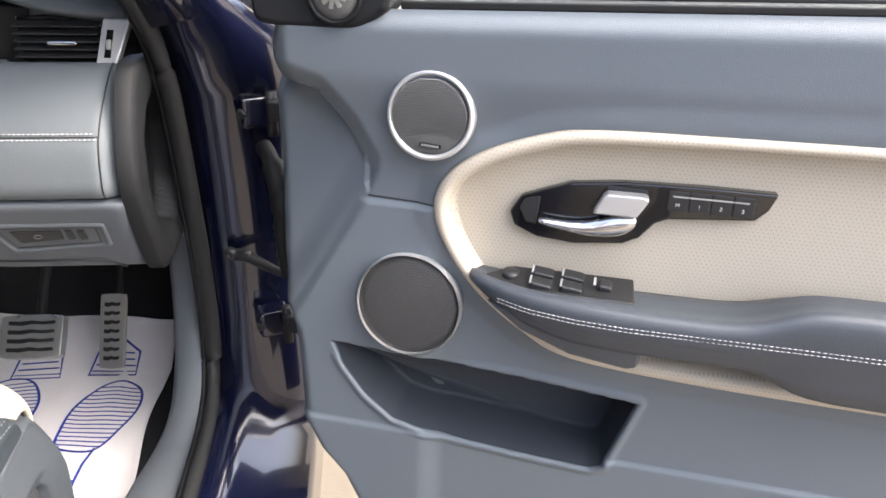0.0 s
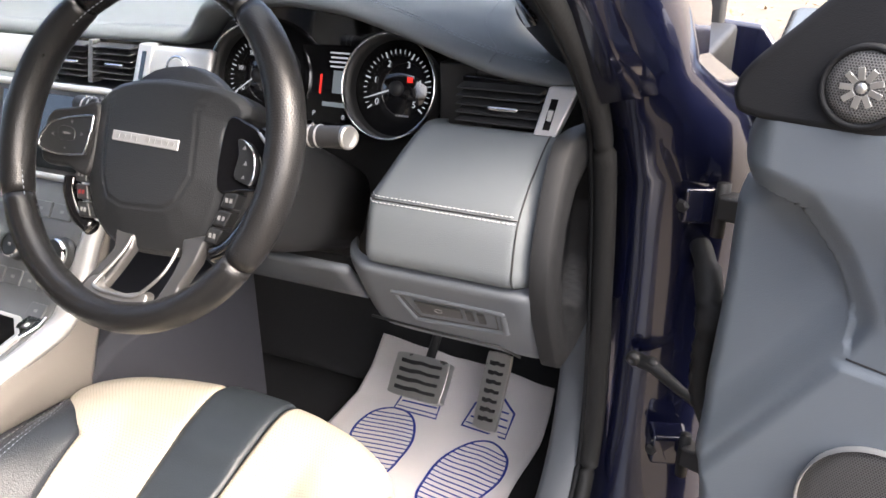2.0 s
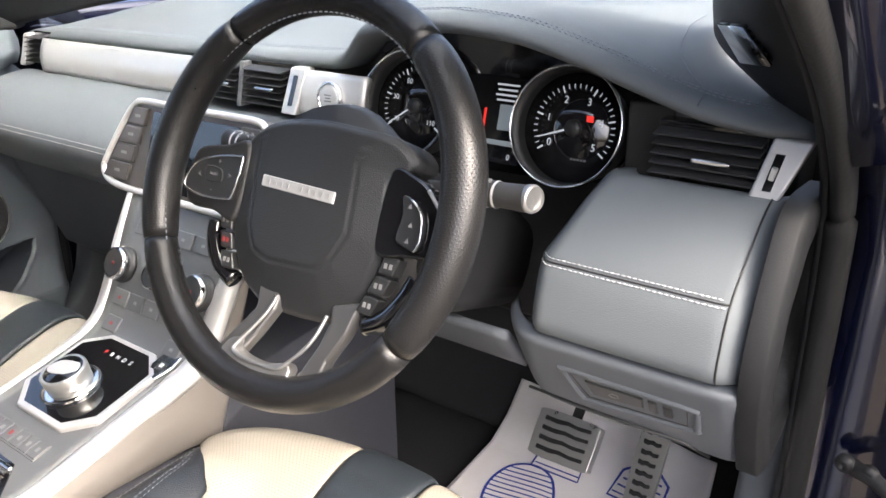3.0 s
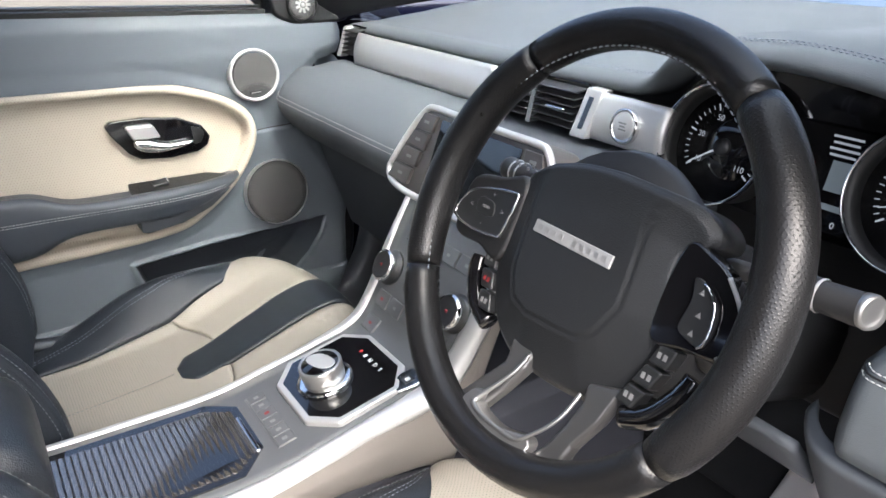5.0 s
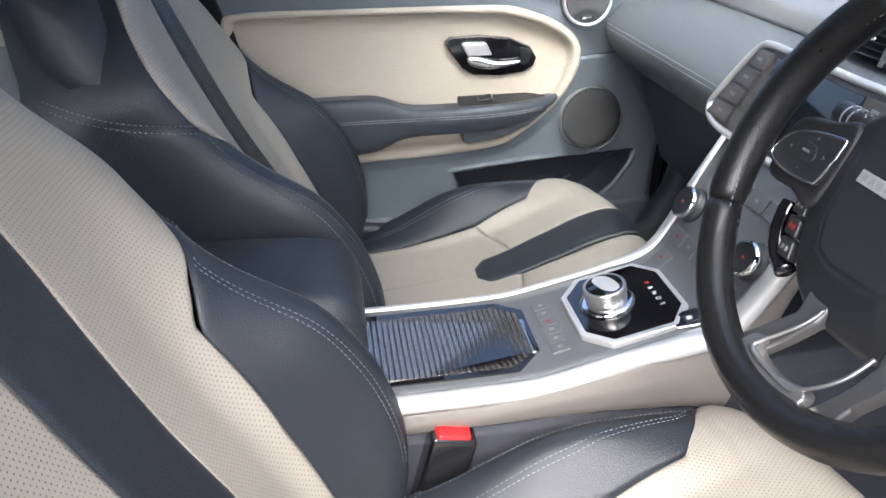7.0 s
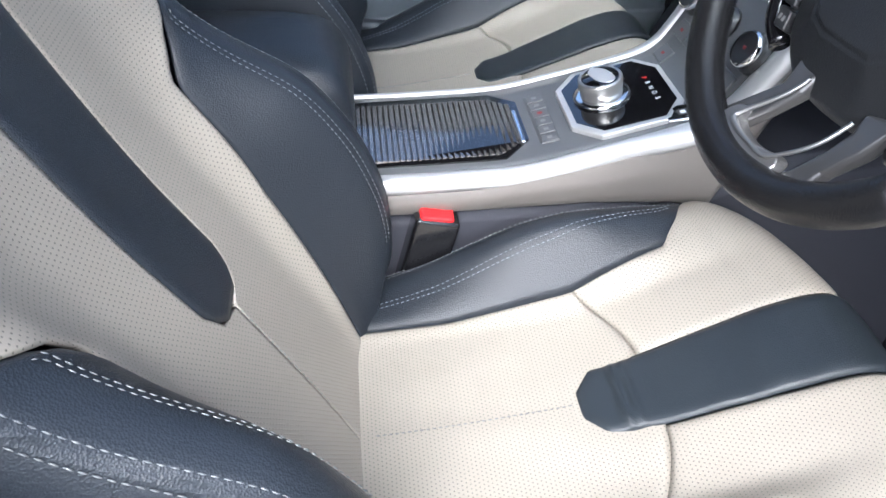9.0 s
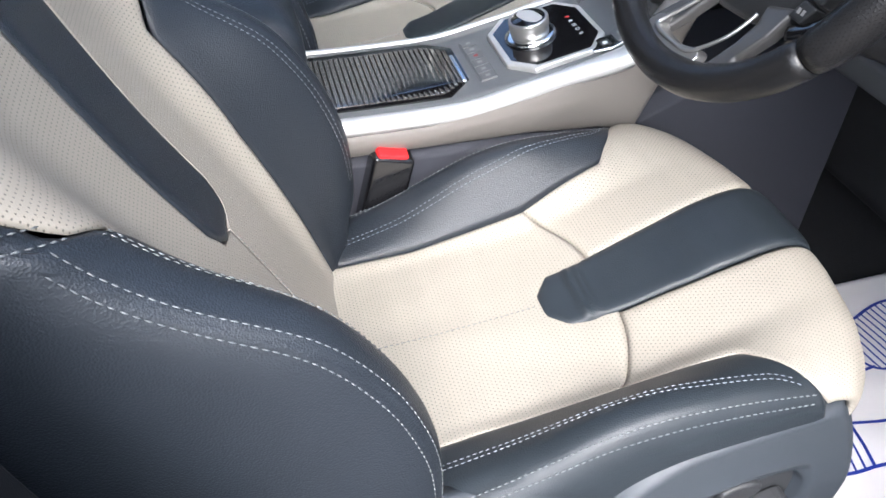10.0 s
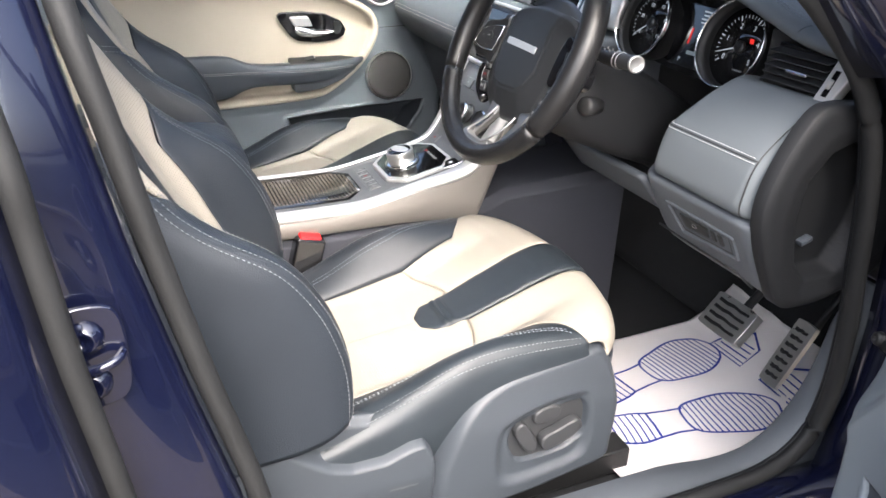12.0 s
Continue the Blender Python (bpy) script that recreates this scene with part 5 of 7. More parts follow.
PAD_OUT = [(-0.100, 0.035), (-0.079, 0.050), (-0.04, 0.063), (0.0, 0.068), (0.04, 0.067), (0.078, 0.064), (0.096, 0.054), (0.098, 0.043), (0.085, 0.034), (0.083, 0.018), (0.088, 0.0), (0.089, -0.02), (0.084, -0.045),
           (0.072, -0.080), (0.052, -0.100), (0.012, -0.107), (-0.030, -0.107), (-0.054, -0.100), (-0.076, -0.082), (-0.091, -0.055), (-0.096, -0.030), (-0.100, 0.005)]
SHIELD = [(-0.064, 0.09), (-0.061, 0.0), (-0.057, -0.035), (-0.046, -0.056), (-0.026, -0.062), (0.028, -0.058), (0.042, -0.049), (0.055, -0.023), (0.052, 0.017), (0.049, 0.037), (0.055, 0.053), (0.075, 0.09)]
po = rounded(PAD_OUT, 160)
PAD_MID = (-0.003, -0.018)


def cover_at(a, b, f):
    """Height of the airbag cover: a raised shield, falling facets and a rolled edge."""
    d = distance_in(a, b, SHIELD)
    h = -0.0125 - 0.35 * (a * a + b * b) - 0.34 * np.maximum(d, 0.0)
    h = h - 0.0016 * np.exp(-((d - 0.001) / 0.0016) ** 2)
    return h - 0.004 * float(smooth01(0.93, 1.0, f))


vs, fs = [], []
N = len(po)
steps = [1.0, 0.995, 0.985, 0.97, 0.95] + [0.93 - 0.91 * k / 46 for k in range(47)]
for a, b in po:
    vs.append(on_wheel(a * 0.985, b * 0.985, -0.065))
for f in steps:
    ya, za = PAD_MID[0] + (np.array([p[0] for p in po]) - PAD_MID[0]) * f, PAD_MID[1] + (np.array([p[1] for p in po]) - PAD_MID[1]) * f
    for y, z, h in zip(ya, za, cover_at(ya, za, f)):
        vs.append(on_wheel(y, z, h - (0.006 if f == 1.0 else 0.0)))
rows_ = len(steps) + 1
for j in range(rows_ - 1):
    for i in range(N):
        fs.append((j * N + i, j * N + (i + 1) % N, (j + 1) * N + (i + 1) % N, (j + 1) * N + i))
fs.append(tuple(range((rows_ - 1) * N, rows_ * N)))
fs.append(tuple(reversed(range(N))))
airbag = part("airbag_cover", vs, fs, AIRBAG, wheel, "grained black airbag cover")
bp = on_plane(on_wheel(-0.0065, 0.0045, -0.0128), WN, (1, 0, -0.02))
prism("badge_plate", [(-0.0435, -0.0052), (0.0435, -0.0052), (0.0435, 0.0052), (-0.0435, 0.0052)], lambda a, b, c: bp @ Vector((a, b, 0.0014 + c)), 0.004, SILVER, airbag, "satin silver badge bar", bevel=0.0008)
for k in range(10):
    if k != 4:
        prism("badge_mark", [(-0.036 + 0.008 * k - 0.0023, -0.0022), (-0.036 + 0.008 * k + 0.0023, -0.0022), (-0.036 + 0.008 * k + 0.0023, 0.0022), (-0.036 + 0.008 * k - 0.0023, 0.0022)], lambda a, b, c: bp @ Vector((a, b, 0.0016 + c)), 0.001, ALU, airbag)
# left spoke with its chrome-edged button pad
sp = prism("side_spoke", rounded([(-0.085, 0.034), (-0.12, 0.030), (-0.156, 0.020), (-0.160, -0.02), (-0.150, -0.034), (-0.12, -0.034), (-0.085, -0.036)], 40), lambda a, b, c: on_wheel(a, b, -0.020 + c), 0.018, BLACK, wheel, "black spoke", bevel=0.005)
lo = rounded([(-0.158, -0.016), (-0.148, 0.006), (-0.125, 0.0155), (-0.091, 0.021), (-0.085, 0.017), (-0.089, -0.015), (-0.098, -0.0205), (-0.133, -0.0225)], 64)
prism("button_pad", lo, lambda a, b, c: on_wheel(a, b, -0.0165 + c), 0.004, KEY, sp, "dark button pad", bevel=0.0014)
tube("button_frame", [on_wheel(a, b, -0.0160) for a, b in lo], 0.0013, CHROME, sp, "chrome button surround", n=8, closed=True)
prism("menu_key", rounded([(-0.131, 0.006), (-0.115, 0.007), (-0.108, 0.003), (-0.108, -0.006), (-0.128, -0.007)], 24), lambda a, b, c: on_wheel(a, b, -0.0150 + c), 0.002, KEY, sp, bevel=0.0007)
writing("menu_mark", "MENU", 0.0038, on_plane(on_wheel(-0.1185, 0.0, -0.0147), WN, (1, 0, 0)), MARK_GREY, sp, 0.0001)
for txt, a, b in (("+", -0.115, 0.0125), ("-", -0.119, -0.015), ("<", -0.140, -0.003), (">", -0.098, 0.001)):
    writing("pad_mark", txt, 0.0075, on_plane(on_wheel(a, b, -0.0162), WN, (1, 0, 0)), MARK_GREY, sp, 0.0001)
# right spoke, hugging the cover
rs = prism("side_spoke", rounded([(0.080, 0.036), (0.104, 0.036), (0.124, 0.026), (0.140, 0.010), (0.158, 0.004), (0.160, -0.016), (0.139, -0.026), (0.112, -0.030), (0.080, -0.030)], 44), lambda a, b, c: on_wheel(a, b, -0.023 + c), 0.018, GLOSS, wheel, "black spoke", bevel=0.004)
ro = rounded([(0.100, 0.019), (0.113, 0.015), (0.122, 0.006), (0.1255, -0.009), (0.123, -0.022), (0.111, -0.021), (0.102, -0.016), (0.1035, 0.004)], 48)
prism("button_pad", ro, lambda a, b, c: on_wheel(a, b, -0.0195 + c), 0.005, KEY, rs, "dark button pad", bevel=0.0014)
tube("button_frame", [on_wheel(a, b, -0.0190) for a, b in ro[4:26]], 0.0011, CHROME, rs, "chrome button edge", n=8)
tube("spoke_edge", [on_wheel(p.x, p.y, -0.0215) for p in spline([(0.122, 0.027, 0), (0.136, 0.013, 0), (0.144, -0.002, 0), (0.142, -0.016, 0), (0.136, -0.024, 0)], 24)], 0.0016, SILVER, rs, "satin silver spoke edge", n=8)
for a, b in ((0.1095, 0.0115), (0.1135, -0.003), (0.1135, -0.016)):
    prism("button_mark", [(a - 0.0022, b - 0.0018), (a + 0.0022, b - 0.0018), (a + 0.0004, b + 0.0022)], lambda a, b, c: on_wheel(a, b, -0.0192 + c), 0.001, MARK_GREY, rs)
# the row of three keys along either lower side of the cover
for s in (-1, 1):
    for k in range(3):
        q0, q1 = k / 3 + 0.02, (k + 1) / 3 - 0.02
        inn = [(s * (0.0925 - 0.018 * q ** 1.3), -0.031 - 0.053 * q) for q in (q0, q1)]
        ou = [(s * (0.1085 - 0.018 * q ** 1.3), -0.031 - 0.054 * q) for q in (q0, q1)]
        quad = [inn[0], ou[0], ou[1], inn[1]]
        bt_ = prism("spoke_button", quad, lambda a, b, c: on_wheel(a, b, -0.024 + c), 0.014, KEY, wheel, "small dark spoke key", bevel=0.002, flip=s > 0)
        ma, mb = sum(p[0] for p in quad) / 4, sum(p[1] for p in quad) / 4
        for e in (-1, 1):
            prism("button_mark", [(ma + 0.0026 * e - 0.0016, mb - 0.0022), (ma + 0.0026 * e + 0.0016, mb - 0.0022), (ma + 0.0026 * e + 0.0016, mb + 0.0022), (ma + 0.0026 * e - 0.0016, mb + 0.0022)], lambda a, b, c: on_wheel(a, b, -0.0238 + c), 0.001, (RED_MARK if s < 0 and k == 1 else MARK_GREY), bt_)
    tube("lower_button", spline([on_wheel(s * 0.082, -0.094, -0.036), on_wheel(s * 0.103, -0.082, -0.034), on_wheel(s * 0.118, -0.060, -0.034), on_wheel(s * 0.122, -0.045, -0.036)], 16), 0.009, GLOSS, wheel, "gloss black lower key", n=12)
# lower spokes: dark satin arms and a silver edge all round their opening
for name_, arm_ in (("lower_spoke", [(-0.040, -0.085), (-0.010, -0.085), (-0.0105, -0.105), (-0.018, -0.128), (-0.026, -0.146), (-0.036, -0.166), (-0.062, -0.158), (-0.046, -0.130), (-0.034, -0.108)]), ("lower_spoke", [(0.048, -0.085), (0.080, -0.075), (0.074, -0.105), (0.066, -0.130), (0.064, -0.156), (0.032, -0.163), (0.044, -0.143), (0.050, -0.120), (0.051, -0.10)])):
    prism(name_, arm_, lambda a, b, c: on_wheel(a, b, -0.026 + 0.32 * max(0.0, -0.095 - b) + c), 0.014, SATIN_DARK, wheel, "dark satin lower spoke arm", bevel=0.004, flip=name_ != "lower_spoke", seg=3)
u_line = [on_wheel(p.x, p.y, -0.022 + 0.42 * max(0.0, -0.095 - p.y)) for p in spline([(-0.011, -0.092, 0), (-0.013, -0.108, 0), (-0.0195, -0.124, 0), (-0.026, -0.137, 0), (-0.0275, -0.145, 0), (-0.016, -0.1485, 0), (0.006, -0.1485, 0), (0.026, -0.147, 0), (0.035, -0.139, 0), (0.044, -0.126, 0), (0.049, -0.112, 0), (0.050, -0.094, 0)], 60)]
tube("spoke_trim", u_line, [0.0017 + 0.0010 * math.exp(-((k - 22) / 8) ** 2) for k in range(61)], SATIN_TRIM, wheel, "satin silver spoke trim", n=10)
prism("spoke_foot", rounded([(-0.040, -0.139), (-0.028, -0.136), (-0.024, -0.145), (0.006, -0.1475), (0.032, -0.141), (0.040, -0.148), (0.030, -0.158), (-0.010, -0.162), (-0.040, -0.155)], 40), lambda a, b, c: on_wheel(a, b, 0.5 * (-0.150 - b) + c), 0.012, SATIN_TRIM, wheel, "satin silver spoke foot", bevel=0.003)
turned("hub_shroud", tuple(on_wheel(0, 0.0, -0.05)), tuple(-WN), [(0.085, -0.015), (0.09, 0.0), (0.08, 0.03), (0.06, 0.05)], BLACK, wheel, n=32)

column = thing("steering_column", (0.383, 0.15, 0.95), "black steering column shroud with control stalks", "steering column")
loft("column_shroud", [[on_wheel(w * math.copysign(abs(math.cos(t)) ** 0.6, math.cos(t)), h * math.copysign(abs(math.sin(t)) ** 0.6, math.sin(t)) - 0.02, c) for t in [2 * math.pi * i / 24 for i in range(24)]] for c, w, h in ((-0.06, 0.075, 0.065), (-0.12, 0.09, 0.075), (-0.22, 0.085, 0.07), (-0.34, 0.07, 0.06))], BLACK_SOFT, column, "grained black column shroud")
for s in (1, -1):
    rk, tipx = (on_wheel(0.07 * s, 0.03, -0.075), 0.19)
    st = tube("stalk_arm", [rk, on_wheel(0.115 * s, 0.035, -0.07)], 0.007, BLACK, column, "black control stalk", n=12)
    turned("stalk_barrel", tuple(on_wheel(0.11 * s, 0.035, -0.07)), (s, 0.0, 0.06), [(0.008, 0), (0.0095, 0.006), (0.0105, 0.03), (0.0112, 0.032), (0.0112, 0.045), (0.0105, 0.047), (0.0112, 0.074 if s > 0 else 0.058), (0.0108, 0.078 if s > 0 else 0.061), (0.001, 0.078 if s > 0 else 0.061)], BLACK, st, n=28)
    for d in (0.0385, 0.047):
        turned("stalk_ring", tuple(on_wheel(0.11 * s, 0.035, -0.07) + Vector((s * d, 0, d * 0.06))), (s, 0, 0.06), [(0.0113, -0.0012), (0.0118, 0), (0.0113, 0.0012)], SILVER, st, n=28, caps=False)
    for k in range(6):
        block("stalk_mark", on_wheel(s * (0.122 + 0.006 * k), 0.044 + 0.003 * (k % 2), -0.0595), (0.0022, 0.0012, 0.003), MARK_GREY, st, bevel=0)
    if s > 0:
        turned("stalk_cap", tuple(on_wheel(0.11, 0.035, -0.07) + Vector((0.078, 0, 0.005))), (1, -0.25, 0.1), [(0.0112, -0.004), (0.0118, 0.001), (0.0105, 0.004), (0.0085, 0.002), (0.001, 0.003)], SATIN_TRIM, st, "satin silver stalk end", n=32)
turned("ignition_plug", (0.475, 0.05, 0.93), (0.4, -0.9, 0.1), [(0.014, -0.03), (0.014, 0.0), (0.011, 0.004), (0.001, 0.004)], BLACK, column, n=24)

# ---- dashboard ----
dash = thing("dashboard", (0.0, 0.4, 0.8), "blue-grey leather dashboard with satin silver trim", "dashboard")
LIP = smooth_table([(-0.76, 0.335, 1.030), (-0.66, 0.315, 1.044), (-0.40, 0.305, 1.050), (0.0, 0.302, 1.052), (0.15, 0.302, 1.056), (0.185, 0.285, 1.080), (0.22, 0.262, 1.105), (0.28, 0.245, 1.118), (0.37, 0.240, 1.124), (0.45, 0.245, 1.116), (0.52, 0.255, 1.094), (0.58, 0.262, 1.072), (0.64, 0.262, 1.054), (0.70, 0.264, 1.047), (0.76, 0.280, 1.042)], 140)


def lip(x):
    return curve_at([(r[0], r[1]) for r in LIP], x), curve_at([(r[0], r[2]) for r in LIP], x)


def dash_top(u, v):
    x = -0.735 + 1.47 * u
    y, z = lip(x)
    hump = max(0.0, z - 1.05)
    p = spline([(0, y + 0.06, z - 0.020), (0, y + 0.012, z - 0.018), (0, y - 0.003, z - 0.010), (0, y + 0.004, z + 0.001), (0, y + 0.03, z + 0.006), (0, y + 0.12, 1.062 + hump * 0.95), (0, 0.58, 1.085 + hump * 0.4), (0, 0.80, 1.10), (0, 0.98, 1.10)], 36)
    q = p[int(round(v * 36))]
    side = curve_at([(0.24, 0.735), (0.285, 0.735), (0.32, 0.712), (0.36, 0.676), (0.46, 0.604), (0.60, 0.555), (1.0, 0.53)], q.y)
    if abs(x) > 0.42:
        x = math.copysign(0.42 + (abs(x) - 0.42) * (side - 0.42) / 0.315, x)
    return x, q.y, q.z


grid("dash_top_pad", dash_top, 150, 36, PAD, dash, "padded blue-grey leather upper dash", thick=0.006)
tube("pad_seam", [dash_top(0.93, k / 36) for k in range(12, 30)], 0.0009, VINYL_DARK, dash, "sewn seam across the dash pad", n=6)
for dv in (0.020, 0.026):
    stitches("hood_stitching", [(x, lip(x)[0] + dv, lip(x)[1] + 0.0055 + (dv - 0.02) * 0.2) for x in np.linspace(-0.70, 0.70, 200)], THREAD_DARK, dash, lift=(0, 0, 0.0015))
# dark carrier behind all openings
block("carrier", (0.0, 0.50, 0.86), (1.42, 0.24, 0.30), BLACK, dash, "black dash carrier", bevel=0.01)
# satin strip across the passenger side and round the centre vents


def strip_at(x0, x1):
    def at(u, v):
        x = x0 + (x1 - x0) * u
        return x, 0.292 - 0.012 * (1 - v) + 0.006 * math.sin(math.pi * v) * -1, 0.980 + 0.058 * v
    return at


grid("satin_strip", strip_at(-0.565, -0.125), 30, 8, SILVER, dash, "brushed satin silver strip", thick=0.01)
grid("centre_vent_surround", strip_at(0.088, 0.205), 10, 8, SILVER, dash, "satin silver surround of the start button", thick=0.01)


def air_vent(x0, x1, name_label, y0, z0, z1, dz=0.0, slats=6, tab=True, rake=0.0, end=0):
    v = block("air_vent", ((x0 + x1) / 2, y0 + 0.035, (z0 + z1) / 2), (x1 - x0, 0.02, z1 - z0 + 0.01), GLOSS, dash, name_label, bevel=0.002)
    for k in range(slats):
        z = z0 + (z1 - z0) * (k + 0.5) / slats
        yy = y0 + 0.012 + 0.010 * (k / (slats - 1) - 0.5) * 0.6
        loft("slat", [[(x, yy - 0.010, z + dz * (x - x0) - 0.0015), (x, yy - 0.011, z + dz * (x - x0)), (x, yy + 0.012, z + dz * (x - x0) + 0.0035), (x, yy + 0.012, z + dz * (x - x0) + 0.001)] for x in (x0 + 0.002, x1 - 0.002)], SWITCH, v, smooth=False)
    if tab:
        xm = x0 + (x1 - x0) * 0.58
        block("vent_slider", (xm, y0 + 0.001, (z0 + z1) / 2 + dz * (xm - x0) - 0.002), (0.036, 0.006, 0.005), CHROME, v, "chrome vent slider", bevel=0.002)
    return v


v1 = air_vent(0.592, 0.697, "black slatted air vent with chrome slider", 0.252, 0.984, 1.030, slats=5)
tr = prism("vent_end_trim", [(0.690, 0.976), (0.716, 0.976), (0.738, 1.034), (0.703, 1.034)], lambda a, b, c: (a, 0.246 + 0.3 * (b - 0.98) - c, b), 0.02, SILVER, v1, "satin silver vent thumbwheel trim", bevel=0.003)
prism("thumbwheel_slot", [(0.702, 0.988), (0.710, 0.988), (0.716, 1.021), (0.708, 1.021)], lambda a, b, c: (a, 0.2452 + 0.3 * (b - 0.98) + c * -1, b), 0.003, GLOSS, v1)
block("thumbwheel", (0.709, 0.252, 1.004), (0.005, 0.008, 0.012), SILVER, v1, bevel=0.001, rot=(0, 10, 0))
for a, b in ((-0.115, -0.03), (-0.022, 0.062)):
    air_vent(a, b, "black slatted centre air vent", 0.275, 0.982, 1.036)
prism("vent_divider", [(-0.031, 0.978), (-0.021, 0.978), (-0.021, 1.04), (-0.031, 1.04)], lambda a, b, c: (a, 0.272 + 0.25 * (b - 0.98) - c, b), 0.02, KEY_GREY, dash, "grey vent divider", bevel=0.002)
v3 = prism("vent_end_trim", [(0.061, 0.978), (0.090, 0.978), (0.100, 1.040), (0.071, 1.040)], lambda a, b, c: (a, 0.270 + 0.3 * (b - 0.98) - c, b), 0.02, SILVER, dash, "satin silver vent end trim", bevel=0.003)
prism("thumbwheel_slot", [(0.074, 0.990), (0.082, 0.990), (0.088, 1.030), (0.080, 1.030)], lambda a, b, c: (a, 0.2692 + 0.3 * (b - 0.98) + c * -1, b), 0.003, GLOSS, v3)
v4 = air_vent(-0.63, -0.57, "black slatted side air vent", 0.285, 0.990, 1.040, tab=False)
prism("vent_end_trim", [(-0.645, 0.985), (-0.628, 0.985), (-0.624, 1.042), (-0.640, 1.042)], lambda a, b, c: (a, 0.278 + 0.3 * (b - 0.98) - c, b), 0.02, SILVER, v4, "satin silver vent end trim", bevel=0.003)
# start button
sb = turned("start_button", (0.150, 0.2765, 1.008), (0, -1, 0.2), [(0.021, -0.006), (0.021, 0.002), (0.0195, 0.0035), (0.017, 0.0025), (0.017, -0.001)], CHROME, dash, "round silver start button", n=40)
turned("button_face", (0.150, 0.2765, 1.008), (0, -1, 0.2), [(0.0168, -0.004), (0.0165, 0.002), (0.015, 0.003), (0.001, 0.0025)], SILVER, sb, n=40)
for k in range(3):
    block("button_mark", (0.150, 0.2732, 1.012 - 0.004 * k), (0.012 - 0.003 * (k % 2), 0.0006, 0.0018), MARK_GREY, sb, bevel=0, rot=(-11, 0, 0))


# padded passenger side
def pass_pad(u, v):
    x = -0.735 + 0.62 * u
    t = smooth01(0.0, 0.10, u)
    e = smooth01(-0.735, -0.62, x)
    drop = 0.03 * (1 - e)
    p = spline([(0, 0.288, 0.979 - drop), (0, 0.255, 0.976 - drop), (0, 0.205 - 0.01 * e, 0.958), (0, 0.175 - 0.02 * e, 0.928), (0, 0.172 - 0.025 * e, 0.895), (0, 0.195 - 0.015 * e, 0.850), (0, 0.24, 0.812 + 0.03 * (1 - e)), (0, 0.32, 0.795 + 0.04 * (1 - e))], 32)
    q = p[int(round(v * 32))]
    return x, q.y + 0.03 * (1 - e) ** 2, q.z


grid("passenger_pad", pass_pad, 60, 32, PAD, dash, "padded blue-grey leather passenger dash", thick=0.006, flip=True)
stitches("passenger_stitching", [pass_pad(u, 0.47) for u in np.linspace(0.03, 0.99, 90)], THREAD_PALE, dash, lift=(0, -0.002, 0))
stitches("passenger_stitching", [pass_pad(u, 0.50) for u in np.linspace(0.03, 0.99, 90)], THREAD_PALE, dash, lift=(0, -0.002, 0))
prism("glovebox", [(-0.70, 0.60), (-0.11, 0.60), (-0.11, 0.80), (-0.70, 0.83)], lambda a, b, c: (a, 0.25 + 0.35 * (0.8 - b) - c, b), 0.05, VINYL_LOW, dash, "blue-grey plastic glovebox lid", bevel=0.01, flip=False)


# driver's knee pad and lower cover
def knee(u, v):
    left = curve_at([(0.0, 0.572), (0.25, 0.548), (0.5, 0.522), (1.0, 0.519)], v)
    x = left + (0.729 - left) * u
    r = 0.02 * max(0, (u - 0.86) / 0.14) ** 2 + 0.02 * max(0, (0.08 - u) / 0.08) ** 2
    p = spline([(0, 0.262, 0.980), (0, 0.250, 0.982), (0, 0.236, 0.979), (0, 0.205, 0.958), (0, 0.176, 0.932), (0, 0.159, 0.911), (0, 0.150, 0.892), (0, 0.144, 0.864), (0, 0.143, 0.848), (0, 0.150, 0.836), (0, 0.17, 0.834)], 32)
    k = min(31, int(v * 32))
    q = p[k].lerp(p[k + 1], v * 32 - k)
    return x, q.y + r, q.z


grid("knee_pad", knee, 40, 32, PAD, dash, "padded blue-grey leather knee panel", thick=0.008, flip=True)
for k in (0.484, 0.516):
    stitches("knee_stitching", [knee(u, k) for u in np.linspace(0.02, 0.9, 60)], THREAD_PALE, dash, length=0.0046, gap=0.0009, lift=(0, -0.0010, 0.0004), r=0.0008)
tube("knee_seam", [Vector(knee(0.905, k / 32)) + Vector((0, -0.0002, 0)) for k in range(3, 31)], 0.0011, BLACK, dash, "sewn seam of the knee panel", n=6)
tube("knee_seam", [Vector(knee(u, 0.5)) + Vector((0, -0.0001, 0)) for u in np.linspace(0.01, 0.905, 40)], 0.0010, BLACK, dash, "sewn seam of the knee panel", n=6)


def lower(u, v):
    x = 0.475 + (0.738 - 0.475) * u
    p = spline([(0, 0.165, 0.834), (0, 0.148, 0.828), (0, 0.155, 0.808), (0, 0.176, 0.770), (0, 0.198, 0.735), (0, 0.215, 0.716), (0, 0.245, 0.706), (0, 0.30, 0.71)], 32)
    q = p[int(round(v * 32))]
    tuck = 0.05 * max(0, (0.2 - u) / 0.2) ** 2
    return x, q.y + tuck + 0.012 * max(0, (u - 0.9) / 0.1) ** 2, q.z + 0.02 * max(0, (0.3 - u)) * v


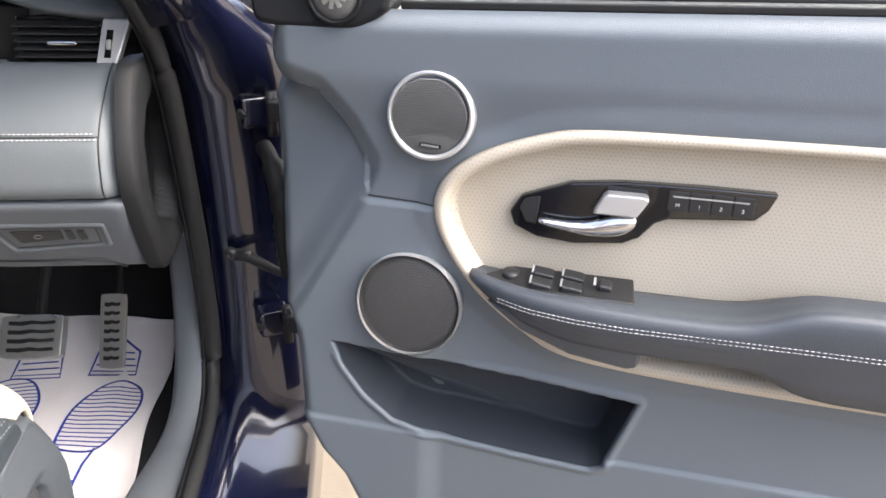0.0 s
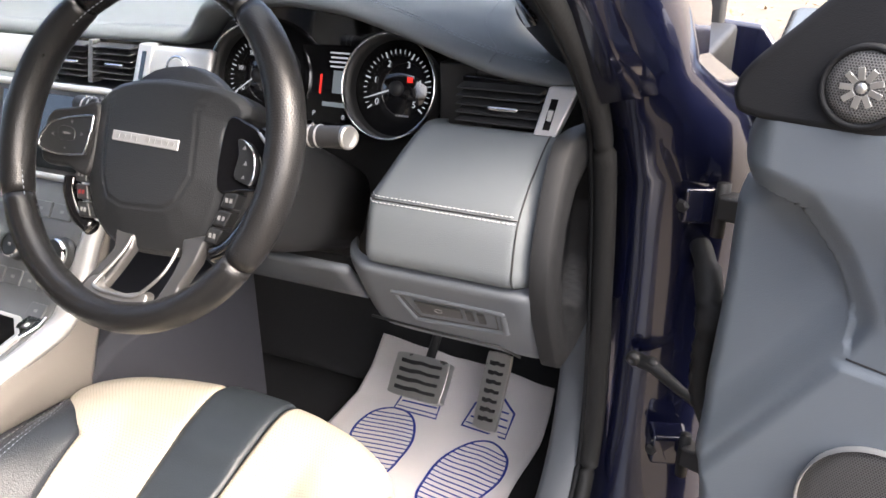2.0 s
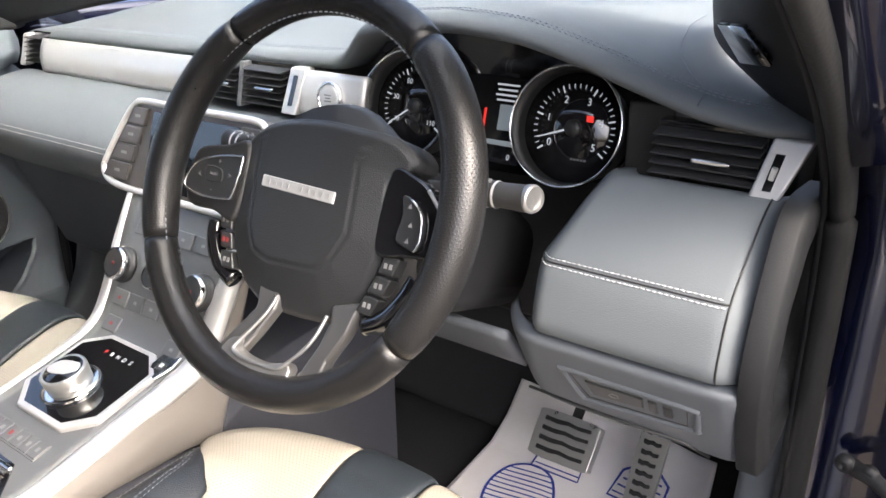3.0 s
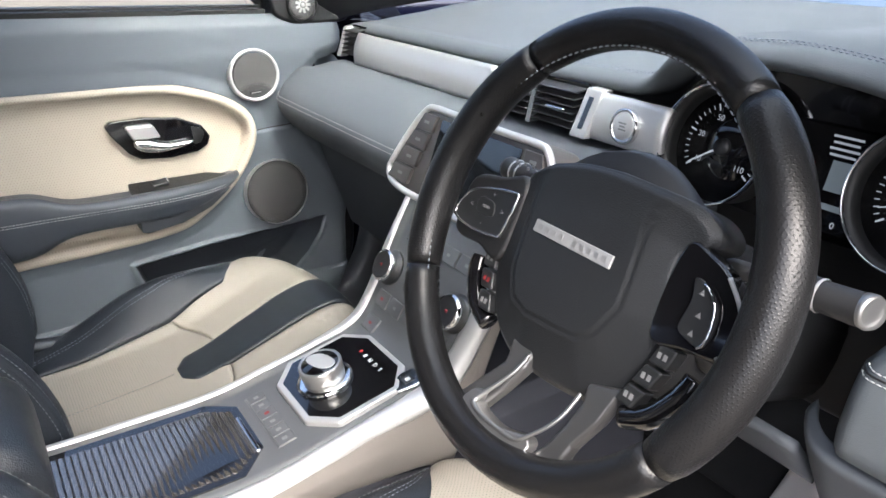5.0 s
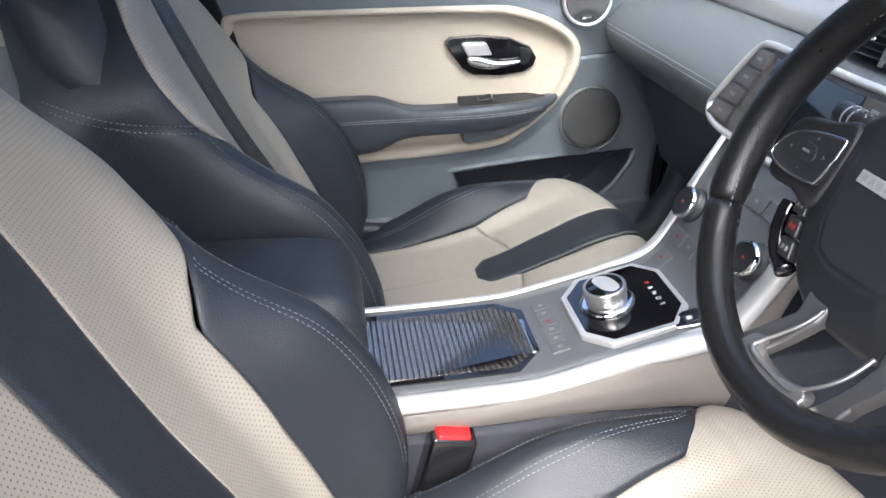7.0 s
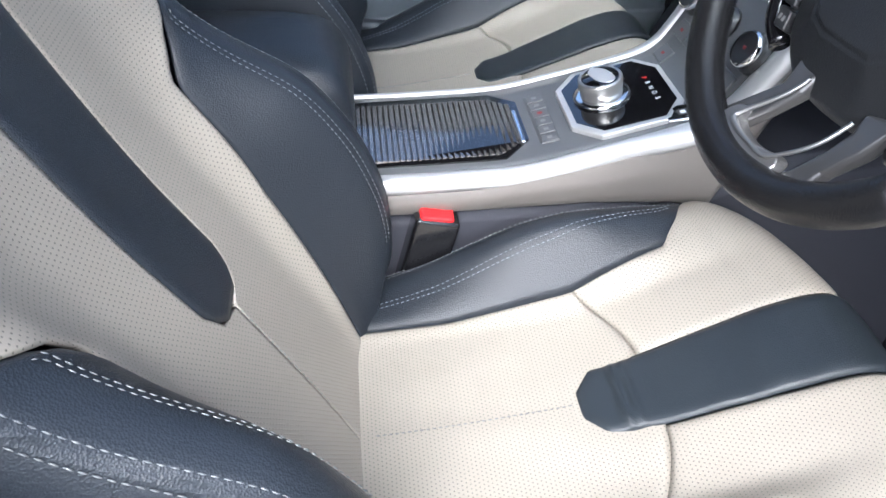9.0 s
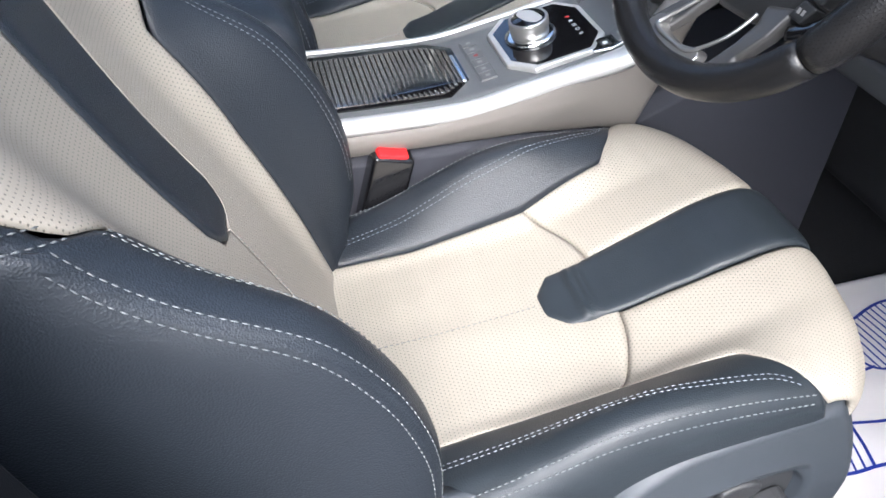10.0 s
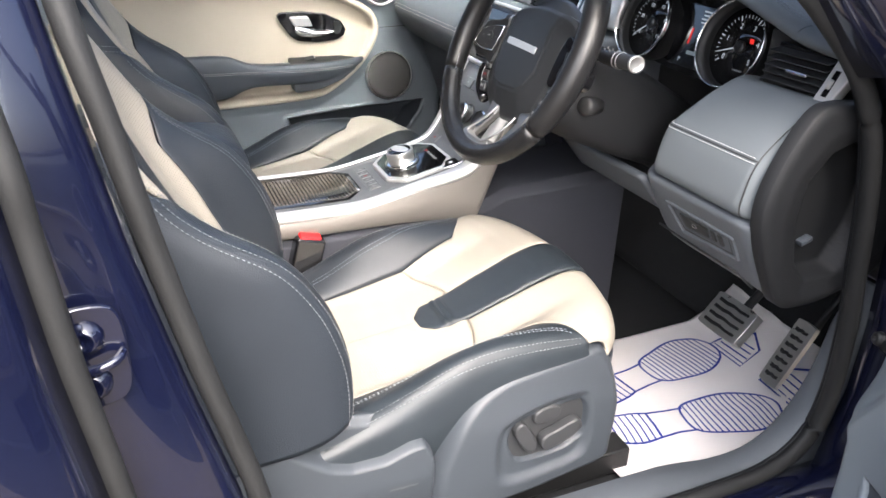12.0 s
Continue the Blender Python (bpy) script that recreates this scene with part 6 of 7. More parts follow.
grid("lower_cover", lower, 40, 32, VINYL_LOW, dash, "blue-grey plastic lower cover", thick=0.008, flip=True)
LP = on_plane((0.612, 0.1765, 0.778), (0, -0.868, -0.496), (1, 0, 0))
fr_ = [(-0.053, 0.024), (0.010, 0.0245), (0.078, 0.024), (0.082, 0.018), (0.081, -0.011), (0.075, -0.017), (0.010, -0.024), (-0.034, -0.0285), (-0.041, -0.025), (-0.055, 0.017)]
sp = tube("switch_surround", [LP @ Vector((a, b, 0.003)) for a, b in rounded(fr_, 60)], 0.0042, VINYL_LOW, dash, "plastic switch surround", n=8, closed=True)
prism("switch_recess", rounded([(a * 0.97 + 0.0005, b * 0.93) for a, b in fr_], 60), lambda a, b, c: LP @ Vector((a, b, 0.0035 + c)), 0.010, VINYL_DARK, sp, "dark recessed switch panel")
tube("recess_step", [LP @ Vector((a * 0.86 + 0.002, b * 0.74 + 0.001, 0.0038)) for a, b in rounded(fr_, 60)], 0.0012, BLACK, sp, n=6, closed=True)
prism("boot_button", [(-0.032, 0.015), (0.030, 0.016), (0.029, -0.003), (-0.026, -0.010)], lambda a, b, c: LP @ Vector((a, b, 0.0065 + c)), 0.006, KEY, sp, "dark boot release button", bevel=0.0015)
tube("button_mark", [LP @ Vector((a, b, 0.0068)) for a, b in ((-0.006, 0.004), (-0.003, 0.008), (0.004, 0.0085), (0.004, 0.003), (-0.003, 0.001))], 0.0005, MARK_GREY, sp, n=6, closed=True)
for a0 in (0.034, 0.049):
    prism("dimmer_wheel", [(a0, 0.016), (a0 + 0.010, 0.016), (a0 + 0.010, -0.004), (a0, -0.005)], lambda a, b, c: LP @ Vector((a, b, 0.0065 + c)), 0.006, KEY if a0 < 0.04 else BLACK, sp, "ribbed dimmer wheel", bevel=0.002)
tube("cover_joint", [(0.50, 0.2005, 0.7325), (0.60, 0.1995, 0.7305), (0.675, 0.1995, 0.731), (0.70, 0.213, 0.714)], 0.0018, BLACK, dash, n=6)


def under(u, v):
    x = 0.20 + (0.49 - 0.20) * u
    return x, 0.16 + 0.05 * v + 0.03 * (1 - u), 0.79 + 0.02 * u - 0.06 * v


grid("column_cover", under, 12, 6, VINYL_LOW, dash, "blue-grey plastic column cover", thick=0.01, flip=True)
# end cap
cap_out = rounded([(0.300, 0.984), (0.240, 0.990), (0.202, 0.982), (0.172, 0.940), (0.151, 0.888), (0.148, 0.845), (0.162, 0.800), (0.186, 0.752), (0.212, 0.712), (0.25, 0.702), (0.32, 0.71), (0.40, 0.75), (0.42, 0.88), (0.40, 0.95), (0.35, 0.975)], 120)
cap_in = [(0.290, 0.940), (0.245, 0.925), (0.216, 0.890), (0.210, 0.835), (0.226, 0.775), (0.252, 0.742), (0.31, 0.742), (0.345, 0.80), (0.35, 0.88), (0.33, 0.93)]
vs, fs, n = [], [], len(cap_out)
cap_steps = [1.0, 1.0, 0.985, 0.965, 0.94] + [0.91 - 0.89 * k / 36 for k in range(37)]
for r_, f in enumerate(cap_steps):
    a, b = 0.285 + (np.array([p[0] for p in cap_out]) - 0.285) * f, 0.865 + (np.array([p[1] for p in cap_out]) - 0.865) * f
    d = distance_in(a, b, cap_in)
    x = 0.752 - 0.006 * max(0.0, (f - 0.91) / 0.09) ** 2 - 0.030 * smooth01(0.002, -0.010, d) - 0.006 * smooth01(0.03, 0.0, d) - (0.018 if r_ == 0 else 0.0)
    vs += [(p, q, w) for p, q, w in zip(x, a, b)]
for j in range(len(cap_steps) - 1):
    for i in range(n):
        fs.append((j * n + i, j * n + (i + 1) % n, (j + 1) * n + (i + 1) % n, (j + 1) * n + i))
fs.append(tuple(range((len(cap_steps) - 1) * n, len(cap_steps) * n)))
cap = part("end_cap", vs, [f[::-1] for f in fs], BLACK_SOFT, dash, "black dash end cap with a deep inset")
block("cap_clip", (0.722, 0.262, 0.792), (0.012, 0.020, 0.008), VINYL_DARK, cap, "small grey clip", bevel=0.002, rot=(20, 0, 0))
block("vent_backing", (0.575, 0.33, 1.0), (0.05, 0.06, 0.09), BLACK, dash, "black vent backing", bevel=0.004)

# instrument cluster
cl = thing("instrument_cluster", (0.374, 0.33, 1.0), "black instrument cluster with two chrome-ringed dials", "instrument cluster")
prism("cluster_housing", rounded([(0.185, 0.95), (0.175, 1.02), (0.20, 1.062), (0.27, 1.090), (0.37, 1.098), (0.46, 1.084), (0.53, 1.055), (0.575, 1.02), (0.56, 0.95), (0.37, 0.93)], 60), lambda a, b, c: (a, 0.335 - c, b), 0.03, GLOSS, cl, "gloss black housing")
GN = Vector((0, -0.96, 0.28))
for gx, nums, needle in ((0.264, ["10", "30", "50", "70", "90", "110"], 215), (0.484, ["0", "1", "2", "3", "4", "5"], 200)):
    gp = on_plane((gx, 0.305, 1.006), GN, (1, 0, 0))
    ring = turned("gauge_ring", (gx, 0.305, 1.006), tuple(GN), [(0.0665, 0.012), (0.0672, 0.018), (0.0665, 0.020), (0.0650, 0.0195), (0.0645, 0.016)], CHROME, cl, "chrome gauge ring", n=64, caps=False)
    turned("gauge_wall", (gx, 0.305, 1.006), tuple(GN), [(0.0665, 0.013), (0.0645, 0.016), (0.062, 0.0), (0.060, -0.03)], BLACK, ring, n=64, caps=False)
    turned("gauge_face", (gx, 0.305, 1.006), tuple(GN), [(0.061, -0.012), (0.061, -0.008), (0.001, -0.008)], GLOSS, ring, n=64)
    for k in range(31):
        ang = radians(215 - 250 * k / 30)
        r0, r1 = (0.041 if k % 6 == 0 else 0.044), 0.049
        w = 0.0009 if k % 6 == 0 else 0.0005
        d, e_ = Vector((math.cos(ang), math.sin(ang), 0)), Vector((-math.sin(ang), math.cos(ang), 0))
        part("tick", [gp @ (d * r0 + e_ * w + Vector((0, 0, -0.0072))), gp @ (d * r1 + e_ * w + Vector((0, 0, -0.0072))), gp @ (d * r1 - e_ * w + Vector((0, 0, -0.0072))), gp @ (d * r0 - e_ * w + Vector((0, 0, -0.0072)))], [(3, 2, 1, 0)], GLOW, ring, smooth=False)
        if k % 6 == 0:
            c = gp @ (d * 0.033 + Vector((0, 0, -0.0072)))
            writing("numeral", nums[k // 6], 0.0115 if len(nums[0]) == 1 else 0.009, on_plane(c, GN, (1, 0, 0)), GLOW, ring, 0.0001)
    ang = radians(needle)
    d, e_ = Vector((math.cos(ang), math.sin(ang), 0)), Vector((-math.sin(ang), math.cos(ang), 0))
    o = Vector((0, 0, -0.004))
    part("needle", [gp @ (e_ * 0.0013 + o), gp @ (d * 0.044 + e_ * 0.0006 + o), gp @ (d * 0.044 - e_ * 0.0006 + o), gp @ (-e_ * 0.0013 + o)], [(3, 2, 1, 0)], GLOW, ring, "white needle", smooth=False)
    turned("needle_hub", tuple(gp @ Vector((0, 0, -0.006))), tuple(GN), [(0.010, -0.002), (0.0095, 0.003), (0.001, 0.0035)], BLACK, ring, n=28)
    if gx > 0.4:
        block("warning_light", gp @ Vector((0.018, 0.012, -0.007)), (0.008, 0.0006, 0.007), GLOW_RED, ring, bevel=0)
        for k in range(5):
            block("unit_mark", gp @ Vector((0.004 + 0.004 * k, -0.034, -0.007)), (0.0028, 0.0005, 0.0022), MARK_GREY, ring, bevel=0)
SP = on_plane((0.374, 0.315, 1.0), GN, (1, 0, 0))
scr = prism("cluster_screen", [(-0.045, -0.05), (0.045, -0.05), (0.042, 0.05), (-0.042, 0.05)], lambda a, b, c: SP @ Vector((a, b, c)), 0.004, GLOSS, cl, "dark cluster screen")
for k in range(4):
    block("screen_line", SP @ Vector((0.018, 0.042 - 0.006 * k, 0.0006)), (0.03 - 0.004 * (k % 2), 0.0006, 0.0022), GLOW, scr, bevel=0)
for a, b, w, h, m_ in ((-0.008, 0.0, 0.003, 0.026, GLOW_RED), (0.022, 0.004, 0.022, 0.03, GLOW_SCREEN), (0.022, -0.026, 0.05, 0.006, GLOW_SCREEN)):
    prism("screen_patch", [(a - w / 2, b - h / 2), (a + w / 2, b - h / 2), (a + w / 2, b + h / 2), (a - w / 2, b + h / 2)], lambda a, b, c: SP @ Vector((a, b, 0.001 + c)), 0.0005, m_, scr)
writing("gear_letter", "P", 0.010, on_plane(SP @ Vector((-0.015, -0.040, 0.0012)), GN, (1, 0, 0)), GLOW, scr, 0.0001)
writing("odometer", "0", 0.009, on_plane(SP @ Vector((0.032, -0.042, 0.0012)), GN, (1, 0, 0)), GLOW, scr, 0.0001)

# screen unit in the middle
MP = on_plane((0.020, 0.148, 0.938), (0, -0.94, 0.34), (1, 0, 0))
left_ = [(0.0, 0.063), (-0.065, 0.063), (-0.112, 0.063), (-0.132, 0.056), (-0.156, 0.022), (-0.180, -0.026), (-0.184, -0.042), (-0.172, -0.056), (-0.140, -0.063), (-0.07, -0.064)]
mo = left_ + [(0.0, -0.064)] + [(-a, b) for a, b in reversed(left_[1:])]
ring_ = [Vector((p[0], p[1], 0)) for p in rounded(mo, 120)]
mf = prism("screen_frame", [(p.x, p.y) for p in ring_], lambda a, b, c: MP @ Vector((a, b, 0.004 + c)), 0.05, TAUPE, dash, "dark taupe screen fascia", bevel=0.003, seg=3)
tube("frame_ring", [MP @ Vector((p.x * 0.985, p.y * 0.97, 0.0045)) for p in ring_], 0.0048, SILVER, mf, "bright satin frame ring", n=12, closed=True)
prism("touch_screen", [(-0.086, -0.052), (0.086, -0.052), (0.086, 0.050), (-0.086, 0.050)], lambda a, b, c: MP @ Vector((a, b, 0.0055 + c)), 0.005, GLOSS, mf, "dark touch screen", bevel=0.001)
for s in (-1, 1):
    for k in range(4):
        b = 0.040 - 0.0265 * k
        quad = [(0.098 + 0.008 * k, b - 0.0118), (0.138 + 0.0125 * k, b - 0.0118), (0.126 + 0.0125 * k, b + 0.0118), (0.094 + 0.008 * k, b + 0.0118)]
        prism("screen_key", [(s * p, q) for p, q in quad], lambda a, b, c: MP @ Vector((a, b, 0.0095 + c)), 0.006, TAUPE, mf, "taupe screen key", bevel=0.0018, flip=s < 0)
        a = s * (0.114 + 0.010 * k)
        prism("key_mark", [(a - 0.006, b - 0.002), (a + 0.006, b - 0.002), (a + 0.006, b + 0.002), (a - 0.006, b + 0.002)], lambda a, b, c: MP @ Vector((a, b, 0.0098 + c)), 0.0005, MARK_GREY, mf)
block("centre_dash_fill", (0.02, 0.30, 0.90), (0.40, 0.22, 0.14), VINYL_LOW, dash, bevel=0.02)
dva, dvb, dvc, dvd = Vector((0.609, 0.411, 1.108)), Vector((0.675, 0.247, 1.124)), Vector((0.652, 0.352, 1.079)), Vector((0.707, 0.224, 1.098))
dva, dvb, dvc, dvd = [p + Vector((-0.006, -0.005, 0.006)) for p in (dva, dvb, dvc, dvd)]
dv = grid("demister_vent", lambda u, v: tuple((dva * (1 - u) + dvb * u) * (1 - v) + (dvc * (1 - u) + dvd * u) * v), 2, 2, GLOSS, dash, "black demister grille", thick=0.003)
for j in range(2):
    for k in range(7):
        f = 0.06 + 0.145 * k
        a, b = (dva * (1 - 0.48 * j) + dvb * 0.48 * j), (dva * (0.55 - 0.5 * j) + dvb * (0.45 + 0.5 * j))
        c, d = (dvc * (1 - 0.48 * j) + dvd * 0.48 * j), (dvc * (0.55 - 0.5 * j) + dvd * (0.45 + 0.5 * j))
        tube("grille_bar", [a * (1 - f) + c * f + Vector((0.001, -0.003, 0.002)), b * (1 - f) + d * f + Vector((0.001, -0.003, 0.002))], 0.0022, BLACK_SOFT, dv, n=6)

# ---- centre console ----
console = thing("centre_console", (0.025, -0.1, 0.30), "rising centre console with satin silver rails", "centre console")
RISE = [(-0.62, 0.668), (-0.40, 0.668), (-0.28, 0.668), (-0.19, 0.671), (-0.115, 0.686), (-0.05, 0.701), (0.0, 0.714), (0.028, 0.728), (0.050, 0.757), (0.070, 0.793), (0.095, 0.835), (0.125, 0.878)]
rise = spline([(0, a, b) for a, b in RISE], 110)
ry_, rz_ = [p.y for p in rise], [p.z for p in rise]
KX = 0.025


def top_z(y):
    return float(np.interp(y, ry_, rz_))


def half_w(y):
    return curve_at([(-0.62, 0.092), (-0.2, 0.093), (0.0, 0.090), (0.06, 0.098), (0.13, 0.118)], y)


def top_at(u, v):
    p = rise[int(round(v * 110))]
    return KX + (2 * u - 1) * half_w(p.y), p.y, p.z


grid("top_panel", top_at, 10, 110, KEY_GREY, console, "mid-grey console top", thick=0.01)
for s in (-1, 1):
    rings = []
    for p, q in zip(rise, rise[1:] + [rise[-1] + (rise[-1] - rise[-2])]):
        t = (q - p).normalized()
        up = Vector((0, -t.z, t.y))
        w = half_w(p.y)
        wide = 0.017 + 0.010 * smooth01(-0.08, 0.02, p.y) * smooth01(0.12, 0.05, p.y)
        rings.append([Vector((KX + s * (w + a * wide), p.y, p.z)) + up * b for a, b in ((0.0, -0.004), (0.03, 0.003), (0.3, 0.0045), (0.7, 0.001), (1.0, -0.010), (0.95, -0.016))])
    loft("side_rail", rings if s < 0 else [list(reversed(r)) for r in rings], SILVER, console, "satin silver rail")
    # skirt below the rail
    sk = []
    for y, zb, out in ((-0.62, 0.618, 0.016), (-0.40, 0.618, 0.016), (-0.25, 0.618, 0.016), (-0.10, 0.619, 0.018), (0.0, 0.614, 0.022), (0.045, 0.610, 0.024), (0.075, 0.68, 0.016), (0.115, 0.80, 0.008)):
        w = half_w(y) + out
        zt = top_z(y) - 0.012
        sk.append([(KX + s * (w - 0.002), y, zt), (KX + s * (w + 0.004), y, zt - 0.3 * (zt - zb)), (KX + s * (w + 0.002), y, zb + 0.25 * (zt - zb)), (KX + s * (w - 0.006), y, zb), (KX + s * (w - 0.03), y, zb), (KX + s * (w - 0.03), y, zt)])
    loft("side_skirt", sk if s < 0 else [list(reversed(r)) for r in sk], SKIRT, console, "pale silver-beige side skirt", bevel=0.002)
loft("tunnel", [[(KX - w, y, 0.28), (KX - w, y, z - 0.02), (KX - w + 0.02, y, z), (KX + w - 0.02, y, z), (KX + w, y, z - 0.02), (KX + w, y, 0.28)] for y, w, z in ((-1.3, 0.098, 0.62), (-0.3, 0.098, 0.62), (0.04, 0.10, 0.62), (0.12, 0.105, 0.66), (0.40, 0.115, 0.68))], FELT, console, "navy felt tunnel side", bevel=0.004)
# shutter over the cup holders
TAM = [(-0.40, -0.078), (-0.205, -0.078), (-0.172, -0.050), (-0.172, 0.040), (-0.205, 0.072), (-0.40, 0.072)]
sh = prism("shutter_frame", [(KX + b * 1.03, a * 1.0 + 0.002) for a, b in TAM], lambda a, b, c: (a, b, top_z(b) + 0.0012 + c), 0.008, GLOSS, console, "gloss black shutter surround", flip=False)
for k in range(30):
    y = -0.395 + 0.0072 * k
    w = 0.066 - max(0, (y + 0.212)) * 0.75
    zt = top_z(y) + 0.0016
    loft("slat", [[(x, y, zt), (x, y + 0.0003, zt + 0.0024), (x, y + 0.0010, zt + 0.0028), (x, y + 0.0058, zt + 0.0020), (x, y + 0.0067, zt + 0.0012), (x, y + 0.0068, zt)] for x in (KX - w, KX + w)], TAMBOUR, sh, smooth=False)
block("shutter_grip", (KX + 0.012, -0.178, top_z(-0.178) + 0.004), (0.075, 0.006, 0.005), CHROME, sh, "chrome shutter grip", bevel=0.002)
# key strip
ks = prism("key_strip", [(KX - 0.058, -0.158), (KX + 0.056, -0.158), (KX + 0.056, -0.134), (KX - 0.058, -0.134)], lambda a, b, c: (a, b, top_z(b) + 0.001 + c), 0.004, KEY_GREY, console, "grey key strip", bevel=0.001)
for k in range(6):
    x = KX - 0.048 + 0.019 * k
    prism("console_key", [(x - 0.0085, -0.156), (x + 0.0085, -0.156), (x + 0.0085, -0.136), (x - 0.0085, -0.136)], lambda a, b, c: (a, b, top_z(b) + 0.0025 + c), 0.003, KEY_GREY, ks, "small grey key", bevel=0.0008)
    prism("key_mark", [(x - 0.0025, -0.149), (x + 0.0025, -0.149), (x + 0.0025, -0.143), (x - 0.0025, -0.143)], lambda a, b, c: (a, b, top_z(b) + 0.0028 + c), 0.0004, RED_MARK if k == 2 else MARK_GREY, ks)
# rotary gear selector
SLOPE = on_plane((KX, -0.048, top_z(-0.048)), (0, -0.222, 0.975), (1, 0, 0))
OCT = [(-0.045, 0.068), (0.045, 0.068), (0.078, 0.042), (0.078, -0.042), (0.045, -0.072), (-0.045, -0.072), (-0.078, -0.042), (-0.078, 0.042)]
gs = prism("selector_frame", OCT, lambda a, b, c: SLOPE @ Vector((a, b, 0.007 + c)), 0.014, SILVER, console, "satin silver octagonal selector frame", bevel=0.003)
prism("selector_plate", [(a * 0.90, b * 0.89) for a, b in OCT], lambda a, b, c: SLOPE @ Vector((a, b, 0.0072 + c)), 0.01, GLOSS, gs, "gloss black selector plate")
kc = SLOPE @ Vector((-0.006, -0.020, 0.007))
kn = turned("selector_collar", tuple(kc), (0, -0.222, 0.975), [(0.036, 0.0), (0.036, 0.003), (0.033, 0.0055), (0.027, 0.006)], CHROME, gs, "chrome selector collar", n=48)
knob = turned("gear_knob", tuple(kc), (0, -0.222, 0.975), [(0.027, 0.002), (0.0262, 0.012), (0.0272, 0.014), (0.0276, 0.026), (0.0265, 0.0280), (0.0245, 0.0283), (0.0235, 0.0273), (0.001, 0.0273)], ALU, gs, "machined rotary gear knob", n=56)
prism("knob_inlay", rounded([(-0.021, -0.004), (-0.012, 0.010), (0.012, 0.016), (0.020, 0.006), (0.010, -0.006), (-0.012, -0.012)], 30), lambda a, b, c: SLOPE @ Vector((a - 0.006, b - 0.020, 0.0364 + c)), 0.002, SILVER, gs, "satin knob inlay", bevel=0.0008)
turned("knob_top", tuple(kc), (0, -0.222, 0.975), [(0.0236, 0.023), (0.0236, 0.0274), (0.0225, 0.0284), (0.001, 0.0288)], GLOSS, gs, "gloss black knob top", n=48)
for k, ch in enumerate("PRNDS"):
    writing("gear_letter", ch, 0.0085, on_plane(SLOPE @ Vector((-0.022 + 0.013 * k, 0.040, 0.0075)), (0, -0.222, 0.975), (1, 0, 0)), GLOW_RED if ch == "P" else MARK, gs, 0.0001)
# park brake key
pk = on_plane((KX + 0.072, 0.006, top_z(0.006) + 0.001), (0, -0.25, 0.97), (1, 0, 0))
pb = prism("park_key_frame", [(-0.016, 0.020), (0.012, 0.024), (0.016, 0.004), (0.010, -0.020), (-0.008, -0.022), (-0.018, -0.002)], lambda a, b, c: pk @ Vector((a, b, 0.004 + c)), 0.008, CHROME, console, "satin silver park brake key", bevel=0.002)
prism("park_mark", [(-0.007, 0.006), (0.006, 0.007), (0.005, -0.006), (-0.007, -0.006)], lambda a, b, c: pk @ Vector((a, b, 0.0046 + c)), 0.001, KEY, pb)
prism("park_mark", [(-0.003, 0.003), (0.003, 0.003), (0.003, -0.003), (-0.003, -0.003)], lambda a, b, c: pk @ Vector((a, b, 0.005 + c)), 0.001, MARK, pb)
# stack of keys and dials
for y, n, w in ((0.028, 4, 0.030), (0.050, 5, 0.030), (0.100, 4, 0.036)):
    z = top_z(y)
    sl = (top_z(y + 0.006) - top_z(y - 0.006)) / 0.012
    nn = Vector((0, -sl, 1)).normalized()
    kp = on_plane((KX, y, z), nn, (1, 0, 0))
    for k in range(n):
        if n == 4 and y < 0.04 and k in (1, 2):
            continue
        a = (k - (n - 1) / 2) * (w + 0.004) * (1.25 if n == 4 and y < 0.04 else 1.0)
        prism("stack_key", [(a - w / 2, -0.011), (a + w / 2, -0.011), (a + w / 2, 0.011), (a - w / 2, 0.011)], lambda a, b, c: kp @ Vector((a, b, 0.003 + c)), 0.006, KEY_GREY, console, "grey stack key", bevel=0.0015)
        prism("key_mark", [(a - 0.003, -0.002), (a + 0.003, -0.002), (a + 0.003, 0.002), (a - 0.003, 0.002)], lambda a, b, c: kp @ Vector((a, b, 0.0034 + c)), 0.0005, RED_MARK if (k == 0 and y < 0.06) else MARK_GREY, console)
for x in (-0.080, 0.0, 0.080):
    y = 0.071
    n3 = Vector((0, -0.87, 0.49))
    c = Vector((KX + x, y, top_z(y)))
    r = 0.021 if x else 0.017
    dl = turned("dial", tuple(c), tuple(n3), [(r + 0.004, 0.0), (r + 0.004, 0.004), (r + 0.001, 0.006), (r, 0.007), (r, 0.016), (r - 0.002, 0.019), (r - 0.004, 0.0185), (0.001, 0.0185)], KEY, console, "rotary heater dial with chrome rim", n=44)
    turned("dial_rim", tuple(c + n3 * 0.0165), tuple(n3), [(r - 0.0005, -0.006), (r + 0.0012, -0.003), (r + 0.0008, 0.002), (r - 0.002, 0.0035)], CHROME, dl, n=44, caps=False)
    block("dial_mark", c + n3 * 0.0188, (0.004, 0.0022, 0.0035), RED_MARK if x else MARK_GREY, dl, bevel=0)
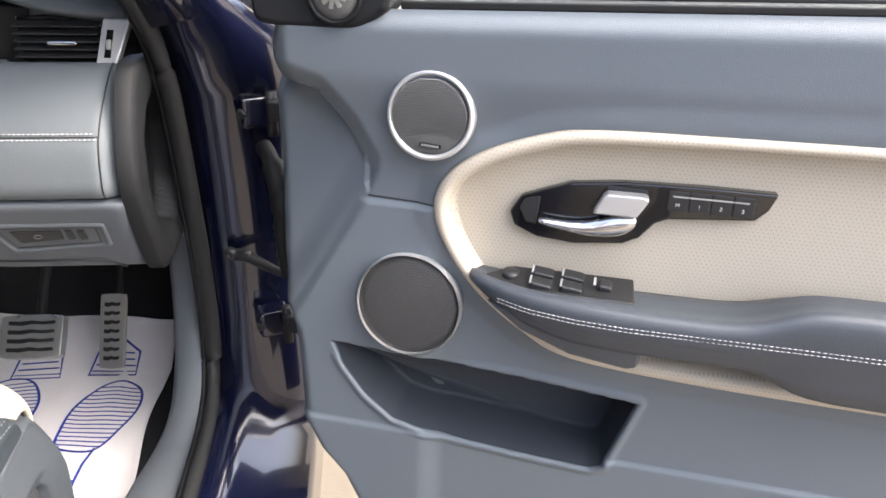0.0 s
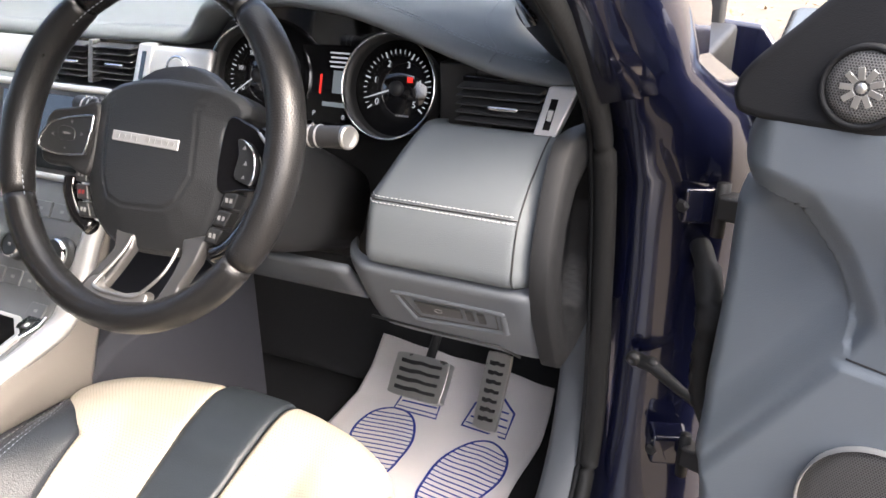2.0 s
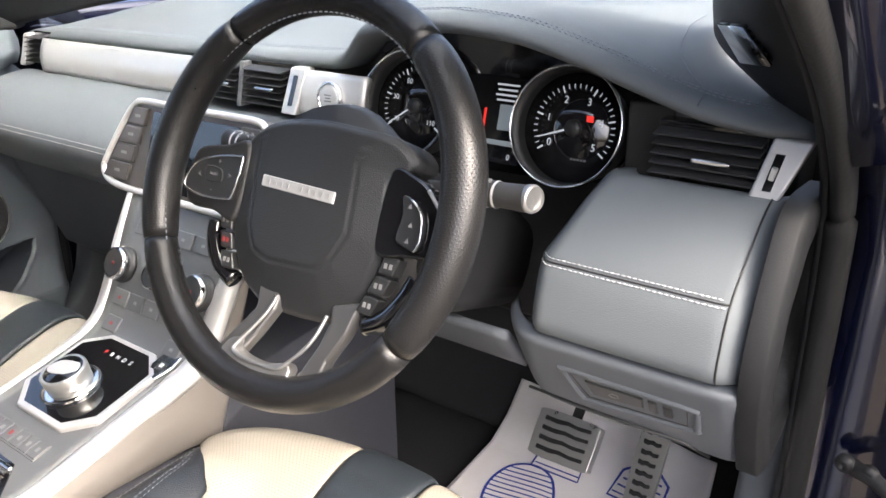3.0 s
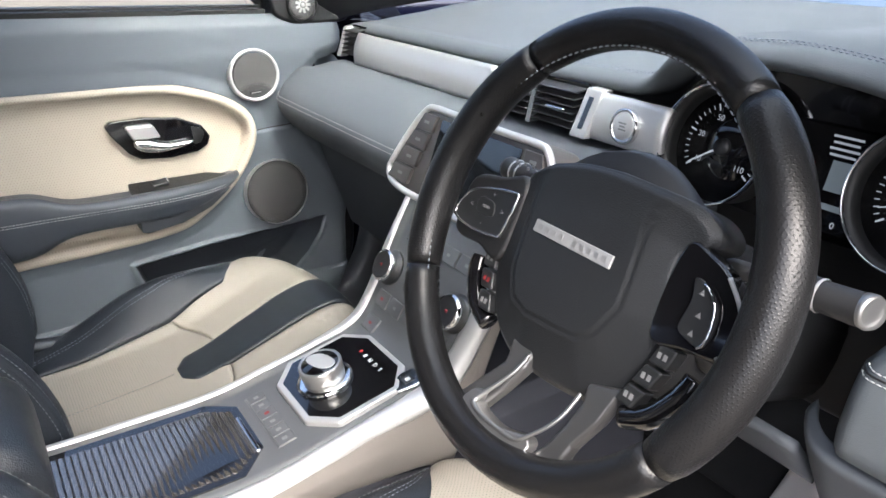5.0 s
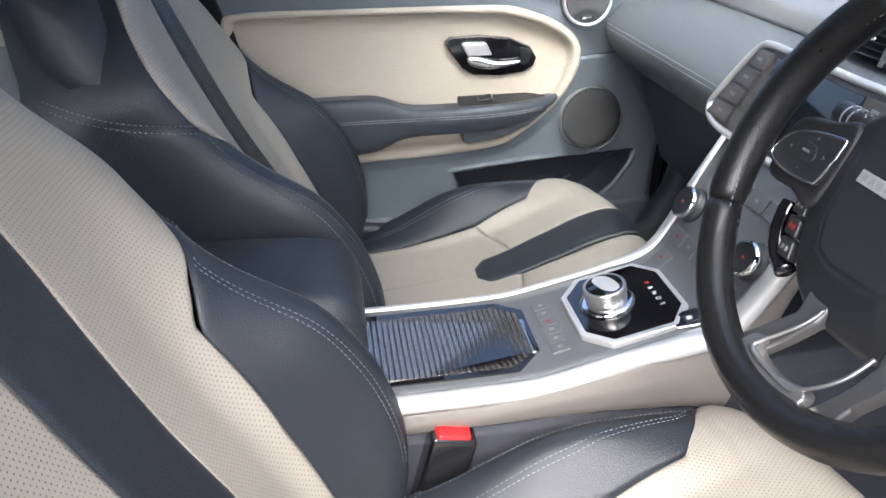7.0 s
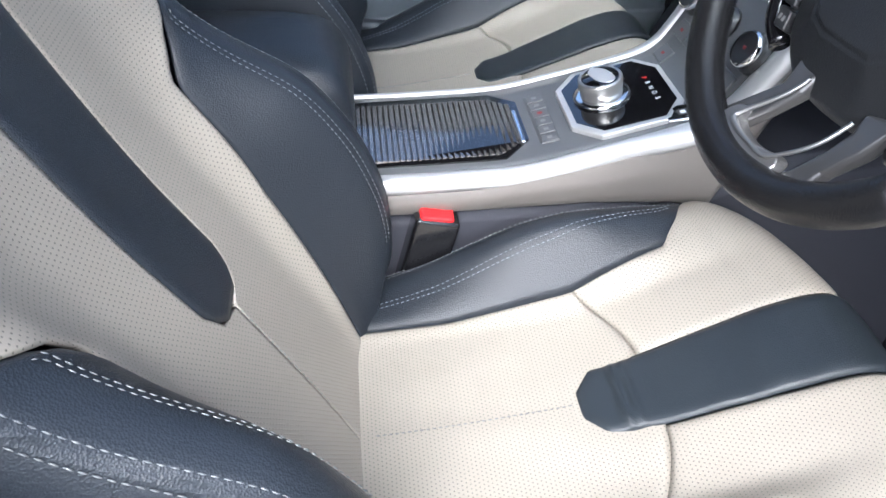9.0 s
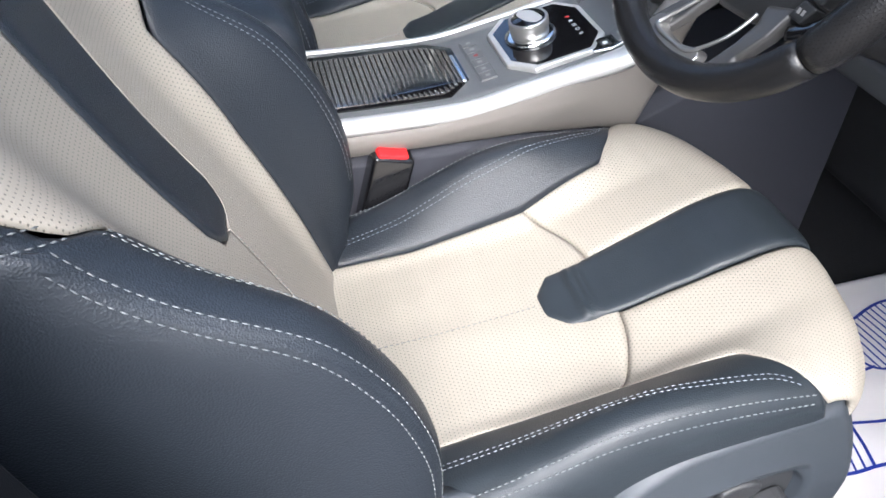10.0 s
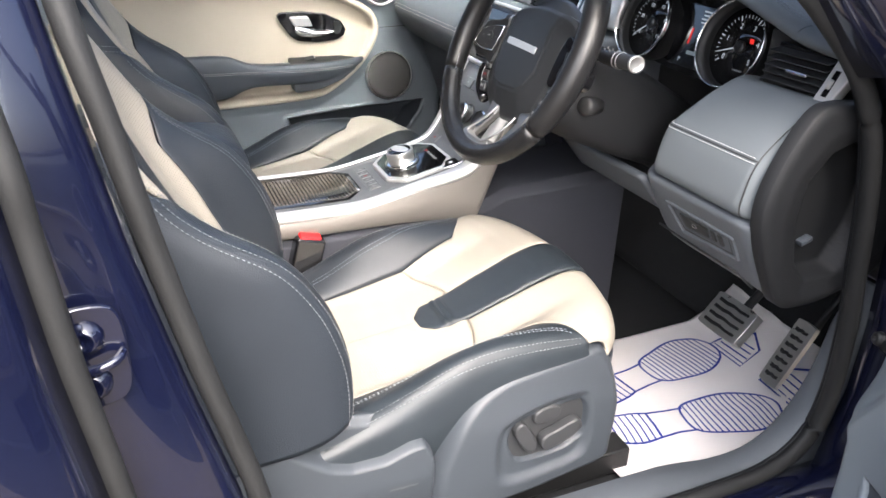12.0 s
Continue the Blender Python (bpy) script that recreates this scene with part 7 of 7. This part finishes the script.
# lidded armrest
arm = loft("armrest_lid", [[(KX - w, y, z - h), (KX - w, y, z - 0.012), (KX - w + 0.014, y, z), (KX, y, z + 0.004), (KX + w - 0.014, y, z), (KX + w, y, z - 0.012), (KX + w, y, z - h)] for y, z, w, h in ((-0.80, 0.812, 0.085, 0.15), (-0.60, 0.814, 0.088, 0.15), (-0.43, 0.808, 0.088, 0.15), (-0.397, 0.796, 0.085, 0.14), (-0.383, 0.770, 0.080, 0.11), (-0.380, 0.74, 0.078, 0.085))], LEATHER, console, "navy leather armrest lid", sub=1)

# ---- pedals ----


def pedal(name, label, centre, w, h, rot, bars, bar_w, deep=0.010):
    pd = thing(name, centre, label, "pedal")
    m = Euler([radians(a) for a in rot]).to_matrix().to_4x4()
    m.translation = Vector(centre)
    to = lambda a, b, c: m @ Vector((a, b, c))
    r = 0.012
    out = rounded([(-w / 2, -h / 2 + r), (-w / 2 + r * 0.4, -h / 2), (0, -h / 2 - 0.002), (w / 2 - r * 0.4, -h / 2), (w / 2, -h / 2 + r), (w / 2 + 0.001, h / 2 - r), (w / 2 - r * 0.4, h / 2), (0, h / 2 + 0.002), (-w / 2 + r * 0.4, h / 2), (-w / 2, h / 2 - r)], 48)
    plate = prism("pedal_plate", out, to, deep, ALU, pd, "brushed metal pedal plate", bevel=deep * 0.35, smooth=True, seg=4)
    for k in range(bars):
        b = (k - (bars - 1) / 2) * h * 0.86 / bars
        t = h / bars * 0.19
        wig = [(-bar_w, b - t), (-bar_w * 0.4, b - t * 1.3), (0, b - t * 0.6), (bar_w * 0.5, b - t), (bar_w, b - t * 0.6), (bar_w, b + t), (bar_w * 0.4, b + t * 0.6), (0, b + t * 1.2), (-bar_w * 0.5, b + t * 0.7), (-bar_w, b + t)]
        prism("rubber_insert", wig, lambda a, b, c: to(a, b, 0.0035 + c), 0.005, RUBBER, plate, "black rubber grip bar", bevel=0.0012)
    tube("pedal_arm", [to(0, 0.0, -0.012), to(0, h * 0.4, -0.03), to(0, h * 0.4 + 0.10, -0.035), to(0, h * 0.4 + 0.24, -0.02)], 0.009, BLACK, pd, "black pedal arm", n=10)
    return pd


pedal("brake_pedal", "brushed metal brake pedal with black rubber bars", (0.420, 0.478, 0.452), 0.105, 0.075, (50, 0, 0), 4, 0.040, 0.024)
pedal("accelerator_pedal", "narrow brushed metal accelerator pedal with rubber studs", (0.548, 0.512, 0.438), 0.044, 0.135, (62, 0, -3), 7, 0.014, 0.012)

# ---- paper mat ----
mat_thing = thing("paper_floor_mat", (0.42, 0.42, 0.30), "white paper floor mat printed with blue shoe soles", "floor mat")


def mat_z(x, y):
    base = float(np.interp(y, [-1, 0.1, 0.5, 0.56, 0.62, 0.70, 0.86], [0.305, 0.305, 0.307, 0.312, 0.342, 0.415, 0.57]))
    return base + 0.006 + 0.005 * noise.noise((x * 9, y * 7, 2.0)) + 0.004 * noise.noise((x * 21, y * 4, 5.0))


def sheet(u, v):
    y0 = 0.105 + 0.02 * u
    y = y0 + (0.675 - 0.02 * u - y0) * v
    xl = 0.235 + (0.50 - 0.235) * max(0.0, 1 - (v / 0.34)) ** 0.8 * 0.9 - 0.0 * v
    xr = 0.640 - 0.02 * v + 0.006 * math.sin(v * 9)
    x = xl + (xr - xl) * u
    return x, y, mat_z(x, y)


grid("paper", sheet, 50, 60, PAPER, mat_thing, "creased white paper", thick=0.0008)


def ribbon(name, pts, w, closed=False):
    """A printed line lying on the paper."""
    n = len(pts)
    vs, fs = [], []
    for k, (x, y) in enumerate(pts):
        ax, ay = pts[(k + 1) % n] if (closed or k + 1 < n) else pts[k]
        bx, by = pts[k - 1] if (closed or k) else pts[k]
        dx, dy = ax - bx, ay - by
        l = math.hypot(dx, dy) + 1e-9
        for s in (-1, 1):
            px, py = x - dy / l * w * s, y + dx / l * w * s
            vs.append((px, py, mat_z(px, py) + 0.0018))
    m = n if closed else n - 1
    for k in range(m):
        a, b = 2 * k, 2 * ((k + 1) % n)
        fs.append((a, b, b + 1, a + 1))
    return part(name, vs, fs, INK, mat_thing, smooth=False)


def inside_spans(poly, x):
    ys = []
    for i in range(len(poly)):
        (ax, ay), (bx, by) = poly[i], poly[(i + 1) % len(poly)]
        if (ax <= x) != (bx <= x):
            ys.append(ay + (by - ay) * (x - ax) / (bx - ax))
    return sorted(ys)


def sole(cx, cy, turn, flip=1):
    """A shoe sole: its outline, and hatching in the ball and in the heel."""
    c, s = math.cos(radians(turn)), math.sin(radians(turn))
    to = lambda a, b: (cx + flip * a * c - b * s, cy + flip * a * s + b * c)
    ball = [(p.x, p.y) for p in spline([(0.0, 0.168, 0), (0.040, 0.148, 0), (0.058, 0.095, 0), (0.050, 0.035, 0), (0.028, -0.025, 0), (-0.036, -0.025, 0), (-0.056, 0.03, 0), (-0.060, 0.09, 0), (-0.040, 0.148, 0)], 60, closed=True)]
    heel = [(p.x, p.y) for p in spline([(0.030, -0.098, 0), (0.036, -0.145, 0), (0.024, -0.190, 0), (-0.010, -0.202, 0), (-0.038, -0.180, 0), (-0.042, -0.13, 0), (-0.036, -0.098, 0)], 30)]
    ribbon("sole_print", [to(a, b) for a, b in ball], 0.0024, True)
    ribbon("heel_print", [to(a, b) for a, b in heel] + [to(-0.036, -0.098), to(0.0, -0.098), to(0.030, -0.098)], 0.0024)
    ribbon("waist_print", [to(-0.036, -0.02), to(-0.034, -0.06), to(-0.036, -0.098)], 0.0024)
    ribbon("waist_print", [to(0.028, -0.02), to(0.026, -0.06), to(0.030, -0.098)], 0.0024)
    swap = [(b, a) for a, b in ball]
    for k in range(15):
        b = -0.016 + 0.0118 * k
        ys = inside_spans(swap, b)
        if len(ys) >= 2:
            ribbon("hatch", [to(ys[0] + (ys[-1] - ys[0]) * f / 6, b) for f in range(7)], 0.0016)
    hs = [(b, a) for a, b in heel]
    for k in range(6):
        b = -0.112 - 0.0138 * k
        ys = inside_spans(hs, b)
        if len(ys) >= 2:
            ribbon("hatch", [to(ys[0] + (ys[-1] - ys[0]) * f / 4, b) for f in range(5)], 0.0016)


sole(0.527, 0.355, -8)
sole(0.362, 0.378, 9, -1)


def toe(cx, cy, turn):
    c, s = math.cos(radians(turn)), math.sin(radians(turn))
    to = lambda a, b: (cx + a * c - b * s, cy + a * s + b * c)
    ribbon("toe_print", [to(-0.045, 0.0), to(0.045, 0.0), to(0.040, 0.055), to(0.0, 0.08), to(-0.040, 0.05)], 0.0024, True)
    for k in range(4):
        ribbon("hatch", [to(-0.042 + 0.004 * k, 0.012 + 0.013 * k), to(0.042 - 0.004 * k, 0.012 + 0.013 * k)], 0.0016)


toe(0.375, 0.545, 3)
toe(0.520, 0.545, -3)
